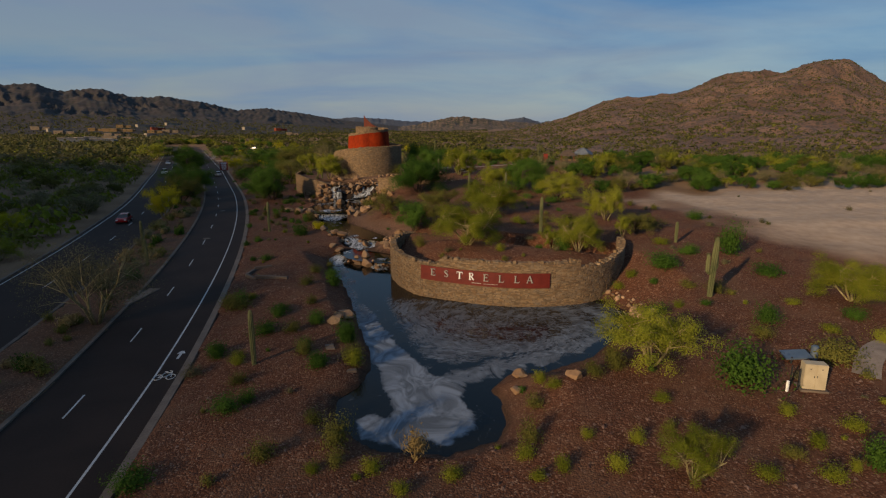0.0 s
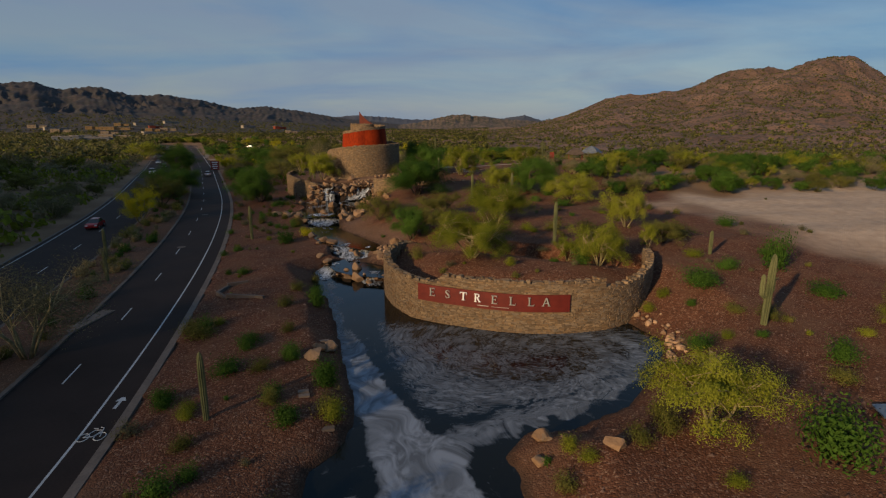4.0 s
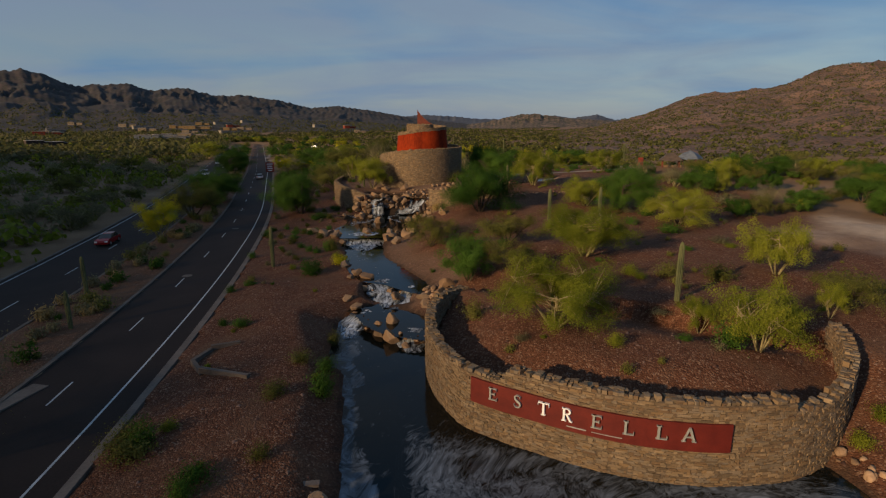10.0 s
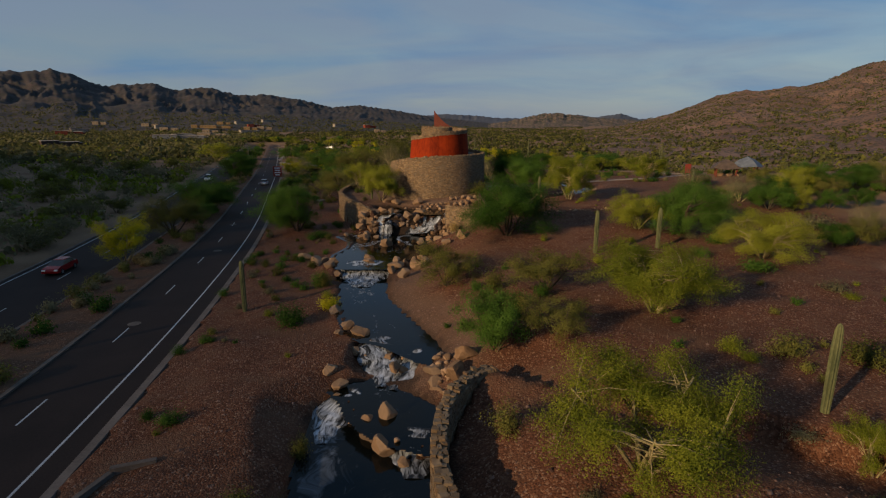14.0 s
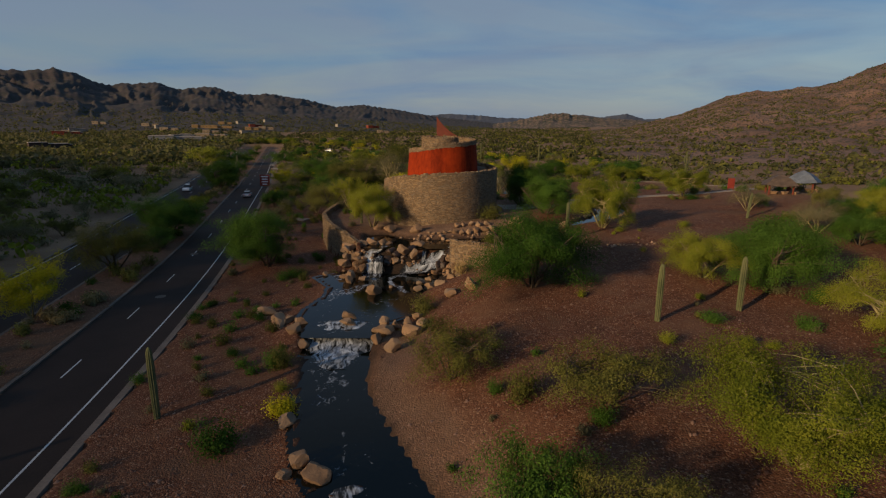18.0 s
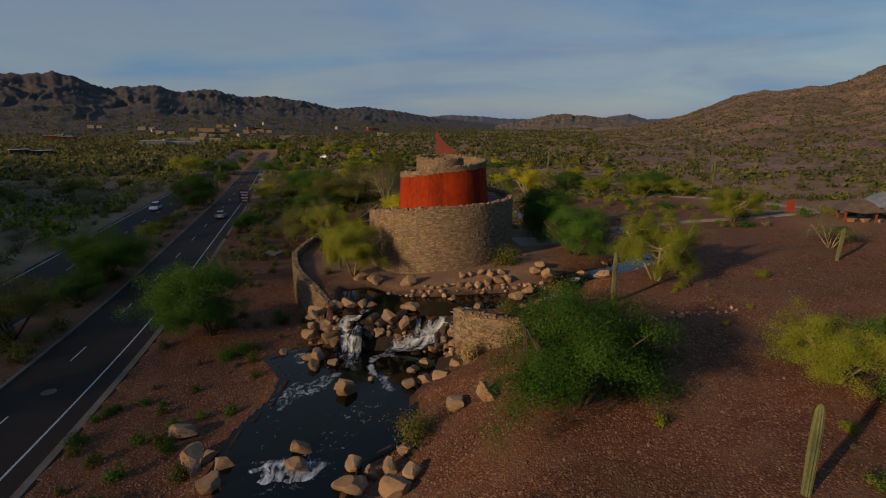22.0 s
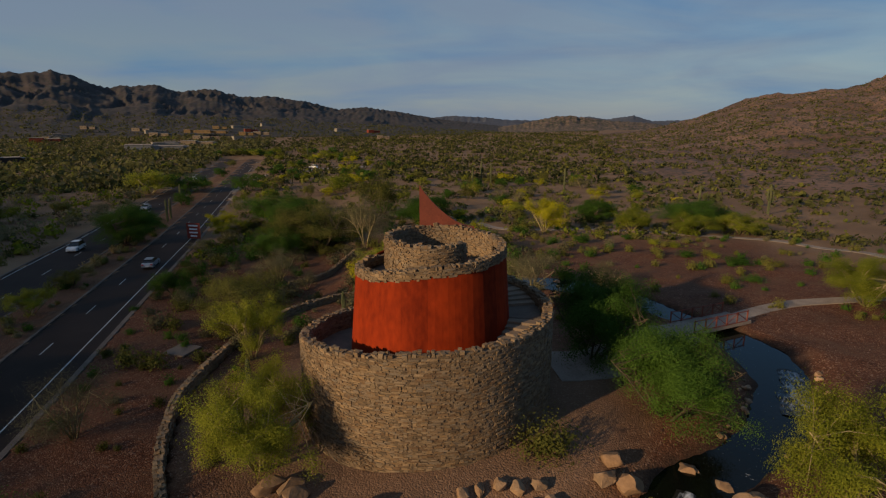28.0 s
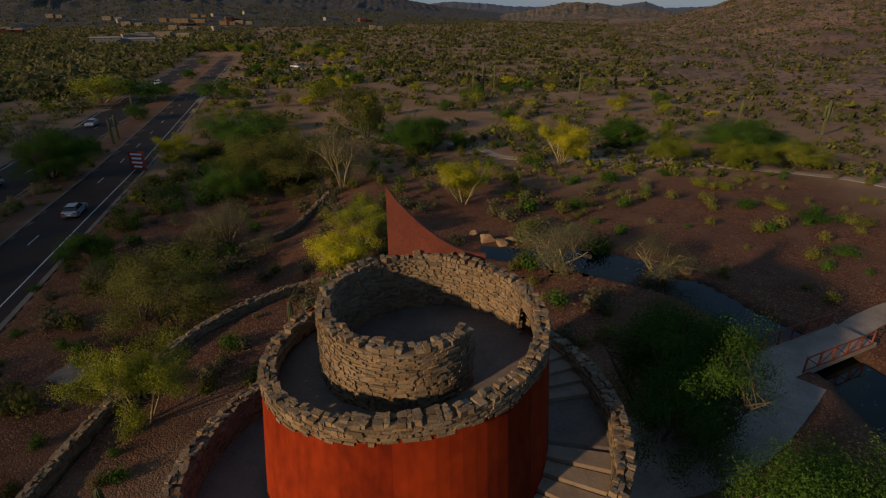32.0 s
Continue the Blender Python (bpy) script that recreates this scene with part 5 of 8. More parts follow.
def put_saguaro(x, y, tall, arms=(), r=None, lean=0.0, z=None):
    """arms: (turn in degrees, start height, reach, tip height) as shares of the height."""
    r = r or 0.20
    t = thing("saguaro", "tall ribbed green saguaro cactus" + (" with upturned arms" if arms else " without arms"), "cactus", (x, y, ground_z(x, y) if z is None else z), "saguaros")
    s = Soup()
    hs = [-0.2, 0.3, tall * 0.4, tall * 0.75, tall * 0.93, tall * 0.98, tall]
    cactus_column(s, [(lean * h, 0, h) for h in hs], [r * 0.85, r * 0.9, r, r, r * 0.8, r * 0.5, r * 0.12])
    part("stem", s.mesh("stem", M_CACTUS), None, t)
    for a, h0, reach, h1 in arms:
        q = Soup()
        c, si = math.cos(radians(a)), math.sin(radians(a))
        R = reach * tall
        pts = [(0, 0, h0 * tall), (c * R * 0.6, si * R * 0.6, h0 * tall + 0.02), (c * R * 0.95, si * R * 0.95, h0 * tall + R * 0.4), (c * R, si * R, (h0 + h1) / 2 * tall), (c * R, si * R, h1 * tall - 0.15), (c * R, si * R, h1 * tall)]
        cactus_column(q, pts, [r * 0.6, r * 0.65, r * 0.7, r * 0.7, r * 0.55, r * 0.1], 9)
        part("arm", q.mesh("arm", M_CACTUS), None, t)


# ---- boulders ----
def boulder_mesh(seed, fine=3):
    bm = bmesh.new()
    bmesh.ops.create_icosphere(bm, subdivisions=fine, radius=0.5)
    rs = random.Random(seed)
    o = Vector((rs.uniform(0, 50), rs.uniform(0, 50), rs.uniform(0, 50)))
    cuts = [(Vector((rs.gauss(0, 1), rs.gauss(0, 1), rs.gauss(0, 1))).normalized(), rs.uniform(0.24, 0.39)) for _ in range(13)]
    for v in bm.verts:
        p = v.co.copy()
        for nrm, d in cuts:
            e = p.dot(nrm) - d
            if e > 0:
                p -= nrm * e
        p *= 1 + 0.12 * noise.noise(p * 3 + o) + 0.07 * noise.noise(p * 8 + o) - 0.08 * abs(noise.noise(p * 5 - o)) + 0.04 * noise.noise(p * 17 + o)
        v.co = p
    me = bpy.data.meshes.new("boulder")
    bm.to_mesh(me)
    bm.free()
    me.polygons.foreach_set("use_smooth", [True] * len(me.polygons))
    me.set_sharp_from_angle(angle=radians(24))
    me.materials.append(M_BOULDER)
    return me


BOULDERS = [boulder_mesh(200 + k) for k in range(10)]
WET_BOULDERS = [me.copy() for me in BOULDERS]
for me in WET_BOULDERS:
    me.materials[0] = M_WET


def put_boulder(x, y, sx, sy=None, sz=None, z=None, label="rounded tan boulder at the water's edge", wet=False):
    sy, sz = sy or sx * turn.uniform(0.7, 1.0), sz or sx * turn.uniform(0.55, 0.8)
    ob = new("boulder", turn.choice(WET_BOULDERS if wet else BOULDERS))
    z = ground_z(x, y) if z is None else z
    ob.matrix_world = Matrix.LocRotScale((x, y, z + sz * 0.25), Euler((turn.uniform(-0.2, 0.2), turn.uniform(-0.2, 0.2), turn.uniform(0, 6.28))), (sx, sy, sz))
    tagged(ob, label, "boulder", "boulders along the stream")


# ---- walls and paths about the tower ----
TERRACE_WALL = [(-12, 169), (-16, 166.8), (-20.4, 161.2), (-22.3, 153.4), (-22.5, 145.2), (-21.3, 140.6), (-19.7, 136.6), (-17.2, 132.3), (-15.2, 128.6), (-14.4, 127.0)]


def build_terrace_walls():
    t = thing("terrace_wall", "curved tan stone retaining wall holding the tower terrace", "wall")
    stone_wall(t, along(TERRACE_WALL, 0.3), lambda x, y, r: ground_z(x - 1.2, y) - 0.5, lambda x, y, r: 6.1 if r < 34 else 6.1 - 0.05 * (r - 34), 0.55, seed=11, limit=150, ragged=0.1)
    t = thing("waterfall_wall", "low tan stone retaining wall beside the waterfalls", "wall")
    stone_wall(t, along([(-3.2, 122.0), (-1.7, 120.6), (0.8, 119.8), (4.4, 119.4), (7.5, 119.6)], 0.3), lambda x, y, r: ground_z(x, y - 1.5) - 0.5, lambda x, y, r: 7.0 - 0.02 * r, 0.6, seed=12, limit=150)
    t = thing("garden_wall", "low stone edging wall curving behind the tower", "wall")
    stone_wall(t, along([(-26.3, 183.1), (-22.6, 187.5), (-20.6, 194), (-19.6, 199.5)], 0.4), lambda x, y, r: ground_z(x, y) - 0.3, lambda x, y, r: ground_z(x, y) + 0.8, 0.5, seed=13, limit=60)
    t = thing("roadside_wall", "low pale tan stone wall by the road", "wall")
    stone_wall(t, along([(-55.3, 231.4), (-50, 229), (-44, 228), (-38.7, 228.4)], 0.5), lambda x, y, r: ground_z(x, y) - 0.3, lambda x, y, r: ground_z(x, y) + 1.3, 0.5, seed=14, limit=60)


build_terrace_walls()


def ribbon_path(name, line, width, label, mat=M_PATH, lift=0.06):
    s = Soup()
    rows = along(line, 0.8)
    for x, y, h, r in rows:
        for k in (-0.5, 0.5):
            px, py = x - math.sin(h) * width * k, y + math.cos(h) * width * k
            z = max(ground_z(px, py), ground_z(x, y)) + lift
            s.v += [(px, py, z), (px, py, z - 0.25)]
    for i in range(len(rows) - 1):
        a, b = 4 * i, 4 * i + 4
        s.f += [(a, b, b + 2, a + 2), (a, a + 1, b + 1, b), (a + 2, b + 2, b + 3, a + 3)]
    tagged(new(name, s.mesh(name, mat)), label, "path", kind="structure")


ribbon_path("path_1", [(24, 159.5), (28, 162.5), (34, 165.2), (42, 165.8), (50, 165.5), (57, 168), (63, 175.5), (65, 184), (63.5, 194), (57.5, 202.5), (48, 209.5), (39, 212.6), (32, 214.6), (24, 216.6), (17, 215.8), (11, 217), (5.6, 219.2), (0.7, 226.6), (-8, 232), (-19, 235)], 1.8, "pale winding concrete footpath")
ribbon_path("path_2", [(-19, 235), (-35, 243), (-50, 256), (-56, 261), (-66, 269), (-73, 279), (-77, 288), (-80, 305), (-84, 325), (-86, 354)], 2.2, "pale concrete footpath beside the road")
ribbon_path("parking_lot", [(-78, 366), (-70, 385), (-58, 396), (-46, 410)], 9.0, "pale concrete car park far behind the tower")
ribbon_path("path_3", [(24.6, 33), (27, 35), (30, 36.5), (34, 37)], 1.6, "short piece of pale concrete path")
ribbon_path("plaza", [(4.8, 148.5), (8.5, 149), (12, 151), (15.5, 154), (18.0, 156.4)], 5.5, "shaded grey concrete plaza at the foot of the tower")


def build_bridge():
    t = thing("footbridge", "small concrete footbridge with rusty steel truss railings", "bridge", (0, 0, 0))
    a, b = Vector((17.2, 156.2, 6.45)), Vector((25.4, 160.2, 6.35))
    d = (b - a).normalized()
    nrm = Vector((-d.y, d.x, 0)).normalized()
    ang = math.atan2(d.y, d.x)
    mid = (a + b) / 2
    s = Soup()
    s.box(mid.x, mid.y, mid.z - 0.12, (b - a).length, 2.8, 0.3, ang)
    part("deck", s.mesh("deck", M_PATH), None, t)
    for side, ext in ((1, 1.0), (-1, 1.0)):
        p0, p1 = a + d * 1.4 + nrm * 1.35 * side, b - d * 0.6 + nrm * 1.35 * side
        n = 5
        for h in (0.12, 1.1):
            q = Soup()
            q.tube([p0 + Vector((0, 0, h)), p1 + Vector((0, 0, h))], [0.05, 0.05], 6)
            part("rail", q.mesh("rail", M_RUST_DARK), None, t)
        for k in range(n + 1):
            p = p0.lerp(p1, k / n)
            q = Soup()
            q.box(p.x, p.y, p.z + 0.6, 0.09, 0.09, 1.2, ang)
            part("post", q.mesh("post", M_RUST_DARK), None, t)
            if k < n:
                e = p0.lerp(p1, (k + 1) / n)
                q = Soup()
                lo, hi = (0.15, 1.08) if k % 2 else (1.08, 0.15)
                q.tube([p + Vector((0, 0, lo)), e + Vector((0, 0, hi))], [0.035, 0.035], 5)
                part("brace", q.mesh("brace", M_RUST_DARK), None, t)


build_bridge()

# ---- cabinet, panel, boards and other fittings ----
M_BEIGE = material("beige_enamel", (0.33, 0.28, 0.19), (0.42, 0.36, 0.25), 1.5, 0.6, 0.05)
M_DARK = material("dark_metal", (0.02, 0.02, 0.022), (0.05, 0.05, 0.052), 3, 0.5, 0.05, metal=0.3)
M_SOLAR = material("blue_grey_panel", (0.05, 0.075, 0.11), (0.085, 0.115, 0.16), 1.5, 0.4, 0.02, spec=0.6)
M_BOARD = material("red_board", (0.21, 0.03, 0.018), (0.29, 0.048, 0.028), 1.5, 0.7, 0.03)
M_SAIL = material("grey_blue_canopy", (0.07, 0.08, 0.10), (0.13, 0.15, 0.18), 1.2, 0.7, 0.1)
M_SAIL_BROWN = material("brown_roof", (0.05, 0.035, 0.025), (0.10, 0.07, 0.05), 1.2, 0.7, 0.1)


def box_part(name, parent, mat, cx, cy, cz, sx, sy, sz, ang=0.0, label="", bevel=0.0):
    bm = bmesh.new()
    bmesh.ops.create_cube(bm, size=1.0)
    bmesh.ops.scale(bm, vec=(sx, sy, sz), verts=bm.verts[:])
    if bevel:
        bmesh.ops.bevel(bm, geom=bm.edges[:], offset=bevel, segments=2, affect="EDGES")
    bmesh.ops.rotate(bm, matrix=Matrix.Rotation(ang, 3, "Z"), verts=bm.verts[:])
    bmesh.ops.translate(bm, vec=(cx, cy, cz), verts=bm.verts[:])
    return part(name, bm, mat, parent, label)


def build_cabinet():
    x, y = 19.75, 32.3
    z = ground_z(x, y)
    ang = radians(-22)
    t = thing("utility_cabinet", "beige metal two-door electrical cabinet on a concrete pad", "cabinet")
    box_part("pad", t, M_CONCRETE, x, y, z + 0.04, 1.6, 1.1, 0.16, ang, "concrete pad")
    body = box_part("body", t, M_BEIGE, x, y, z + 0.95, 1.3, 0.7, 1.68, ang, bevel=0.02)
    fx, fy = math.sin(ang), -math.cos(ang)
    for k in (-1, 1):
        ox, oy = math.cos(ang) * 0.325 * k, math.sin(ang) * 0.325 * k
        d = box_part("door", t, M_BEIGE, x + ox + fx * 0.365, y + oy + fy * 0.365, z + 0.95, 0.62, 0.03, 1.55, ang, bevel=0.008)
        box_part("handle", d, M_DARK, x + ox * 0.25 + fx * 0.39, y + oy * 0.25 + fy * 0.39, z + 1.0, 0.03, 0.03, 0.12, ang, "dark handle")
        box_part("name_plate", d, M_CONCRETE, x + ox + fx * 0.385, y + oy + fy * 0.385, z + 1.5, 0.10, 0.01, 0.06, ang)
    for k in range(2):
        box_part("post", t, M_DARK, x - 1.0 - 0.05 * k, y + 0.55 * k, z + 0.7, 0.07, 0.07, 1.5, ang)
    t = thing("meter_post", "thin white utility marker post", "post")
    box_part("marker", t, M_WHITE, 17.9, 32.2, ground_z(17.9, 32.2) + 0.35, 0.12, 0.12, 0.75, 0.2)
    t = thing("vault_lid", "tilted blue-grey metal vault lid on the ground", "panel")
    gx, gy = 21.7, 35.8
    q = Soup()
    q.box(0, 0, 0, 1.7, 1.15, 0.10)
    ob = part("lid", q.mesh("lid", M_SOLAR), None, t)
    ob.matrix_world = Matrix.LocRotScale((gx, gy, ground_z(gx, gy) + 0.42), Euler((radians(8), radians(-6), radians(-18))), None)
    for ax, ay in ((-0.6, -0.35), (0.6, -0.35), (-0.6, 0.35), (0.6, 0.35)):
        box_part("leg", t, M_DARK, gx + ax, gy + ay, ground_z(gx, gy) + 0.18, 0.08, 0.08, 0.5)
    t = thing("meter_box", "grey metal meter cylinder beside the cabinet", "meter")
    q = Soup()
    q.tube([(23.0, 35.6, ground_z(23, 35.6) - 0.1), (23.0, 35.6, ground_z(23, 35.6) + 1.0), (23.0, 35.6, ground_z(23, 35.6) + 1.06)], [0.24, 0.24, 0.15], 14)
    part("drum", q.mesh("drum", M_SOLAR), None, t)


build_cabinet()


def build_board(x, y, wide, tall, lift, ang, name, label, rows):
    """A red notice board on two posts, its writing as pale bars."""
    z = ground_z(x, y)
    t = thing(name, label, "sign")
    box_part("board", t, M_BOARD, x, y, z + lift + tall / 2, wide, 0.08, tall, ang)
    for k in (-1, 1):
        box_part("post", t, M_RUST_DARK, x + math.cos(ang) * wide * 0.38 * k, y + math.sin(ang) * wide * 0.38 * k, z + (lift + tall) / 2 - 0.1, 0.12, 0.06, lift + tall, ang)
    fx, fy = math.sin(ang), -math.cos(ang)
    for i in range(rows):
        w = wide * (0.72, 0.6, 0.66, 0.5)[i % 4]
        box_part("text_bar", t, M_WHITE, x + fx * 0.05, y + fy * 0.05, z + lift + tall * (1 - (i + 0.75) / (rows + 0.5)), w, 0.01, tall * 0.09, ang)


build_board(-55.8, 217.2, 3.0, 3.2, 0.3, radians(-10), "roadside_board", "red roadside notice board with pale lettering", 4)
build_board(50.5, 165.9, 1.4, 1.9, 0.5, radians(10), "trail_board", "small rusty red trail board", 0)
notice = thing("small_notice", "small pale notice on a short post", "sign")
nx, ny = 8.4, 121.8
box_part("post", notice, M_DARK, nx, ny, ground_z(nx, ny) + 0.35, 0.09, 0.09, 0.8)
box_part("board", notice, M_BEIGE, nx, ny - 0.07, ground_z(nx, ny) + 0.85, 0.45, 0.05, 0.45, 0.0, bevel=0.01)


def build_ramada(x, y, wide, tall, mat, label, spin):
    z = ground_z(x, y)
    t = thing("shade_canopy", label, "canopy")
    s = Soup()
    n = 8
    s.v = [(x, y, z + tall)]
    for r, h in ((0.5, 0.62), (1.0, 0.42)):
        for k in range(n):
            a = k / n * 6.283 + spin
            sag = 0.9 if k % 2 else 1.1
            s.v.append((x + math.cos(a) * wide / 2 * r * sag, y + math.sin(a) * wide / 2 * r * sag, z + tall * (1 - (1 - h) * r ** 0.6) + (0.25 if k % 2 == 0 else 0)))
    for k in range(n):
        q = (k + 1) % n
        s.f += [(0, 1 + k, 1 + q), (1 + k, 1 + n + k, 1 + n + q, 1 + q)]
    me = s.mesh("roof", mat)
    ob = part("roof", me, None, t)
    mod = ob.modifiers.new("thick", "SOLIDIFY")
    mod.thickness = 0.08
    for k in range(4):
        a = k / 4 * 6.283 + spin
        px, py = x + math.cos(a) * wide * 0.40, y + math.sin(a) * wide * 0.40
        box_part("post", t, M_RUST_DARK, px, py, z + tall * 0.25, 0.2, 0.2, tall * 0.6)
    for k in range(3):
        t2 = thing("stone_bench", "low pale stone bench under the canopy", "bench", group="benches")
        box_part("bench_seat", t2, M_BOULDER, x - 1.5 + 1.6 * k, y - 1.0 - 0.5 * k, z + 0.42, 1.2, 0.5, 0.14, 0.3 * k)
        box_part("bench_base", t2, M_BOULDER, x - 1.5 + 1.6 * k, y - 1.0 - 0.5 * k, z + 0.17, 0.8, 0.4, 0.4, 0.3 * k)


build_ramada(53.5, 155.8, 6.2, 3.3, M_SAIL_BROWN, "brown peaked shade canopy on steel posts", 0.4)
build_ramada(60.0, 160.0, 6.5, 3.6, M_SAIL, "grey-blue peaked shade canopy on steel posts", 0.1)


def slab(x, y, wide, deep, ang, label, lift=0.05):
    z = ground_z(x, y)
    t = thing("concrete_slab", label, "slab")
    box_part("slab_top", t, M_KERB, x, y, z + lift, wide, deep, 0.18, ang, bevel=0.02)


slab(-30.5, 160.6, 2.6, 2.6, -0.3, "square pale concrete slab in the gravel", 0.08)
slab(-31.3, 63.7, 1.3, 5.4, -0.25, "long pale concrete slab in the median", 0.14)
for px, py, w in ((-10.9, 45.7, 0.7), (-11.0, 46.3, 0.7), (-9.3, 42.1, 0.8), (-10.2, 54.9, 1.0), (-8.7, 44.2, 0.7)):
    slab(px, py, w, 0.4, 0.1, "small pale stepping stone in the gravel", 0.02)


def build_kerb_ring():
    t = thing("planter_edging", "low angular concrete edging half buried in gravel", "edging")
    pts = [(-18.9, 71.4), (-20.7, 70.7), (-21.3, 68.5), (-19.9, 66.5), (-16.4, 65.3)]
    for (ax, ay), (bx, by) in zip(pts, pts[1:]):
        cx, cy = (ax + bx) / 2, (ay + by) / 2
        box_part("edging_piece", t, M_CONCRETE, cx, cy, ground_z(cx, cy) + 0.10, math.hypot(bx - ax, by - ay) + 0.2, 0.3, 0.4, math.atan2(by - ay, bx - ax))


build_kerb_ring()


def build_markings():
    y0 = 48.2
    x0, z0 = float(road_x(y0)) + 4.75, float(road_z(y0)) + 0.008
    s = Soup()
    s.v = [(x0 + a, y0 + b, z0 + h) for h in (0, 0.004) for a, b in ((-0.1, -0.9), (0.1, -0.9), (0.1, 0.1), (0.32, 0.1), (0, 0.9), (-0.32, 0.1), (-0.1, 0.1))]
    s.f = [tuple(range(7, 14)), tuple(reversed(range(7)))] + [(i, (i + 1) % 7, 7 + (i + 1) % 7, 7 + i) for i in range(7)]
    part("lane_arrow", s.mesh("lane_arrow", M_PAINT), None, ROAD_NEAR)
    s = Soup()
    by = 44.4
    bz = float(road_z(by)) + 0.012
    for dx in (-0.45, 0.45):
        s.tube([(x0 + dx + 0.30 * math.cos(a / 14 * 6.283), by - 0.2 + 0.42 * math.sin(a / 14 * 6.283), bz) for a in range(15)], [0.035] * 15, 4)
    for p, q in (((-0.45, -0.2), (-0.1, 0.55)), ((-0.1, 0.55), (0.35, 0.5)), ((0.45, -0.2), (0.3, 0.75)), ((-0.45, -0.2), (0.05, -0.15)), ((0.05, -0.15), (0.35, 0.5)), ((0.3, 0.75), (0.1, 0.85)), ((-0.25, 0.75), (0.0, 0.72))):
        s.tube([(x0 + p[0], by + p[1], bz), (x0 + q[0], by + q[1], bz)], [0.035, 0.035], 4)
    part("bicycle_symbol", s.mesh("bicycle_symbol", M_PAINT), None, ROAD_NEAR)
    for mx, my in ((-35.0, 119.0), (-31.5, 92.0), (-40.0, 138.0)):
        s = Soup()
        mz = float(road_z(my))
        s.tube([(mx, my, mz - 0.02), (mx, my, mz + 0.012)], [0.55, 0.55], 20)
        part("manhole_cover", s.mesh("manhole_cover", M_CONCRETE), None, ROAD_NEAR)


build_markings()

# ---- cars ----
M_TYRE = material("tyre_rubber", (0.012, 0.012, 0.012), (0.025, 0.025, 0.025), 6, 0.9, 0.1)
M_RIM = material("alloy_rim", (0.35, 0.35, 0.36), (0.5, 0.5, 0.5), 6, 0.35, 0.02, metal=0.8)
M_GLASS_CAR = material("dark_car_glass", (0.012, 0.014, 0.016), (0.02, 0.022, 0.025), 3, 0.08, 0.0, spec=0.6)
M_HEAD = material("lamp_glass", (0.6, 0.6, 0.58), (0.75, 0.75, 0.72), 6, 0.15, 0.0)
M_TAIL = material("tail_lamp", (0.3, 0.012, 0.01), (0.4, 0.02, 0.015), 6, 0.25, 0.0)


def profile_solid(outline, half, inset=0.0):
    """A car-body shape: a side outline (y, z) drawn across the width, narrowing upwards by inset."""
    s = Soup()
    n = len(outline)
    zs = [z for _, z in outline]
    lo, hi = min(zs), max(zs)
    for sgn in (-1, 1):
        s.v += [(sgn * (half - inset * ((z - lo) / (hi - lo)) ** 1.5), y, z) for y, z in outline]
    s.f = [tuple(reversed(range(n))), tuple(range(n, 2 * n))] + [(i, (i + 1) % n, n + (i + 1) % n, n + i) for i in range(n)]
    return s


def put_car(x, y, heading, paint, label, z=None, suv=False):
    h = 1.72 if suv else 1.46
    t = thing("car", label, "car", group="cars")
    s = profile_solid([(-2.25, 0.35), (-2.3, 0.7), (-2.2, 0.95), (-0.9, 1.0), (1.5, 0.96), (2.15, 0.82), (2.28, 0.6), (2.25, 0.32)], 0.9, 0.05)
    part("body", s.mesh("body", paint), None, t)
    s = profile_solid([(-2.05 if suv else -1.75, 0.95), (-1.75 if suv else -1.2, h - 0.05), (-0.9, h), (0.2, h - 0.02), (1.1, 0.95)], 0.84, 0.17)
    part("cabin", s.mesh("cabin", M_GLASS_CAR), None, t)
    s = Soup()
    s.box(0, -0.6, h, 1.22, 1.55, 0.05)
    part("roof", s.mesh("roof", paint), None, t)
    for wx in (-0.82, 0.82):
        for wy in (-1.4, 1.4):
            w = Soup()
            w.tube([(wx - 0.11, wy, 0.33), (wx + 0.11, wy, 0.33)], [0.33, 0.33], 16)
            tyre = part("tyre", w.mesh("tyre", M_TYRE), None, t)
            w = Soup()
            e = 0.115 if wx > 0 else -0.115
            w.tube([(wx + e * 0.9, wy, 0.33), (wx + e * 1.06, wy, 0.33)], [0.2, 0.2], 12)
            part("rim", w.mesh("rim", M_RIM), None, tyre)
    for lx in (-0.66, 0.66):
        s = Soup()
        s.box(lx, 2.22, 0.68, 0.36, 0.14, 0.16)
        part("headlight", s.mesh("headlight", M_HEAD), None, t)
        s = Soup()
        s.box(lx, -2.27, 0.78, 0.34, 0.08, 0.18)
        part("tail_light", s.mesh("tail_light", M_TAIL), None, t)
    s = Soup()
    s.box(0, -2.3, 0.55, 0.5, 0.04, 0.14)
    part("plate_bar", s.mesh("plate_bar", M_WHITE), None, t)
    t.matrix_world = Matrix.Translation((x, y, (float(road_z(y)) if z is None else z) + 0.01)) @ Matrix.Rotation(heading, 4, "Z")


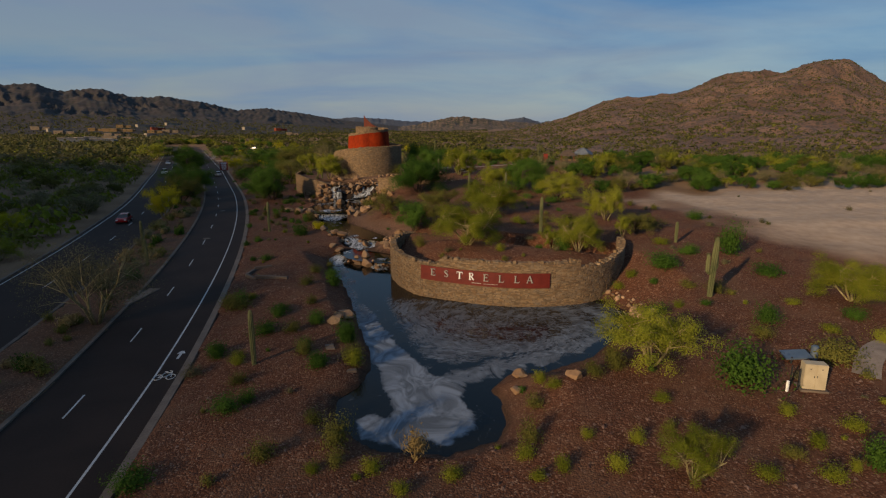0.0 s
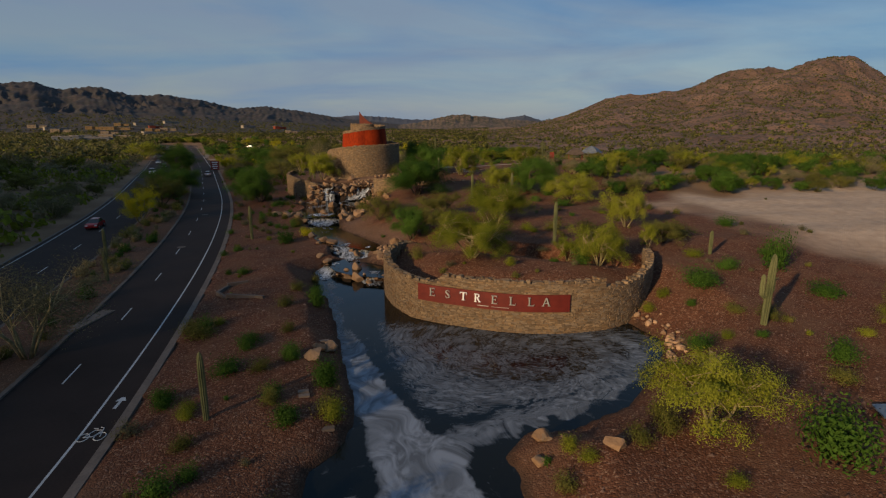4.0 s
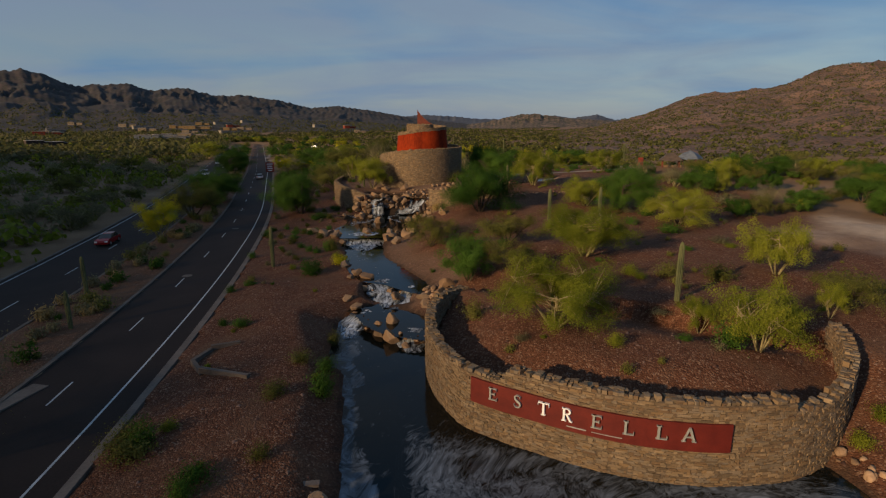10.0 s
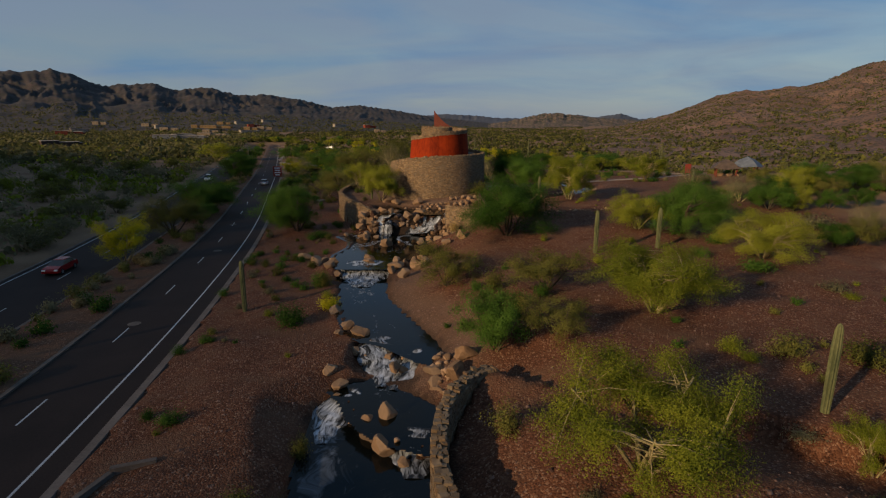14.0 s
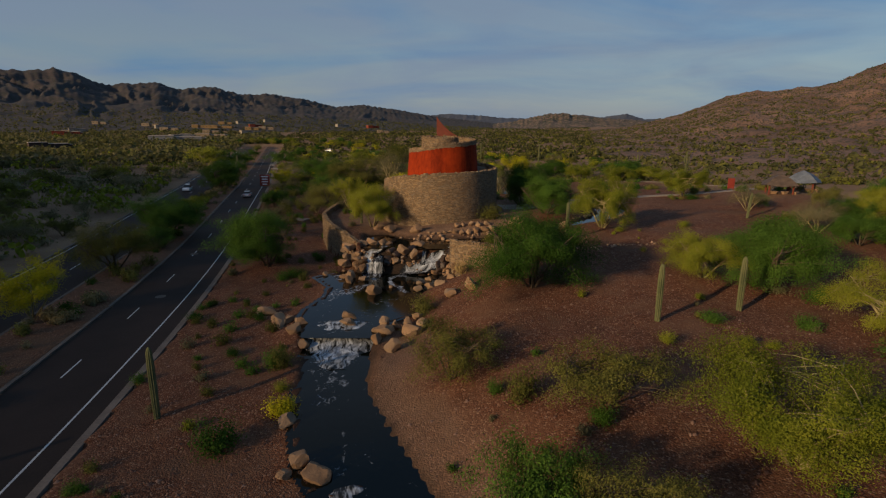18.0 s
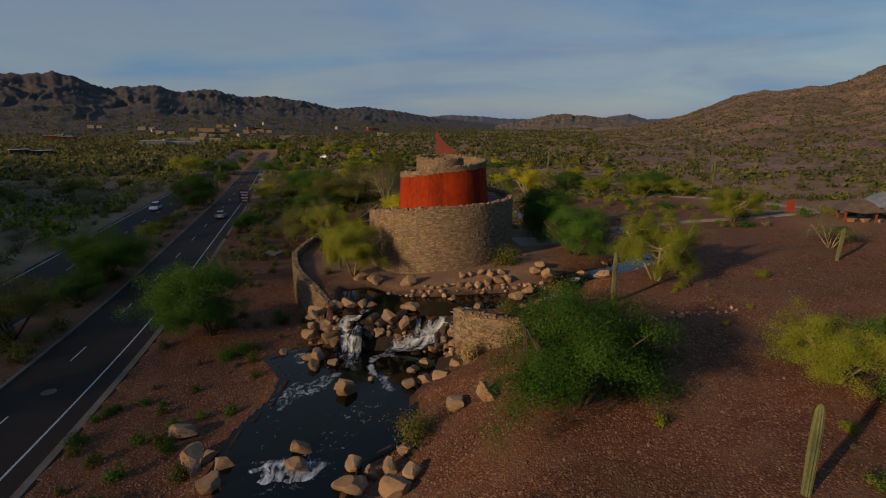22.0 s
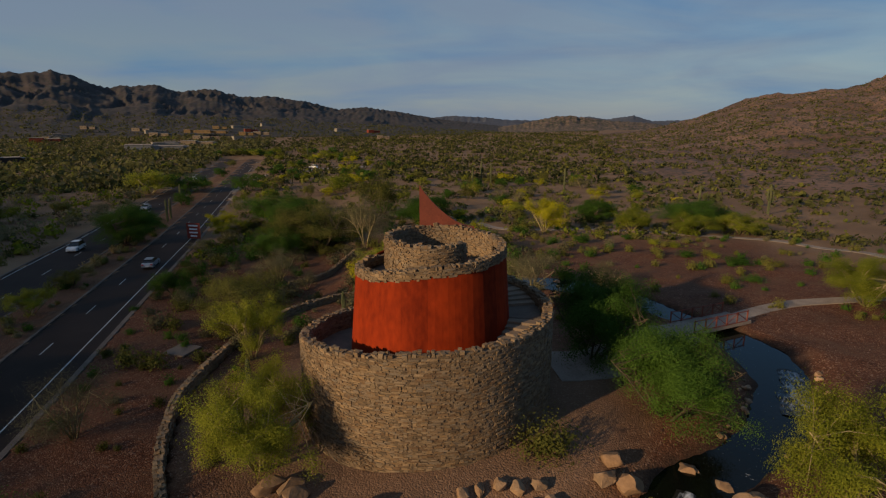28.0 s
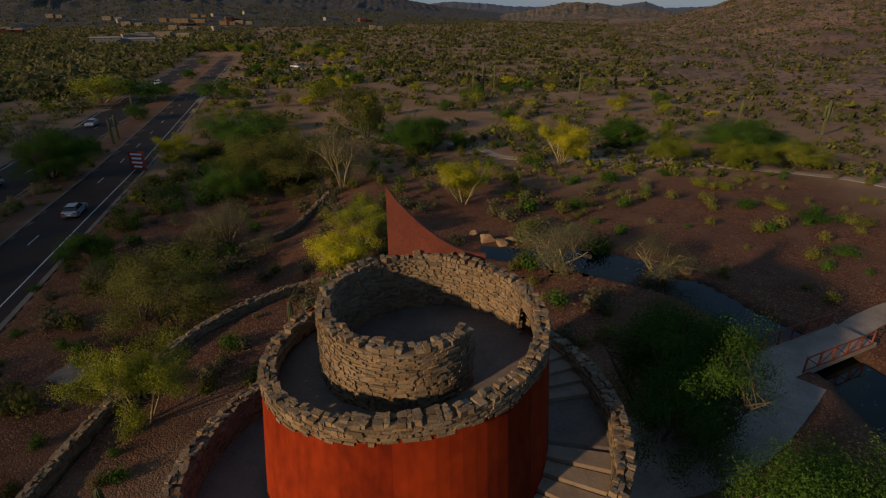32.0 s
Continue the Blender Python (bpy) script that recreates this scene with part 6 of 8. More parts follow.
M_SILVER = material("silver_paint", (0.30, 0.33, 0.36), (0.42, 0.45, 0.48), 1.5, 0.3, 0.0, metal=0.5)
M_CAR_WHITE = material("white_paint", (0.6, 0.6, 0.6), (0.72, 0.72, 0.72), 1.5, 0.3, 0.0)
M_CAR_RED = material("red_paint", (0.20, 0.008, 0.008), (0.28, 0.015, 0.015), 1.5, 0.25, 0.0)
M_CAR_BLACK = material("black_paint", (0.012, 0.012, 0.014), (0.025, 0.025, 0.028), 1.5, 0.2, 0.0)
put_car(float(road_x(196)) + 1.8, 196, radians(15), M_SILVER, "silver hatchback on the asphalt road")
put_car(float(road_x(108.7)) - 15.4, 108.7, radians(188), M_CAR_RED, "dark red sedan on the far carriageway")
put_car(float(road_x(207)) - 15.5, 207, radians(195), M_CAR_WHITE, "white car on the far carriageway", suv=True)
put_car(float(road_x(255)) - 15.5, 255, radians(195), M_SILVER, "silver sedan on the far carriageway")
put_car(float(road_x(232)) - 12.6, 232, radians(195), M_CAR_BLACK, "black car on the far carriageway", suv=True)
put_car(float(road_x(330)) - 15.5, 330, radians(195), M_CAR_WHITE, "white sedan far down the road")
put_car(-74, 389, radians(70), M_CAR_WHITE, "white pickup parked in the far car park", z=ground_z(-74, 389) + 0.08, suv=True)

# ---- houses at the foot of the hills ----
M_WALLS = [material("stucco_" + k, tuple(0.4 * v for v in c), tuple(0.54 * v for v in c), 0.3, 0.9, 0.05) for k, c in (("tan", (0.42, 0.32, 0.22)), ("ochre", (0.50, 0.32, 0.14)), ("grey", (0.36, 0.37, 0.38)), ("red", (0.34, 0.07, 0.035)), ("cream", (0.48, 0.42, 0.34)), ("brown", (0.09, 0.06, 0.05)))]
M_ROOF = material("flat_roof", (0.22, 0.18, 0.15), (0.32, 0.27, 0.22), 0.3, 0.9, 0.05)
M_PANE = material("window_pane", (0.02, 0.022, 0.025), (0.035, 0.04, 0.045), 1, 0.15, 0.0)


def put_house(x, y, wide, deep, tall, k, ang, base=None):
    t = thing("house", ("low tan", "ochre", "pale grey", "rust-red", "cream", "dark brown")[k] + " stucco desert house with flat roofs", "house", group="distant houses")
    z = (ground_z(x, y) if base is None else base) - 0.5
    c, s_ = math.cos(ang), math.sin(ang)
    for dx, dy, w, d, h in ((0, 0, 1.0, 1.0, 0.75), (-0.33, -0.2, 0.5, 0.9, 1.0), (0.4, 0.1, 0.4, 0.8, 0.6)):
        px, py = x + dx * wide * c - dy * deep * s_, y + dx * wide * s_ + dy * deep * c
        w_, d_, h_ = wide * w, deep * d, tall * h
        box_part("wall", t, M_WALLS[k], px, py, z + h_ / 2, w_, d_, h_, ang)
        box_part("roof", t, M_ROOF, px, py, z + h_ + 0.1, w_ + 0.6, d_ + 0.6, 0.25, ang)
        for q in range(max(2, int(w_ / 5))):
            u = (q + 0.5) / max(2, int(w_ / 5)) - 0.5
            fx, fy = px + u * w_ * c + (d_ / 2 + 0.03) * s_, py + u * w_ * s_ - (d_ / 2 + 0.03) * c
            box_part("window", t, M_PANE, fx, fy, z + h_ * 0.5, 1.1, 0.06, 0.9, ang)


def house_base(x, y):
    """Height of the foot of the western range, on which the houses stand."""
    d = math.hypot(x + 3.5, y - 70)
    u = max(0.0, (d - 760) / 1840) / 0.87
    return max(ground_z(x, y), 195 * u ** 1.7 - 1) + 1.0


for hx, hy, w, k in ((-262, 588, 38, 2), (-292, 660, 20, 4), (-300, 700, 20, 2), (-512, 1010, 22, 0), (-395, 1010, 36, 1), (-350, 1060, 18, 3), (-293, 870, 22, 4), (-273, 694, 26, 0), (-420, 1100, 20, 1), (-468, 733, 24, 3), (-480, 760, 16, 0), (-261, 416, 18, 5),
                     (-470, 975, 26, 4), (-440, 930, 22, 0), (-390, 1120, 26, 4), (-360, 1180, 22, 4), (-430, 1010, 18, 1), (-330, 985, 18, 1), (-310, 1000, 20, 0), (-200, 1100, 20, 4), (-140, 1080, 18, 3), (-540, 860, 18, 4), (-600, 1010, 18, 0), (-345, 860, 18, 0), (-100, 900, 14, 0)):
    put_house(hx, hy, w * 1.1, w * 0.55, 5.2 if k != 5 else 4.2, k, 0.25 + 0.1 * k, house_base(hx, hy))


# ---- running water ----
def rapid(points, widths, label, seed=1, name="rapid", cover=0.36, arch=0.25):
    """A broken sheet of white water running down over rocks; the foam streams along it."""
    s = Soup()
    pts = [Vector(p) for p in points]
    total = sum((b - a).length for a, b in zip(pts, pts[1:]))
    n, m = max(16, int(total / 0.16)), max(5, int(max(widths) / 0.22))
    flow, foam, run, last = [], [], 0.0, None
    for i in range(n):
        u = i / (n - 1) * (len(pts) - 1)
        k = min(int(u), len(pts) - 2)
        p = pts[k].lerp(pts[k + 1], u - k)
        w = widths[k] + (widths[k + 1] - widths[k]) * (u - k)
        d = (pts[k + 1] - pts[k])
        run += (p - last).length if last else 0
        last = p
        side = Vector((d.y, -d.x, 0)).normalized() if abs(d.x) + abs(d.y) > 0.01 else Vector((1, 0, 0))
        steep = -d.z / d.length
        for j in range(m):
            v = j / (m - 1) - 0.5
            q = p + side * w * v * (1 + 0.3 * noise.noise(Vector((run * 0.8, seed, v))))
            q.z += 0.09 * noise.noise(Vector((q.x * 1.9, q.y * 1.9, seed))) - arch * (2 * abs(v)) ** 3 + 0.04
            if name == "waterfall":
                q.z = max(q.z, ground_z(q.x, q.y) + 0.14)
            s.v.append(tuple(q))
            flow.append((v * w * 2.6 + seed * 7, run * 0.85, seed))
            foam.append(cover + 0.35 * steep - 0.35 * (2 * abs(v)) ** 3 - 0.35 * (i < 2) - 0.3 * max(0, i / n - 0.85) / 0.15)
    for i in range(n - 1):
        for j in range(m - 1):
            a = i * m + j
            s.f.append((a, a + 1, a + m + 1, a + m))
    me = s.mesh(name, M_RAPID, True)
    at = me.attributes.new("foam", "FLOAT", "POINT")
    at.data.foreach_set("value", np.array(foam, np.float32))
    at = me.attributes.new("flow", "FLOAT_VECTOR", "POINT")
    at.data.foreach_set("vector", np.array(flow, np.float32).ravel())
    tagged(new(name, me), label, "water", kind="structure")


rapid([(-9.7, 80.2, 0.63), (-10.3, 79.2, 0.55), (-10.8, 78.0, 0.15), (-11.1, 76.8, -0.04), (-11.0, 74.8, -0.08)], [1.4, 2.4, 3.0, 2.6, 1.2], "white water fanning down a rocky chute", 1, cover=0.46)
rapid([(-5.2, 75.4, 0.63), (-5.4, 74.4, 0.55), (-5.4, 73.4, 0.0), (-5.4, 71.6, -0.08)], [2.2, 2.9, 3.0, 1.8], "white water spilling over a stony ledge", 2)
rapid([(-8.9, 87.2, 1.53), (-8.5, 85.8, 1.45), (-8.0, 83.8, 0.95), (-7.9, 82.2, 0.68), (-8.0, 80.4, 0.62)], [2.0, 3.6, 3.6, 2.8, 1.4], "white water tumbling between boulders", 3, cover=0.42)
rapid([(-5.6, 84.8, 1.53), (-5.8, 83.8, 1.45), (-6.2, 82.6, 0.9), (-6.7, 81.4, 0.68), (-7.2, 80.0, 0.62)], [1.0, 1.8, 2.2, 2.0, 1.2], "white water tumbling between boulders", 4, cover=0.42)
rapid([(-12.9, 108.6, 2.34), (-12.8, 106.7, 2.28), (-12.6, 104.6, 1.7), (-12.5, 103.4, 1.54), (-12.4, 100.6, 1.52)], [5.4, 6.2, 6.2, 5.4, 3.4], "white water pouring over a low weir of stones", 5, cover=0.46)
FALL = "thin white waterfall over dark wet rock"
rapid([(-11.2, 127.0, 5.03), (-11.5, 126.2, 4.98), (-12.5, 125.8, 4.4), (-12.9, 125.2, 3.5), (-13.0, 124.7, 2.5), (-13.2, 123.6, 2.36)], [0.9, 1.0, 1.1, 1.2, 1.3, 1.4], FALL, 6, "waterfall", 0.34, 0.1)
rapid([(-11.6, 125.2, 4.3), (-11.7, 124.1, 4.15), (-11.75, 123.55, 3.9), (-11.75, 123.3, 2.5), (-11.8, 122.2, 2.36)], [0.5, 1.0, 1.15, 1.2, 1.3], FALL, 11, "waterfall", 0.22, 0.1)
rapid([(-2.9, 127.2, 5.03), (-3.4, 126.3, 4.95), (-4.3, 125.3, 3.9), (-5.4, 124.6, 3.0), (-7.0, 124.1, 2.6), (-9.2, 123.8, 2.42)], [1.0, 1.4, 1.6, 1.7, 1.4, 0.9], "slanting white waterfall over dark rocks", 7, "waterfall", 0.40, 0.1)
rapid([(-6.3, 126.2, 4.9), (-6.4, 125.4, 4.7), (-6.5, 124.9, 3.0), (-6.6, 124.5, 2.6)], [0.4, 0.45, 0.5, 0.6], FALL, 12, "waterfall", 0.12, 0.05)
rapid([(24.0, 149.6, 5.73), (23.2, 147.6, 5.74), (21.8, 145.0, 5.74), (20.2, 142.4, 5.73)], [1.4, 2.0, 2.2, 1.6], "white water rippling down the feeder stream", 21, cover=0.26, arch=0.05)
rapid([(9.6, 134.9, 5.73), (8.2, 132.9, 5.6), (6.8, 130.9, 5.1), (5.0, 129.6, 5.03)], [1.6, 2.2, 2.0, 1.4], "white water running between boulders into the pool", 8)

# ---- saguaros ----
put_saguaro(-16.4, 44.0, 4.3)
put_saguaro(23.6, 48.0, 5.6, ((170, 0.40, 0.085, 0.72), (15, 0.46, 0.075, 0.70)), 0.27, 0.03)
put_saguaro(-22.3, 94.2, 4.9, r=0.23)
put_saguaro(15.2, 70.7, 4.7, r=0.23)
put_saguaro(12.6, 102.6, 4.6, r=0.24)
put_saguaro(20.4, 105.4, 4.6, r=0.25)
put_saguaro(10.4, 125.2, 4.4)
put_saguaro(-37.6, 83.5, 4.4)
put_saguaro(-34.6, 76.0, 3.4)
put_saguaro(30.3, 64.2, 2.6)
put_saguaro(38.6, 138.1, 3.6, lean=0.08)
put_saguaro(-16.0, 139.5, 3.2)
put_saguaro(-17.2, 144.2, 3.4)
put_saguaro(-13.5, 159.6, 3.4)
put_saguaro(74.3, 240.0, 7.0, ((20, 0.4, 0.14, 0.8), (200, 0.5, 0.12, 0.85)), 0.3)
put_saguaro(33.8, 284.0, 8.5, r=0.3)
put_saguaro(8.3, 308.9, 9.0, ((90, 0.4, 0.1, 0.8), (250, 0.45, 0.1, 0.75)), 0.35)
put_saguaro(12.0, 311.0, 8.0, r=0.3)
put_saguaro(5.0, 306.0, 7.0, r=0.3)
put_saguaro(62.0, 250.0, 6.0, r=0.28)
put_saguaro(-80.5, 262.0, 6.0, r=0.28)
put_saguaro(-71.0, 236.0, 5.5, r=0.28)
put_saguaro(-72.5, 240.5, 5.0, r=0.28)
put_saguaro(-98.0, 470.0, 9.0, r=0.4)
put_saguaro(-20.0, 216.0, 3.6)

# ---- trees, shrubs and boulders by the stream, the road and the tower ----
put_tree("palo", 11.1, 36.5, 4.7, 6.3)
put_tree("palo", 6.9, 25.5, 2.5, 2.9)
put_tree("palo", 35.7, 44.8, 4.4, 6.7)
put_tree("grey", -32.2, 56.0, 7.6, 9.0)
put_tree("yellow", -62.9, 100.2, 3.8, 5.5)
put_tree("palo", 4.6, 66.6, 5.3, 7.3)
put_tree("mesquite", -0.1, 81.4, 4.6, 4.9)
put_tree("olive", 3.9, 81.1, 3.2, 4.3)
put_tree("olive", 5.0, 90.0, 4.0, 5.8)
put_tree("palo", 12.4, 85.3, 5.8, 8.5)
put_tree("mesquite", 4.0, 110.2, 7.0, 9.8)
put_tree("palo", 20.4, 112.2, 4.7, 6.9)
put_tree("mesquite", 25.4, 111.2, 6.5, 9.1)
put_tree("palo", 29.5, 100.7, 5.2, 8.2)
put_tree("olive", -3.4, 96.3, 4.4, 5.2)
put_tree("palo", 27.4, 77.2, 5.1, 5.6)
put_tree("palo", 17.1, 63.0, 4.6, 5.4)
put_tree("olive", 27.5, 68.8, 3.1, 4.7)
put_tree("palo", 15.6, 67.7, 2.7, 2.5)
put_tree("palo", 24.6, 66.9, 2.6, 2.0)
put_tree("mesquite", 8.4, 150.2, 7.2, 8.4)
put_tree("mesquite", 10.8, 140.6, 5.6, 8.4)
put_tree("palo", 16.3, 131.3, 7.0, 7.0)
put_tree("palo", 40.7, 164.0, 5.6, 7.8)
put_tree("palo", 43.6, 211.6, 4.8, 8.2)
put_tree("palo", 32.9, 214.6, 4.5, 7.6)
put_tree("mesquite", -26.4, 128.9, 7.5, 8.8)
put_tree("palo", -14.0, 136.8, 6.4, 6.8)
put_tree("olive", -10.7, 140.9, 4.4, 4.1)
put_tree("grey", -31.2, 145.3, 5.1, 5.5)
put_tree("yellow", -11.6, 169.6, 5.0, 5.6)
put_tree("palo", -11.3, 178.4, 4.5, 6.3)
put_tree("yellow", -0.9, 191.6, 5.6, 6.6)
put_tree("yellow", 15.4, 213.4, 6.8, 7.6)
put_tree("mesquite", 28.0, 228.0, 5.0, 8.8)
put_tree("palo", 53.4, 212.8, 4.2, 8.4)
put_tree("mesquite", 51.0, 226.7, 5.1, 12.8)
put_tree("grey", 6.8, 171.3, 4.8, 7.1)
put_tree("grey", 15.7, 171.2, 3.8, 6.0)
put_tree("mesquite", -6.5, 222.8, 6.4, 11.9)
put_tree("olive", -18.9, 233.8, 9.7, 8.6)
put_tree("grey", -18.0, 202.2, 9.4, 8.0)
put_tree("mesquite", -33.9, 204.8, 5.4, 9.6)
put_tree("mesquite", -27.9, 213.9, 5.6, 12.0)
put_tree("olive", -26.2, 167.5, 6.6, 10.1)
put_tree("grey", -28.1, 184.4, 5.7, 5.7)
put_tree("palo", -19.7, 151.7, 5.2, 4.9)
put_tree("mesquite", -67.0, 212.0, 8.0, 10.4)
put_tree("mesquite", -92.6, 291.4, 7.2, 12.1)
put_tree("mesquite", -73.8, 294.3, 6.6, 9.6)
put_tree("palo", -103.2, 287.3, 7.6, 16.8)
put_tree("olive", -43.8, 248.3, 5.2, 8.4)
put_tree("palo", -42.2, 294.2, 7.0, 14.0)
put_tree("yellow", -44.0, 112.4, 5.9, 6.0)
put_tree("olive", -45.8, 128.8, 6.1, 8.7)
put_tree("mesquite", -49.7, 149.2, 7.0, 10.7)
put_tree("mesquite", -41.4, 228.3, 8.2, 14.3)
put_tree("olive", -27.7, 207.9, 9.2, 14.7)
put_bush("olive", -20.4, 57.8, 2.99, 1.21)
put_bush("green", -16.6, 50.2, 2.61, 1.06)
put_bush("green", -15.8, 55.0, 2.20, 0.78)
put_bush("green", -19.8, 47.3, 1.69, 1.10)
put_bush("lime", -17.9, 45.3, 1.37, 0.80)
put_bush("grey", -20.7, 43.8, 1.83, 0.84)
put_bush("olive", -17.0, 41.4, 1.48, 0.79)
put_bush("green", -17.1, 37.6, 2.26, 1.10)
put_bush("green", -15.9, 38.5, 1.27, 1.01)
put_bush("olive", -14.0, 31.6, 1.62, 1.01)
put_bush("green", -20.2, 31.2, 2.36, 1.12)
put_bush("green", -12.3, 51.5, 1.49, 1.23)
put_bush("green", -9.7, 47.6, 1.94, 1.70)
put_bush("olive", -13.0, 45.2, 1.47, 1.12)
put_bush("green", -11.7, 42.7, 1.72, 1.06)
put_bush("lime", -9.1, 43.1, 1.59, 1.41)
put_bush("olive", -10.0, 32.3, 2.13, 1.63)
put_bush("olive", -11.5, 34.9, 1.33, 0.80)
put_bush("olive", -10.0, 30.5, 1.22, 0.82)
put_bush("lime", -11.2, 30.0, 0.91, 0.59)
put_bush("lime", -8.2, 29.7, 1.20, 0.86)
put_bush("straw", -5.8, 30.9, 1.74, 1.83)
put_bush("lime", -4.3, 28.6, 1.24, 0.71)
put_bush("lime", -6.9, 27.8, 1.13, 0.58)
put_bush("lime", -0.3, 29.1, 1.17, 0.77)
put_bush("olive", 0.5, 30.5, 1.47, 1.28)
put_bush("olive", 2.1, 34.4, 1.47, 0.83)
put_bush("lime", 3.2, 37.0, 1.21, 0.79)
put_bush("lime", 3.7, 35.6, 1.24, 0.62)
put_bush("lime", 1.1, 27.5, 0.89, 0.92)
put_bush("lime", -0.2, 27.3, 0.88, 0.57)
put_bush("lime", 3.7, 26.9, 1.16, 0.84)
put_bush("lime", 5.8, 28.7, 0.96, 0.85)
put_bush("lime", 3.4, 29.7, 0.85, 0.57)
put_bush("lime", 9.3, 32.3, 1.15, 0.62)
put_bush("olive", 6.7, 35.9, 1.55, 0.96)
put_bush("olive", 8.4, 36.4, 1.44, 1.27)
put_bush("lime", 10.6, 25.2, 1.40, 0.56)
put_bush("lime", 13.7, 24.6, 1.40, 0.80)
put_bush("lime", 15.4, 25.0, 0.75, 0.65)
put_bush("lime", 15.2, 27.1, 1.13, 0.80)
put_bush("lime", 18.4, 28.0, 1.49, 0.75)
put_bush("lime", 15.9, 30.0, 1.25, 0.67)
put_bush("olive", 13.2, 26.4, 1.21, 0.74)
put_bush("green", 24.6, 41.9, 2.20, 1.61)
put_bush("olive", 22.1, 39.6, 2.07, 0.95)
put_bush("green", 33.3, 52.7, 3.01, 1.34)
put_bush("green", 24.3, 57.4, 3.76, 1.50)
put_bush("green", 29.3, 60.0, 2.20, 1.10)
put_bush("lime", 29.7, 45.0, 1.40, 0.55)
put_bush("lime", 28.0, 39.4, 1.68, 0.61)
put_bush("green", 32.3, 41.2, 1.96, 1.21)
put_bush("lime", 30.5, 37.1, 1.77, 1.09)
put_bush("green", 33.9, 58.9, 2.70, 3.92)
put_bush("olive", 25.1, 49.1, 2.23, 1.02)
put_bush("green", 16.7, 24.9, 1.53, 1.87)
put_bush("green", 15.8, 33.3, 4.28, 2.68)
put_bush("olive", 24.5, 35.0, 3.55, 1.65)
put_bush("olive", -21.1, 59.1, 2.16, 1.14)
put_bush("green", -20.0, 58.6, 1.57, 1.57)
put_bush("lime", -19.2, 59.9, 1.16, 0.63)
put_bush("green", -15.8, 53.7, 1.41, 1.00)
put_bush("green", -12.2, 51.4, 1.49, 1.15)
put_bush("olive", -14.2, 49.8, 1.73, 0.99)
put_bush("olive", -13.0, 56.4, 1.29, 0.89)
put_bush("green", -11.1, 63.9, 1.83, 1.94)
put_bush("olive", -13.9, 63.1, 2.05, 0.87)
put_bush("green", -9.6, 47.1, 1.57, 1.57)
put_bush("olive", -9.2, 43.6, 1.68, 1.32)
put_bush("green", -11.7, 43.0, 1.66, 1.08)
put_bush("green", -12.9, 45.9, 1.54, 1.08)
put_bush("lime", -17.7, 44.4, 1.05, 0.74)
put_bush("green", -19.6, 46.4, 1.52, 1.00)
put_bush("green", 24.2, 56.5, 2.83, 1.33)
put_bush("green", 29.0, 59.8, 2.19, 0.71)
put_bush("lime", 21.0, 57.6, 1.41, 0.90)
put_bush("lime", 19.0, 56.4, 1.37, 0.88)
put_bush("olive", 23.4, 50.9, 1.77, 0.84)
put_bush("lime", 20.2, 47.4, 1.10, 0.71)
put_bush("green", 18.1, 47.5, 2.17, 1.39)
put_bush("green", 21.9, 54.6, 1.23, 0.63)
put_bush("lime", 28.0, 63.8, 2.14, 0.88)
put_bush("green", 36.5, 63.3, 1.86, 1.05)
put_bush("green", 21.7, 45.9, 1.06, 0.56)
put_bush("olive", 9.1, 38.3, 1.53, 1.26)
put_bush("green", 41.0, 76.0, 2.71, 1.49)
put_bush("olive", 30.7, 72.8, 5.56, 1.67)
put_bush("green", -17.1, 90.8, 2.83, 1.99)
put_bush("yellow", -14.3, 94.5, 1.92, 0.96)
put_bush("green", -16.8, 101.1, 2.02, 1.53)
put_bush("green", -20.0, 75.3, 1.77, 0.89)
put_bush("green", -21.8, 76.1, 1.06, 0.63)
put_bush("green", -11.5, 67.6, 1.69, 1.14)
put_bush("olive", -13.4, 67.8, 1.81, 0.92)
put_bush("olive", -12.0, 73.8, 1.36, 1.36)
put_bush("green", -24.3, 85.4, 1.14, 0.73)
put_bush("green", -23.2, 87.4, 1.09, 0.63)
put_bush("green", -21.1, 110.3, 1.24, 0.78)
put_bush("olive", 17.6, 77.2, 2.82, 1.32)
put_bush("olive", 21.5, 76.3, 3.12, 1.43)
put_bush("lime", 14.2, 77.7, 1.71, 0.98)
put_bush("lime", 14.7, 76.5, 1.28, 0.64)
put_bush("grey", 13.4, 69.4, 1.88, 0.56)
put_bush("lime", 7.8, 63.5, 1.18, 1.03)
put_bush("green", 12.8, 64.3, 1.07, 0.49)
put_bush("grey", 2.1, 65.1, 1.15, 0.66)
put_bush("olive", -0.5, 71.2, 2.05, 1.41)
put_bush("green", 15.5, 63.6, 2.57, 1.77)
put_bush("grey", 29.1, 89.7, 2.76, 0.83)
put_bush("lime", 29.3, 87.7, 1.68, 0.52)
put_bush("grey", 43.8, 113.8, 5.97, 1.79)
put_bush("green", 26.4, 96.0, 3.32, 1.23)
put_bush("lime", 3.5, 65.0, 0.53, 0.26)
put_bush("green", 16.9, 102.5, 2.24, 0.91)
put_bush("green", 27.8, 107.0, 2.67, 1.63)
put_bush("green", 23.3, 101.3, 2.02, 1.09)
put_bush("lime", 11.7, 98.5, 1.32, 0.94)
put_bush("lime", 14.6, 95.3, 1.07, 0.54)
put_bush("lime", 17.2, 98.2, 1.52, 0.87)
put_bush("lime", 19.0, 98.2, 1.18, 0.59)
put_bush("grey", 25.6, 109.0, 1.99, 0.85)
put_bush("olive", -5.7, 110.7, 3.01, 1.55)
put_bush("green", -0.8, 93.1, 1.12, 0.99)
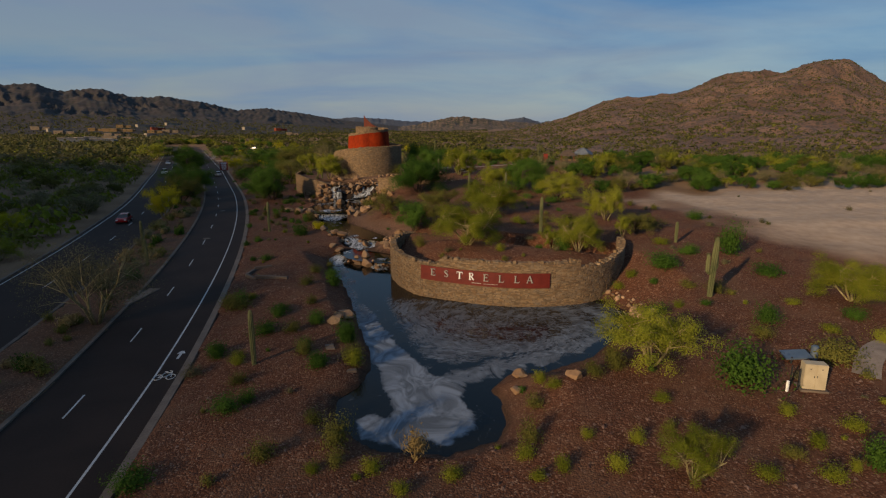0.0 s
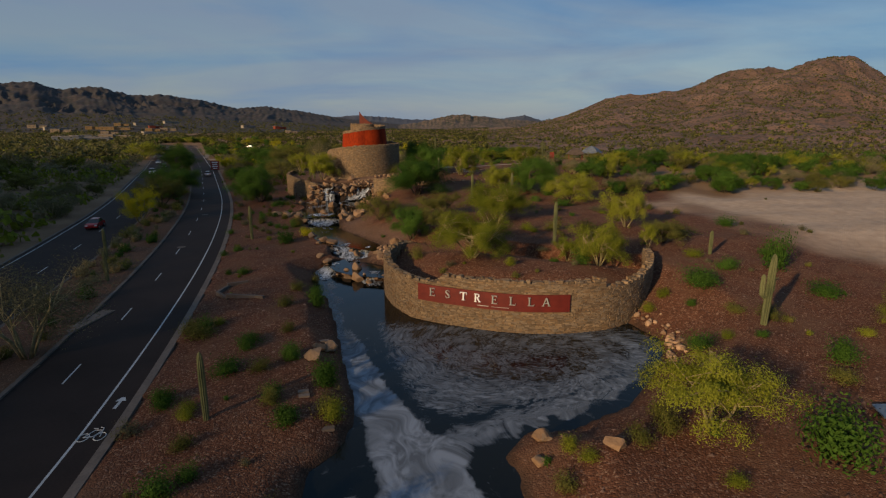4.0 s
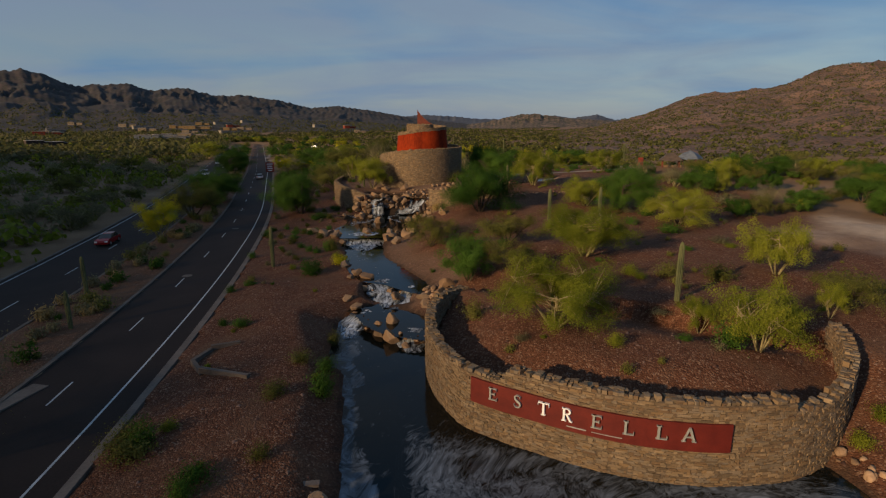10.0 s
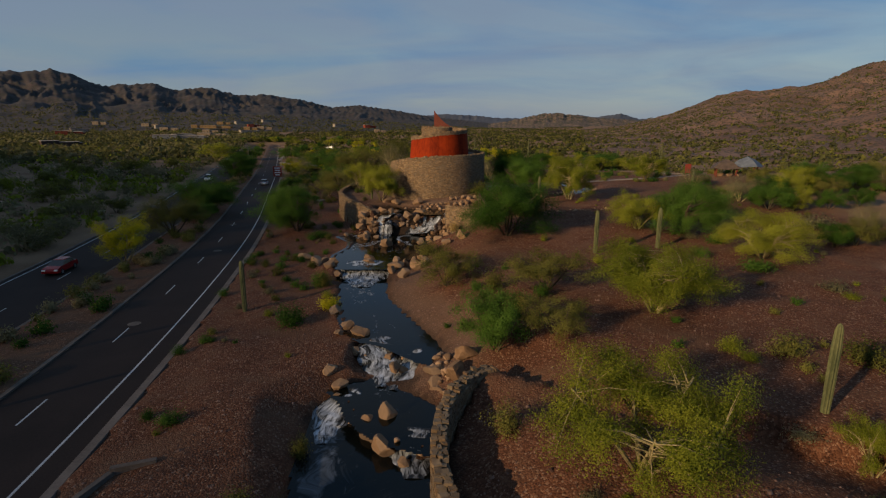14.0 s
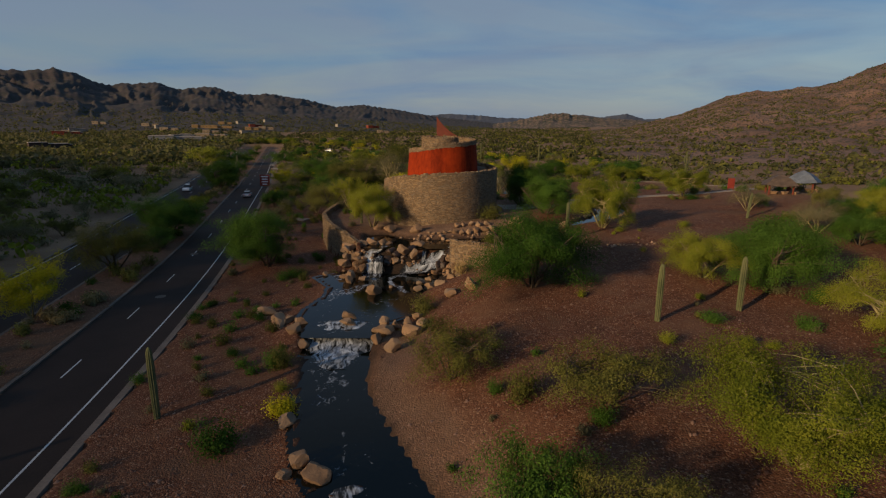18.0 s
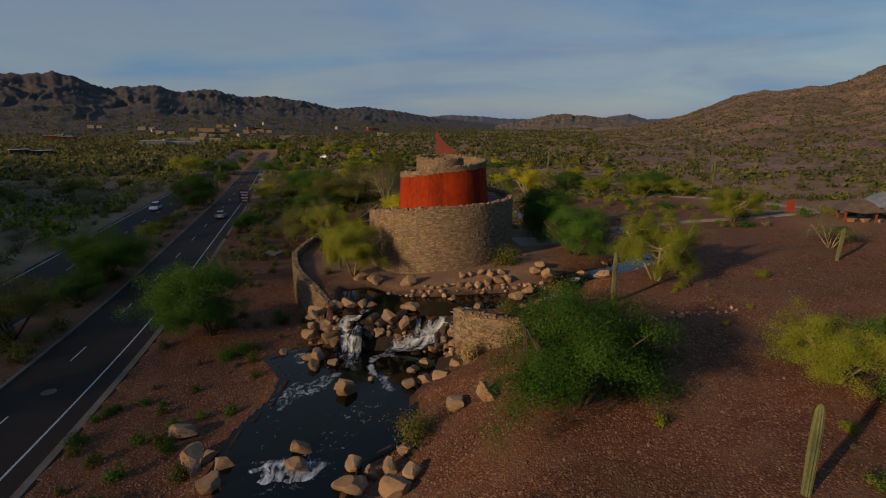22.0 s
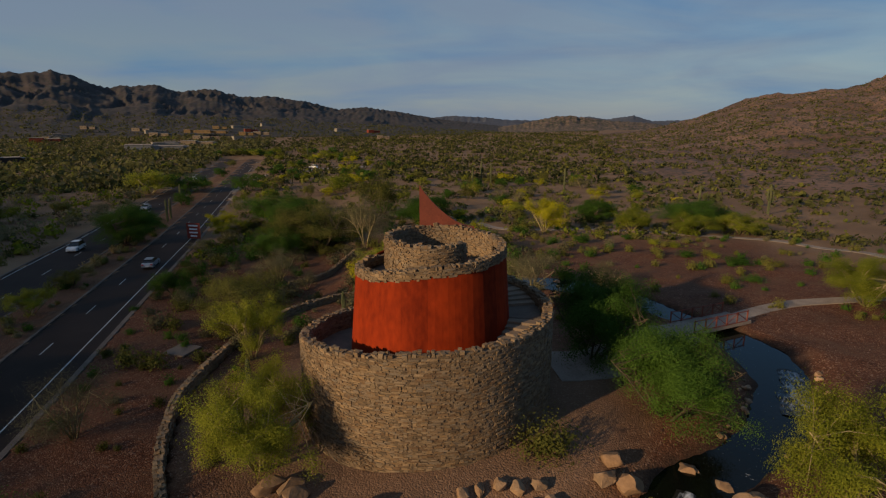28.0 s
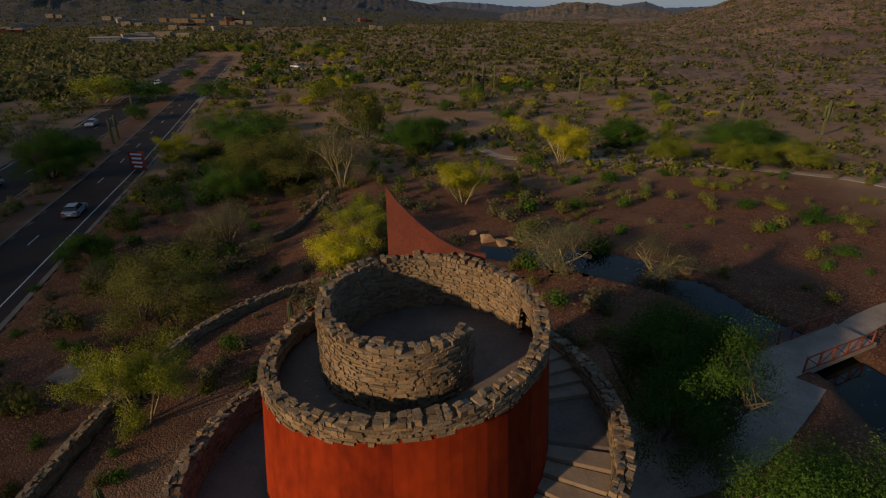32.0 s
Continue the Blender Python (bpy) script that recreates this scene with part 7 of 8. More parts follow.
put_bush("olive", 0.8, 91.7, 2.53, 1.84)
put_bush("green", 4.3, 88.1, 1.54, 1.16)
put_bush("lime", 18.3, 107.7, 1.06, 0.58)
put_bush("green", -27.8, 111.8, 1.87, 0.79)
put_bush("green", -28.0, 115.5, 1.28, 0.70)
put_bush("green", -22.4, 113.5, 1.23, 0.68)
put_bush("olive", -16.4, 100.9, 1.97, 1.54)
put_bush("lime", -15.2, 97.4, 1.18, 0.74)
put_bush("yellow", -14.4, 94.6, 1.95, 1.12)
put_bush("green", -23.1, 124.1, 2.10, 1.05)
put_bush("green", -21.8, 125.0, 2.74, 1.16)
put_bush("green", -20.9, 103.2, 1.38, 0.69)
put_bush("green", -26.3, 99.2, 1.25, 0.79)
put_bush("straw", -2.2, 119.2, 1.7, 1.7)
put_bush("olive", 2.4, 136.6, 3.82, 2.05)
put_bush("olive", 7.1, 131.5, 3.44, 2.03)
put_bush("olive", 1.1, 122.6, 2.04, 1.40)
put_bush("olive", 3.1, 122.1, 1.71, 1.27)
put_bush("green", 6.3, 121.9, 2.00, 1.45)
put_bush("green", 9.7, 122.9, 1.11, 0.91)
put_bush("lime", 27.1, 132.2, 1.59, 0.85)
put_bush("lime", 17.7, 128.8, 1.31, 0.65)
put_bush("green", -27.6, 175.7, 4.69, 2.53)
put_bush("green", -27.2, 182.6, 2.56, 1.38)
put_bush("green", -20.4, 131.8, 1.80, 1.11)
put_bush("olive", -8.6, 174.5, 2.56, 1.17)
put_bush("green", 40.5, 159.6, 2.77, 1.07)
put_bush("green", 20.1, 202.5, 3.37, 1.48)
put_bush("lime", 25.0, 208.9, 2.73, 1.25)
put_bush("green", 29.7, 206.6, 2.31, 1.12)
put_bush("lime", 32.2, 201.0, 2.49, 1.14)
put_bush("lime", 35.2, 199.2, 2.44, 1.12)
put_bush("green", 12.7, 189.9, 2.45, 1.39)
put_bush("lime", 37.4, 190.0, 2.16, 0.83)
put_bush("green", 38.7, 186.0, 4.05, 1.22)
put_bush("green", 33.1, 190.1, 2.88, 1.19)
put_bush("olive", 43.3, 183.8, 2.37, 0.94)
put_bush("lime", 5.2, 195.2, 1.95, 1.01)
put_bush("green", 35.4, 175.6, 2.88, 0.86)
put_bush("green", -43.7, 174.8, 1.67, 0.72)
put_bush("green", -43.8, 184.3, 2.74, 1.13)
put_bush("olive", -43.3, 190.6, 4.45, 2.04)
put_bush("green", -43.5, 201.9, 5.10, 1.97)
put_bush("green", -39.3, 166.4, 1.34, 0.65)
put_bush("green", -38.2, 178.2, 2.50, 1.65)
put_bush("olive", -33.6, 226.1, 6.49, 2.98)
put_bush("olive", -32.2, 180.2, 6.29, 2.42)
for bx, by, bw, bz in ((-8.5, 76.7, 1.5, 0.1), (-8.4, 75.4, 1.3, -0.1), (-10.0, 78.5, 1.2, 0.1), (-11.9, 82.1, 1.7, 0.7), (-10.8, 80.6, 1.5, 0.6), (-10.9, 79.6, 1.0, 0.3), (-4.3, 81.5, 2.3, 0.9), (-4.0, 79.4, 1.5, 0.8),
                       (-2.2, 82.4, 2.2, 1.4), (-3.1, 77.4, 1.3, 0.7), (-7.8, 84.4, 1.2, 0.9), (-6.8, 82.6, 1.2, 0.7), (-9.6, 84.6, 1.0, 0.8), (-10.6, 85.4, 1.2, 0.9), (-6.0, 74.0, 0.8, 0.0), (-4.7, 73.6, 0.8, 0.1), (-9.2, 85.6, 0.8, 1.0)):
    put_boulder(bx, by, bw, z=bz)
for bx, by, bw in ((-15.4, 122.6, 1.5), (-14.6, 120.8, 1.6), (-6.6, 120.2, 1.3), (-5.8, 121.8, 1.2), (-17.9, 123.6, 1.2)):
    put_boulder(bx, by, bw, z=2.2, label="rounded tan boulder standing in the pool")
put_boulder(-21.1, 112.1, 2.23, 1.90, 1.55)
put_boulder(-18.9, 108.9, 2.69, 2.29, 1.68)
put_boulder(-16.8, 106.4, 2.05, 1.75, 1.17)
put_boulder(-15.6, 104.7, 1.61, 1.36, 0.89)
put_boulder(-11.4, 116.6, 2.1, 1.7, 1.7, z=2.2)
put_boulder(-12.4, 107.9, 1.96, 1.67, 0.80, z=2.3)
put_boulder(-9.2, 106.3, 2.05, 1.75, 1.30)
put_boulder(-7.9, 103.4, 1.71, 1.45, 1.62)
put_boulder(-6.6, 106.2, 2.32, 1.97, 1.43)
put_boulder(-9.6, 104.7, 1.47, 1.25, 1.27)
put_boulder(-11.7, 89.0, 1.63, 1.39, 1.36)
put_boulder(-10.7, 88.2, 2.20, 1.87, 1.14)
put_boulder(-12.3, 88.2, 1.11, 0.94, 0.76)
put_boulder(-2.2, 81.5, 1.82, 1.55, 1.65)
put_boulder(-3.0, 79.9, 2.08, 1.77, 1.74)
put_boulder(-4.2, 80.1, 1.85, 1.57, 1.36, z=0.7)
put_boulder(-7.2, 76.8, 1.63, 1.39, 2.29, z=0.0)
put_boulder(-7.3, 73.9, 1.72, 1.46, 1.64, z=-0.1)
put_boulder(-7.3, 82.3, 1.50, 1.28, 0.92, z=1.0)
put_boulder(-6.0, 72.8, 1.05, 0.89, 0.66, z=-0.1)
put_boulder(-15.8, 127.2, 2.14, 1.82, 1.45, z=4.4)
put_boulder(-14.4, 128.0, 2.27, 1.93, 1.37, z=4.8)
put_boulder(-13.0, 127.9, 1.86, 1.58, 1.17, z=5.0)
put_boulder(-14.8, 126.2, 2.30, 1.95, 1.52, z=3.6)
put_boulder(-15.9, 126.0, 1.90, 1.62, 1.33, z=2.8)
put_boulder(-11.7, 128.0, 1.55, 1.32, 0.98, z=5.0)
put_boulder(-11.0, 128.1, 1.56, 1.32, 1.28, z=4.6)
put_boulder(-7.3, 127.1, 1.92, 1.63, 1.25, z=5.0)
put_boulder(-9.0, 125.5, 1.77, 1.50, 1.68, z=4.4)
put_boulder(-7.5, 124.8, 1.27, 1.08, 1.67, z=4.2)
put_boulder(-6.2, 126.7, 1.52, 1.29, 1.63, z=3.9)
put_boulder(-9.9, 125.1, 1.67, 1.42, 1.59, z=3.2)
put_boulder(-8.1, 124.8, 1.66, 1.41, 1.39, z=2.8)
put_boulder(-6.4, 125.6, 1.69, 1.43, 1.41, z=3.0)
put_boulder(-11.3, 124.6, 1.18, 1.00, 1.86, z=2.3)
put_boulder(-14.7, 122.5, 1.77, 1.51, 1.51, z=2.3)
put_boulder(-13.1, 121.2, 1.09, 0.93, 0.86, z=2.3)
put_boulder(-11.6, 117.8, 1.90, 1.70, 0.85, z=2.2)
put_boulder(-9.7, 118.7, 0.60, 0.51, 0.49, z=2.3)
put_boulder(-12.6, 109.5, 1.60, 1.36, 1.01, z=2.3)
put_boulder(-16.8, 108.2, 1.60, 1.36, 1.22)
put_boulder(-18.0, 109.1, 1.33, 1.13, 1.07)
put_boulder(-3.5, 125.5, 1.78, 1.51, 1.22, z=3.6)
put_boulder(-3.9, 124.4, 1.65, 1.40, 1.20, z=2.4)
put_boulder(-2.8, 124.7, 1.94, 1.65, 1.20, z=3.2)
put_boulder(-2.3, 122.9, 2.06, 1.75, 1.07, z=2.6)
put_boulder(-5.3, 124.2, 1.64, 1.40, 1.10, z=2.3)
put_boulder(-6.7, 117.7, 1.26, 1.07, 0.95, z=2.3)
put_boulder(-5.5, 118.1, 1.43, 1.22, 1.36, z=2.3)
put_boulder(-4.3, 118.1, 1.85, 1.57, 1.68, z=2.4)
put_boulder(-3.3, 112.4, 1.94, 1.65, 1.16)
put_boulder(-1.5, 112.4, 1.79, 1.52, 1.56)
put_boulder(-6.4, 109.2, 1.39, 1.18, 0.94)
put_boulder(-9.2, 108.1, 1.28, 1.09, 1.28, z=2.2)
put_boulder(-8.2, 107.3, 1.06, 0.90, 1.19, z=2.2)
put_boulder(-7.2, 107.8, 1.27, 1.08, 1.45)
put_boulder(-5.8, 107.0, 1.36, 1.15, 1.29)
put_boulder(-7.8, 132.8, 2.14, 1.82, 1.60)
put_boulder(-6.0, 131.9, 0.67, 0.57, 0.42)
put_boulder(-5.4, 131.7, 0.67, 0.57, 0.42)
put_boulder(-4.7, 131.8, 0.67, 0.57, 0.42)
put_boulder(-4.0, 132.1, 0.78, 0.67, 0.48)
put_boulder(-3.3, 132.4, 0.79, 0.67, 0.48)
put_boulder(-2.7, 132.3, 1.01, 0.86, 0.75)
put_boulder(-1.8, 132.3, 1.12, 0.95, 0.85)
put_boulder(-0.8, 132.3, 1.23, 1.05, 1.07)
put_boulder(0.2, 132.7, 1.35, 1.15, 1.18)
put_boulder(1.2, 133.1, 1.48, 1.25, 1.29)
put_boulder(2.3, 133.4, 1.37, 1.16, 1.08)
put_boulder(-2.4, 133.8, 1.04, 0.88, 0.77)
put_boulder(-1.5, 134.1, 1.04, 0.89, 0.77)
put_boulder(-0.4, 134.3, 1.16, 0.99, 0.88)
put_boulder(0.6, 134.2, 1.16, 0.98, 0.88)
put_boulder(1.7, 134.4, 1.28, 1.09, 0.88)
put_boulder(2.8, 130.4, 1.83, 1.56, 1.13, z=5.0)
put_boulder(4.2, 132.2, 1.67, 1.42, 0.95, z=5.0)
put_boulder(3.1, 127.1, 1.32, 1.12, 0.87, z=5.0)
put_boulder(4.0, 124.8, 1.35, 1.14, 0.91)
put_boulder(5.3, 135.0, 1.75, 1.49, 1.22)
put_boulder(6.7, 134.9, 1.98, 1.69, 1.44)
put_boulder(6.0, 136.2, 1.43, 1.22, 1.02)
put_boulder(10.5, 136.8, 1.57, 1.33, 1.26)
put_boulder(11.7, 132.9, 1.69, 1.44, 1.07)
put_boulder(-1.0, 127.7, 1.23, 1.05, 0.68, z=5.0)
put_boulder(-11.6, 134.8, 2.33, 1.98, 0.93)
put_boulder(-12.8, 135.0, 2.11, 1.79, 1.23)
put_boulder(10.9, 136.7, 1.26, 1.07, 1.04)
put_boulder(12.0, 135.6, 1.63, 1.39, 1.32)
put_boulder(12.2, 132.9, 1.66, 1.41, 1.29)
put_boulder(-11.2, 134.3, 2.37, 2.01, 1.13)
put_boulder(-3.5, 129.7, 0.92, 0.78, 0.54, z=5.0)
put_boulder(5.2, 35.7, 1.32, 1.12, 0.77)
put_boulder(1.6, 37.0, 0.98, 0.83, 0.65)
put_boulder(2.5, 38.7, 1.57, 1.34, 0.75)
put_boulder(-10.6, 51.4, 1.78, 1.51, 1.15)
put_boulder(-9.5, 53.4, 1.67, 1.42, 1.22)
put_boulder(-10.4, 53.0, 1.27, 1.08, 0.71)
put_boulder(-13.8, 93.3, 1.52, 1.29, 1.15)
put_boulder(1.0, 178.4, 2.12, 1.80, 1.34)
put_boulder(2.4, 177.2, 1.73, 1.47, 1.10)
put_boulder(3.6, 178.1, 1.53, 1.30, 1.00)
put_boulder(-0.1, 180.2, 1.34, 1.14, 0.81)
put_boulder(10.1, 174.0, 1.64, 1.39, 1.04)
put_boulder(17.9, 170.8, 1.54, 1.31, 1.07)


# ---- scattered planting further out ----
def scatter_trees(seed, count, region, kinds, tall):
    """Trees thrown over a stretch of desert, none on the road or its verge."""
    rs = random.Random(seed)
    done = 0
    while done < count:
        x, y = rs.uniform(region[0], region[1]), rs.uniform(region[2], region[3])
        off = x - float(road_x(y))
        if -23.5 < off < 8 and y < 470:
            continue
        h = rs.uniform(*tall)
        put_tree(rs.choice(kinds), x, y, h, h * rs.uniform(1.1, 1.6))
        done += 1


scatter_trees(1, 80, (-140, -46, 40, 260), ("olive", "grey", "olive", "palo", "grey"), (2.4, 4.6))
scatter_trees(2, 160, (40, 140, 104, 146), ("mesquite", "olive", "palo", "mesquite", "grey"), (1.8, 4.4))
scatter_trees(3, 70, (-75, 60, 226, 330), ("mesquite", "olive", "palo", "grey", "yellow"), (2.2, 4.2))
scatter_trees(4, 26, (-60, -22, 165, 226), ("mesquite", "olive", "grey", "palo"), (1.6, 3.4))
scatter_trees(6, 34, (-150, -60, 440, 520), ("mesquite", "olive", "palo"), (3.0, 5.0))
for k in range(12):
    put_tree(("mesquite", "olive", "palo")[k % 3], float(road_x(476)) - 24 + 3.0 * k, 474 + 5 * (k % 4), 4.2 + 0.5 * (k % 3), 6.5)
scatter_trees(5, 24, (-110, -34, 330, 460), ("mesquite", "palo", "yellow"), (3.0, 4.6))


def scatter_bushes(seed, count, region, kinds, wide, keep, label="low uncounted desert shrubs on gravel"):
    """Low shrubs past counting, joined into one mesh for each kind."""
    rs = random.Random(seed)
    done = tries = 0
    heaps = {k: [] for k in kinds}
    while done < count and tries < count * 40:
        tries += 1
        x, y = rs.uniform(region[0], region[1]), rs.uniform(region[2], region[3])
        if keep(x, y):
            k = rs.choice(kinds)
            me = rs.choice(BUSHES_LIGHT[k])
            co = np.empty(len(me.vertices) * 3)
            me.vertices.foreach_get("co", co)
            co = co.reshape(-1, 3)
            w, a = rs.uniform(*wide), rs.uniform(0, 6.28)
            c, s_ = math.cos(a), math.sin(a)
            heaps[k].append(np.stack([x + w * (co[:, 0] * c - co[:, 1] * s_), y + w * (co[:, 0] * s_ + co[:, 1] * c), ground_z(x, y) - 0.03 + w * 1.15 * co[:, 2]], -1))
            done += 1
    for k, heap in heaps.items():
        if heap:
            tagged(new("shrubs", quad_mesh("shrubs", np.concatenate(heap), BUSHES_LIGHT[k][0].materials[0])), label, "shrubs", kind="stuff")


def dry(x, y, gap=0.8):
    px, py = np.array([x]), np.array([y])
    if any(float(signed_distance(px, py, poly)[0]) < gap for poly, _ in WATERS):
        return False
    if abs(float(signed_distance(px, py, WALL_LINE)[0])) < 1.2 and y < 66:
        return False
    return math.hypot(x - TOWER[0], y - TOWER[1]) > 11


def in_median(x, y):
    return -8.9 < x - float(road_x(y)) < -4.0


def verge(x, y):
    return x - float(road_x(y)) > 6.6 and dry(x, y)


scatter_bushes(1, 170, (-75, -28, 30, 235), ("olive", "green", "grey", "straw", "olive"), (0.8, 2.0), in_median)
scatter_bushes(2, 110, (-30, 40, 18, 130), ("lime", "olive", "grey", "green", "olive"), (0.35, 1.0), verge)
scatter_bushes(3, 320, (-50, 16, 154, 240), ("green", "grey", "olive", "grey", "olive"), (0.9, 3.0), verge)
scatter_bushes(6, 200, (4, 66, 158, 222), ("green", "olive", "olive", "grey"), (0.6, 2.0), verge)
scatter_bushes(7, 90, (-50, -16, 95, 165), ("green", "olive", "grey", "olive"), (0.6, 1.5), verge)
scatter_bushes(4, 60, (-120, -48, 40, 220), ("olive", "grey", "green"), (1.0, 2.6), lambda x, y: x - float(road_x(y)) < -22.5)
scatter_bushes(5, 22, (36, 110, 62, 120), ("olive", "grey"), (0.5, 1.4), lambda x, y: True)


def tree_in_median():
    for y, kind, h in ((140, "mesquite", 3.6), (172, "palo", 3.2), (184, "olive", 3.0), (226, "mesquite", 3.6), (262, "mesquite", 3.8), (300, "palo", 3.6), (345, "mesquite", 4.0), (395, "olive", 4.0)):
        put_tree(kind, float(road_x(y)) - 6.4, y, h, h * 1.5)


tree_in_median()


def scrub(name, label, mat, seed, count, place, size, blades=9):
    """Uncounted desert scrub as one mesh: each bush a loose clump of leafy blades."""
    r = np.random.RandomState(seed)
    x, y, z = place(r, count)
    count = len(x)
    wide = r.uniform(size[0], size[1], count) * (0.7 + 0.5 * r.rand(count))
    c = np.stack([x, y, z + wide * 0.22], -1)[:, None, :]
    d = r.normal(0, 1, (count, blades, 3)) * wide[:, None, None] * np.array([0.27, 0.27, 0.15])
    p = c + d
    face = d / wide[:, None, None] * 3.0 + r.normal(0, 0.5, (count, blades, 3)) + np.array([0, 0, 0.5])
    face /= np.linalg.norm(face, axis=-1, keepdims=True)
    a = np.cross(face, r.normal(0, 1, (count, blades, 3)))
    a /= np.linalg.norm(a, axis=-1, keepdims=True)
    b = np.cross(face, a)
    L = wide[:, None, None] * r.uniform(0.5, 1.1, (count, blades, 1)) * 0.85 / math.sqrt(blades)
    v = np.stack([p - a * L, p + b * L * 0.7, p + a * L, p - b * L * 0.7], 2).reshape(-1, 3)
    n = len(v) // 4
    me = bpy.data.meshes.new(name)
    me.vertices.add(len(v))
    me.vertices.foreach_set("co", v.ravel())
    me.loops.add(4 * n)
    me.loops.foreach_set("vertex_index", np.arange(4 * n, dtype=np.int32))
    me.polygons.add(n)
    me.polygons.foreach_set("loop_start", np.arange(0, 4 * n, 4, dtype=np.int32))
    me.update(calc_edges=True)
    me.materials.append(mat)
    tagged(new(name, me), label, "scrub", kind="stuff")


def sheet_heights(x, y):
    return np.array([ground_z(a, b) for a, b in zip(x, y)])


def plain(x0, x1, y0, y1, patch=0.0):
    def place(r, count):
        y = y0 + (y1 - y0) * r.rand(count) ** 1.5
        f = (y - y0) / (y1 - y0)
        x = (x0 + (x1 - x0) * r.rand(count)) * (1 + 2.2 * f)
        off = x - road_x(y)
        ok = ((off < -23) | (off > 8) | (y > 480)) & ((y > 205) | (x < -45) | (x > 62)) & ((bumps(x, y, 60, 31) + bumps(x, y, 25, 32) * 0.7) > patch)
        ok &= np.degrees(np.arctan2(x + 8.6, y - 5.2)) < np.where(np.hypot(x, y) > 245, 14.2, 90)
        x, y = x[ok], y[ok]
        return x, y, sheet_heights(x, y)
    return place


def on_hill(r, count):
    a, d = np.radians(13.8 + 51 * r.rand(count)), 250 + 900 * r.rand(count) ** 0.8
    x, y = np.sin(a) * d - 8.6, np.cos(a) * d + 5.2
    ok = (bumps(x, y, 70, 41) + 0.6 * bumps(x, y, 22, 42)) > -0.35
    x, y = x[ok], y[ok]
    return x, y, np.maximum(hill_z(x, y), sheet_heights(x, y))


def foothill(r, count):
    """On the lower slopes of the western range."""
    gx, gy, gz = RANGES["hills_west"]
    j, i = (r.rand(count) ** 0.7 * gx.shape[0] * 0.42).astype(int), r.randint(0, gx.shape[1] - 1, count)
    u, v = r.rand(count), r.rand(count)

    def blend(q):
        return (q[j, i] * (1 - u) + q[j, i + 1] * u) * (1 - v) + (q[j + 1, i] * (1 - u) + q[j + 1, i + 1] * u) * v
    return blend(gx), blend(gy), blend(gz)


def west(r, count):
    y = 40 + 900 * r.rand(count) ** 1.4
    x = road_x(y) - 23.5 * (y < 480) - (40 + 0.75 * y) * r.rand(count) ** 1.2
    return x, y, sheet_heights(x, y)


def belt(place, lo, hi):
    """Only what falls between two distances from the start."""
    def inner(r, count):
        x, y, z = place(r, count)
        d = np.hypot(x + 8, y - 60)
        ok = (d >= lo) & (d < hi)
        return x[ok], y[ok], z[ok]
    return inner


scrub("scrub_west", "dense grey-green desert scrub on the plain", M_LEAF_OLIVE, 1, 800, belt(west, 0, 260), (1.4, 5.0), 60)
scrub("scrub_west_green", "dry grey-green thicket on the plain", M_LEAF_GREY, 2, 1100, belt(west, 0, 260), (1.2, 5.2), 60)
scrub("scrub_west_far", "dense dark-green scrub on the distant plain", M_SCRUB, 21, 7000, belt(west, 260, 2000), (2.5, 8.0), 16)
scrub("scrub_west_olive", "olive scrub on the distant plain", M_LEAF_GREY, 22, 3500, belt(west, 260, 2000), (2.5, 7.5), 16)
scrub("scrub_foothill", "dark scrub over the mountain foot", M_SCRUB, 31, 4200, foothill, (2.5, 6), 7)
scrub("scrub_west_lime", "yellow-green palo verde scrub on the plain", M_LEAF_LIME, 8, 1300, west, (2.0, 5.5), 30)
scrub("scrub_plain", "olive desert scrub on pale soil", M_LEAF_OLIVE, 3, 9000, belt(plain(-90, 150, 200, 1500, -0.6), 260, 5000), (0.8, 4.2), 9)
scrub("scrub_plain_near", "olive desert scrub behind the path", M_LEAF_OLIVE, 33, 6000, belt(plain(-90, 150, 200, 1500, -0.5), 0, 260), (0.7, 3.2), 26)
scrub("scrub_plain_lime", "yellow-green palo verde scrub on pale soil", M_LEAF_LIME, 4, 1300, plain(-90, 130, 200, 1300, 0.1), (1.4, 3.4), 20)
scrub("scrub_plain_green", "dark-green scrub on pale soil", M_SCRUB, 5, 17000, belt(plain(-110, 150, 200, 1500, -0.5), 260, 5000), (0.8, 4.5), 9)
scrub("scrub_plain_dark", "dark-green desert scrub behind the path", M_SCRUB, 35, 7000, belt(plain(-110, 150, 200, 1500, -0.4), 0, 260), (0.7, 3.0), 26)
scrub("scrub_hill", "scattered dark scrub over the hill", M_SCRUB, 6, 22000, on_hill, (1.2, 3.4), 6)
scrub("scrub_hill_grey", "scattered olive scrub over the hill", M_LEAF_OLIVE, 7, 6000, on_hill, (1.2, 3.2), 6)


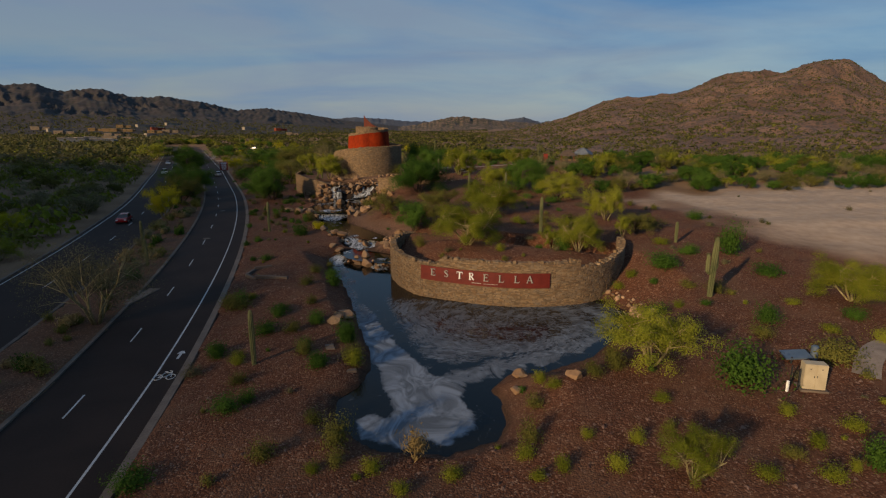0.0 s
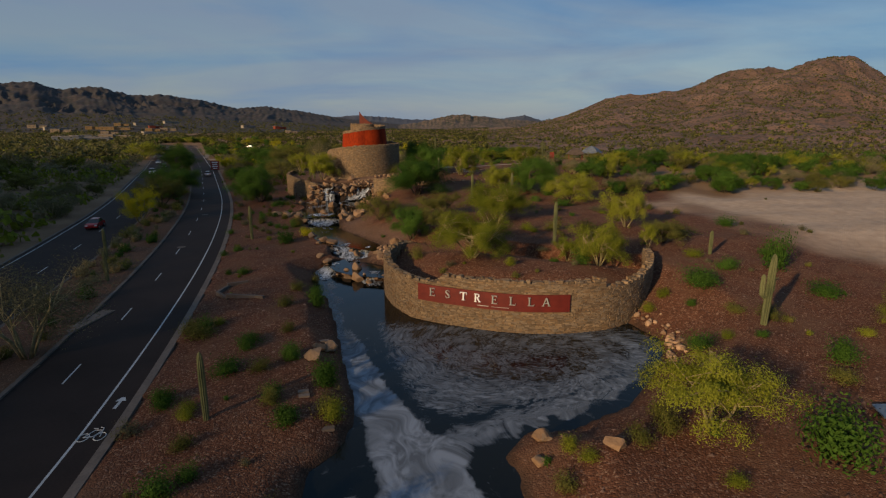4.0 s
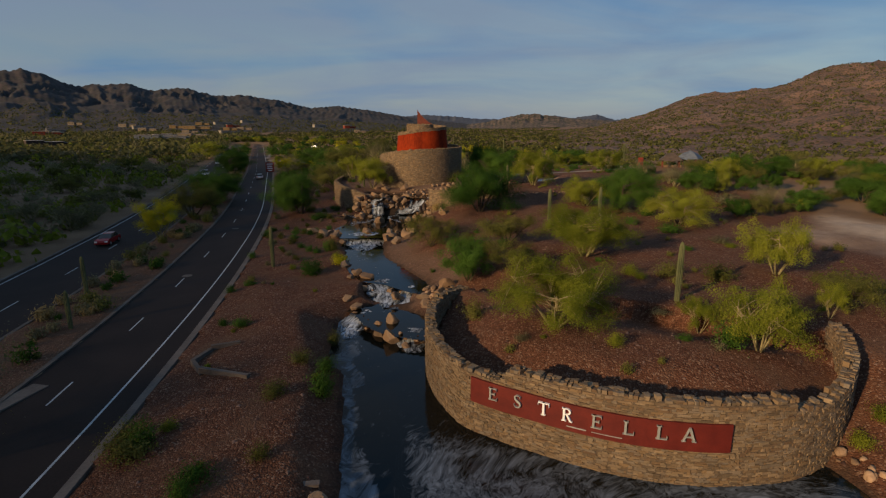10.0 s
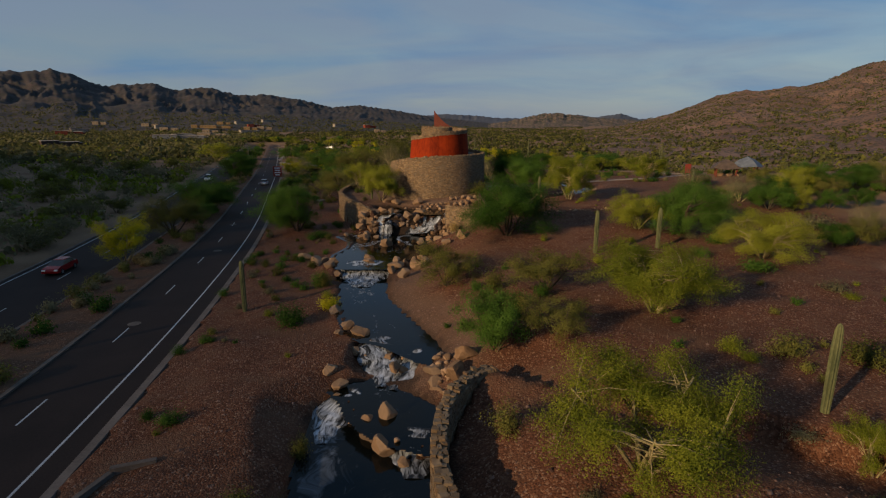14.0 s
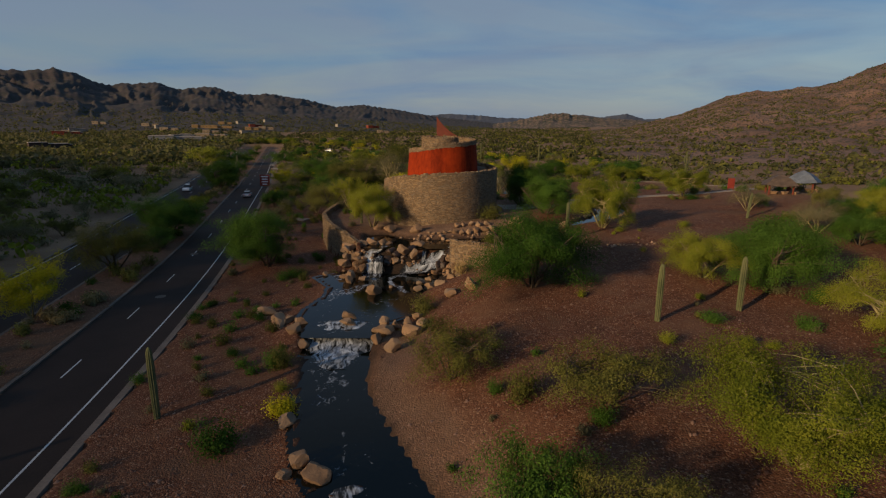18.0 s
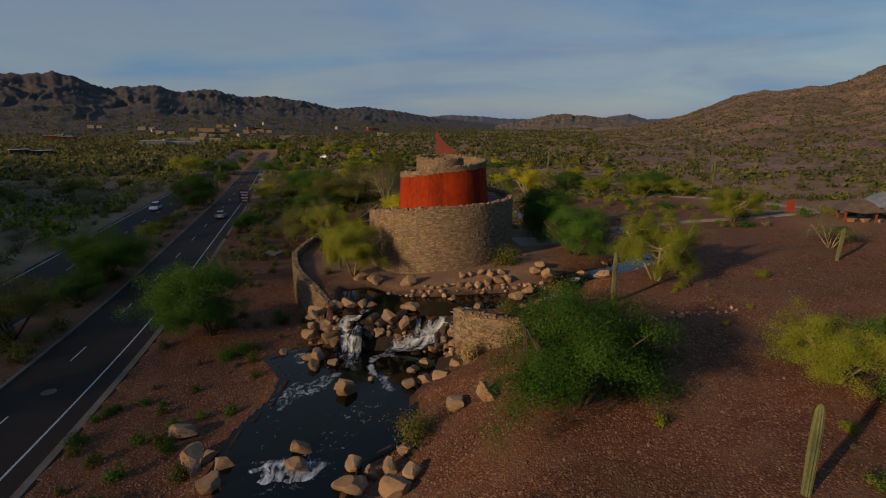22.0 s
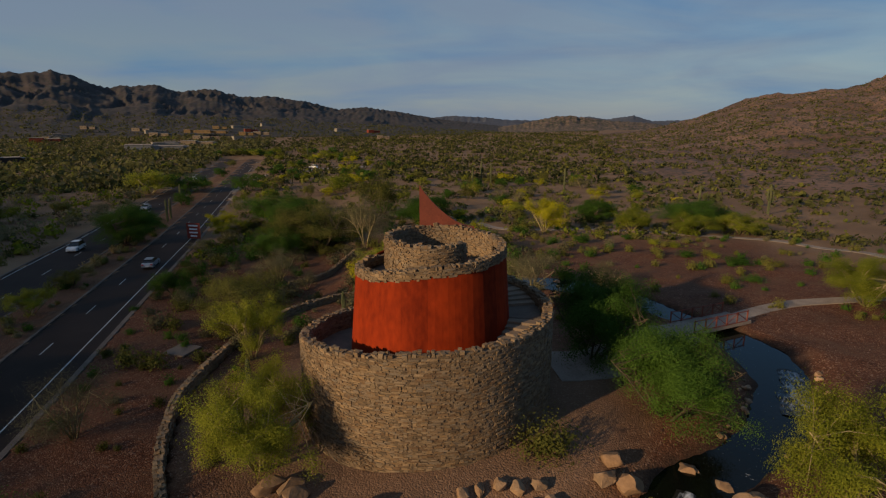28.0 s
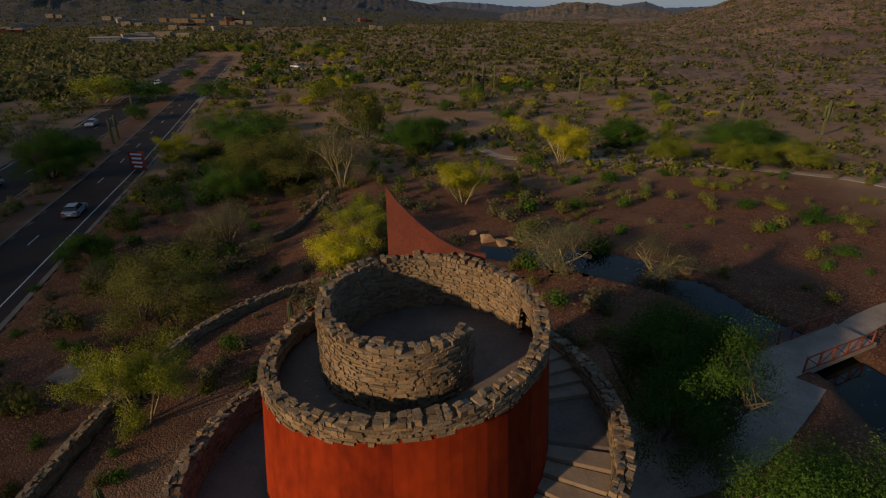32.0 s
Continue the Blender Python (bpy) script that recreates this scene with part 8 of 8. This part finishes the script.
def build_gravel():
    """Loose angular stones lying on the mulch."""
    r = np.random.RandomState(12)
    n = 46000
    x, y = r.uniform(-26, 34, n), 24 + 150 * r.rand(n) ** 1.1
    keep = x - road_x(y) > 6.4
    for poly, _ in WATERS:
        keep &= signed_distance(x, y, poly) > 0.4
    keep &= np.abs(signed_distance(x, y, WALL_LINE)) > 0.5
    keep &= np.hypot(x - TOWER[0], y - TOWER[1]) > 14
    x, y = x[keep], y[keep]
    z = sheet_heights(x, y)
    n = len(x)
    base = np.array([(1, 0, 0), (-0.5, 0.85, 0), (-0.5, -0.85, 0), (0.1, 0.1, 0.8)])
    a = r.uniform(0, 6.283, n)
    s = r.uniform(0.04, 0.095, n) * (1 + 1.0 * (r.rand(n) > 0.94))
    v = base[None] * s[:, None, None] * r.uniform(0.6, 1.3, (n, 4, 1))
    rx = v[..., 0] * np.cos(a)[:, None] - v[..., 1] * np.sin(a)[:, None]
    ry = v[..., 0] * np.sin(a)[:, None] + v[..., 1] * np.cos(a)[:, None]
    co = np.stack([x[:, None] + rx, y[:, None] + ry, z[:, None] + v[..., 2] - 0.01], -1).reshape(-1, 3)
    k = np.arange(n)[:, None] * 4
    tri = np.stack([k + np.array([[0, 1, 3]]), k + np.array([[1, 2, 3]]), k + np.array([[2, 0, 3]])], 1).reshape(-1, 3)
    me = bpy.data.meshes.new("gravel")
    me.vertices.add(len(co))
    me.vertices.foreach_set("co", co.ravel())
    me.loops.add(tri.size)
    me.loops.foreach_set("vertex_index", tri.ravel().astype(np.int32))
    me.polygons.add(len(tri))
    me.polygons.foreach_set("loop_start", np.arange(0, tri.size, 3, dtype=np.int32))
    me.update(calc_edges=True)
    me.materials.append(M_GRAVEL)
    tagged(new("gravel", me), "loose reddish and pale angular stones", "gravel", kind="stuff")


M_GRAVEL = material("gravel_stone", (0.085, 0.04, 0.027), (0.21, 0.125, 0.09), 1.2, 0.9, 0.2, per_island=0.9)
build_gravel()


def rubble_row(line, count, seed, size=(0.3, 0.8)):
    """A row of loose stones past counting, one mesh."""
    rs = random.Random(seed)
    rows = along(line, 0.2)
    s = Soup()
    shapes = []
    for me in BOULDER_SMALL:
        shapes.append(([tuple(v.co) for v in me.vertices], [tuple(p.vertices) for p in me.polygons]))
    for _ in range(count):
        x, y, h, r = rs.choice(rows)
        x, y = x + rs.gauss(0, 0.3), y + rs.gauss(0, 0.3)
        w, a = rs.uniform(*size), rs.uniform(0, 6.28)
        hz = w * rs.uniform(0.6, 0.9)
        z = ground_z(x, y) + hz * 0.2
        vs, fs = rs.choice(shapes)
        s.add([(x + w * (p[0] * math.cos(a) - p[1] * math.sin(a)), y + w * (p[0] * math.sin(a) + p[1] * math.cos(a)), z + hz * p[2]) for p in vs], fs)
    tagged(new("rubble", s.mesh("rubble", M_RUBBLE, True)), "row of loose tan stones", "stones", kind="stuff")


M_RUBBLE = material("rubble_rock", (0.14, 0.085, 0.05), (0.36, 0.23, 0.14), 1.2, 0.9, 0.6, fine=7, per_island=0.5)
BOULDER_SMALL = [boulder_mesh(300 + k, 2) for k in range(5)]


def rock_pile(a, b, z0, z1, count, size, seed, wet=False):
    """Boulders stacked on a face between two levels."""
    rs = random.Random(seed)
    for _ in range(count):
        u, v = rs.random(), rs.random()
        x, y = a[0] + (b[0] - a[0]) * u, a[1] + (b[1] - a[1]) * u
        put_boulder(x + rs.gauss(0, 0.25), y - 1.1 * (1 - v) + rs.gauss(0, 0.25), rs.uniform(*size), z=z0 + (z1 - z0) * v - 0.2, label="dark wet boulder under the waterfall" if wet else "tan boulder stacked beside the waterfall", wet=wet)


rock_pile((-16.0, 126.2), (-13.6, 125.6), 2.4, 4.9, 10, (0.9, 1.8), 21)
rs_face = random.Random(22)
for _ in range(46):
    bx, by = rs_face.uniform(-14.0, -3.6), rs_face.uniform(123.5, 126.2)
    if min(abs(bx + 12.8), abs(bx + 11.7)) > 0.45 and abs(bx + 2.9 - (by - 127.2) * 1.85) > 2.0:
        put_boulder(bx, by, rs_face.uniform(0.8, 1.6), label="dark wet boulder under the waterfall", wet=True)
put_boulder(-11.7, 124.2, 1.7, 1.3, 2.6, z=2.6, label="tall dark wet rock splitting the waterfall", wet=True)
put_boulder(-4.6, 124.6, 1.7, 1.4, 1.3, z=2.9, label="dark wet boulder under the waterfall", wet=True)
put_boulder(-3.2, 125.2, 1.5, 1.4, 1.2, z=4.3, label="dark wet boulder under the waterfall", wet=True)
rock_pile((-3.6, 123.6), (-2.4, 121.6), 2.3, 5.2, 14, (0.8, 1.6), 23)
rock_pile((-3.6, 120.4), (-1.0, 118.6), 2.6, 3.6, 12, (0.7, 1.5), 24)
rubble_row([(7.5, 119.8), (10.7, 120.9), (14, 121.9), (19.9, 124)], 60, 1, (0.2, 0.5))
rubble_row([(-16, 126.2), (-14, 125.4), (-11, 125.0), (-7, 124.4), (-4, 123.6), (-2.8, 121.6)], 46, 2)
rubble_row([(-4.2, 83.5), (-3.6, 80.5), (-3.3, 78.0), (-1.5, 77.5)], 26, 3)
rubble_row([(-10.4, 86.6), (-8.3, 85.4), (-5.6, 82.9)], 16, 4)
rubble_row([(-14.8, 105.3), (-10.6, 105.3)], 18, 5)
rubble_row([(17.2, 57.6), (18.6, 54.0), (18.2, 51.0), (15.5, 47.2)], 50, 6)
rubble_row([(-9.2, 131.6), (-5.5, 131.0), (-1, 132.0), (3.6, 132.6), (7, 133.8)], 46, 7)
rubble_row([(-10.6, 79.4), (-9.2, 76.4), (-7.8, 74.8), (-4.4, 73.2)], 22, 8)
rubble_row([(16.5, 137.4), (19.4, 139.6), (22.6, 143.8), (25.2, 148.4)], 24, 9, (0.3, 0.75))
rubble_row([(14, 139.6), (16.4, 142), (18.6, 145.6), (20.2, 149)], 18, 10, (0.3, 0.75))
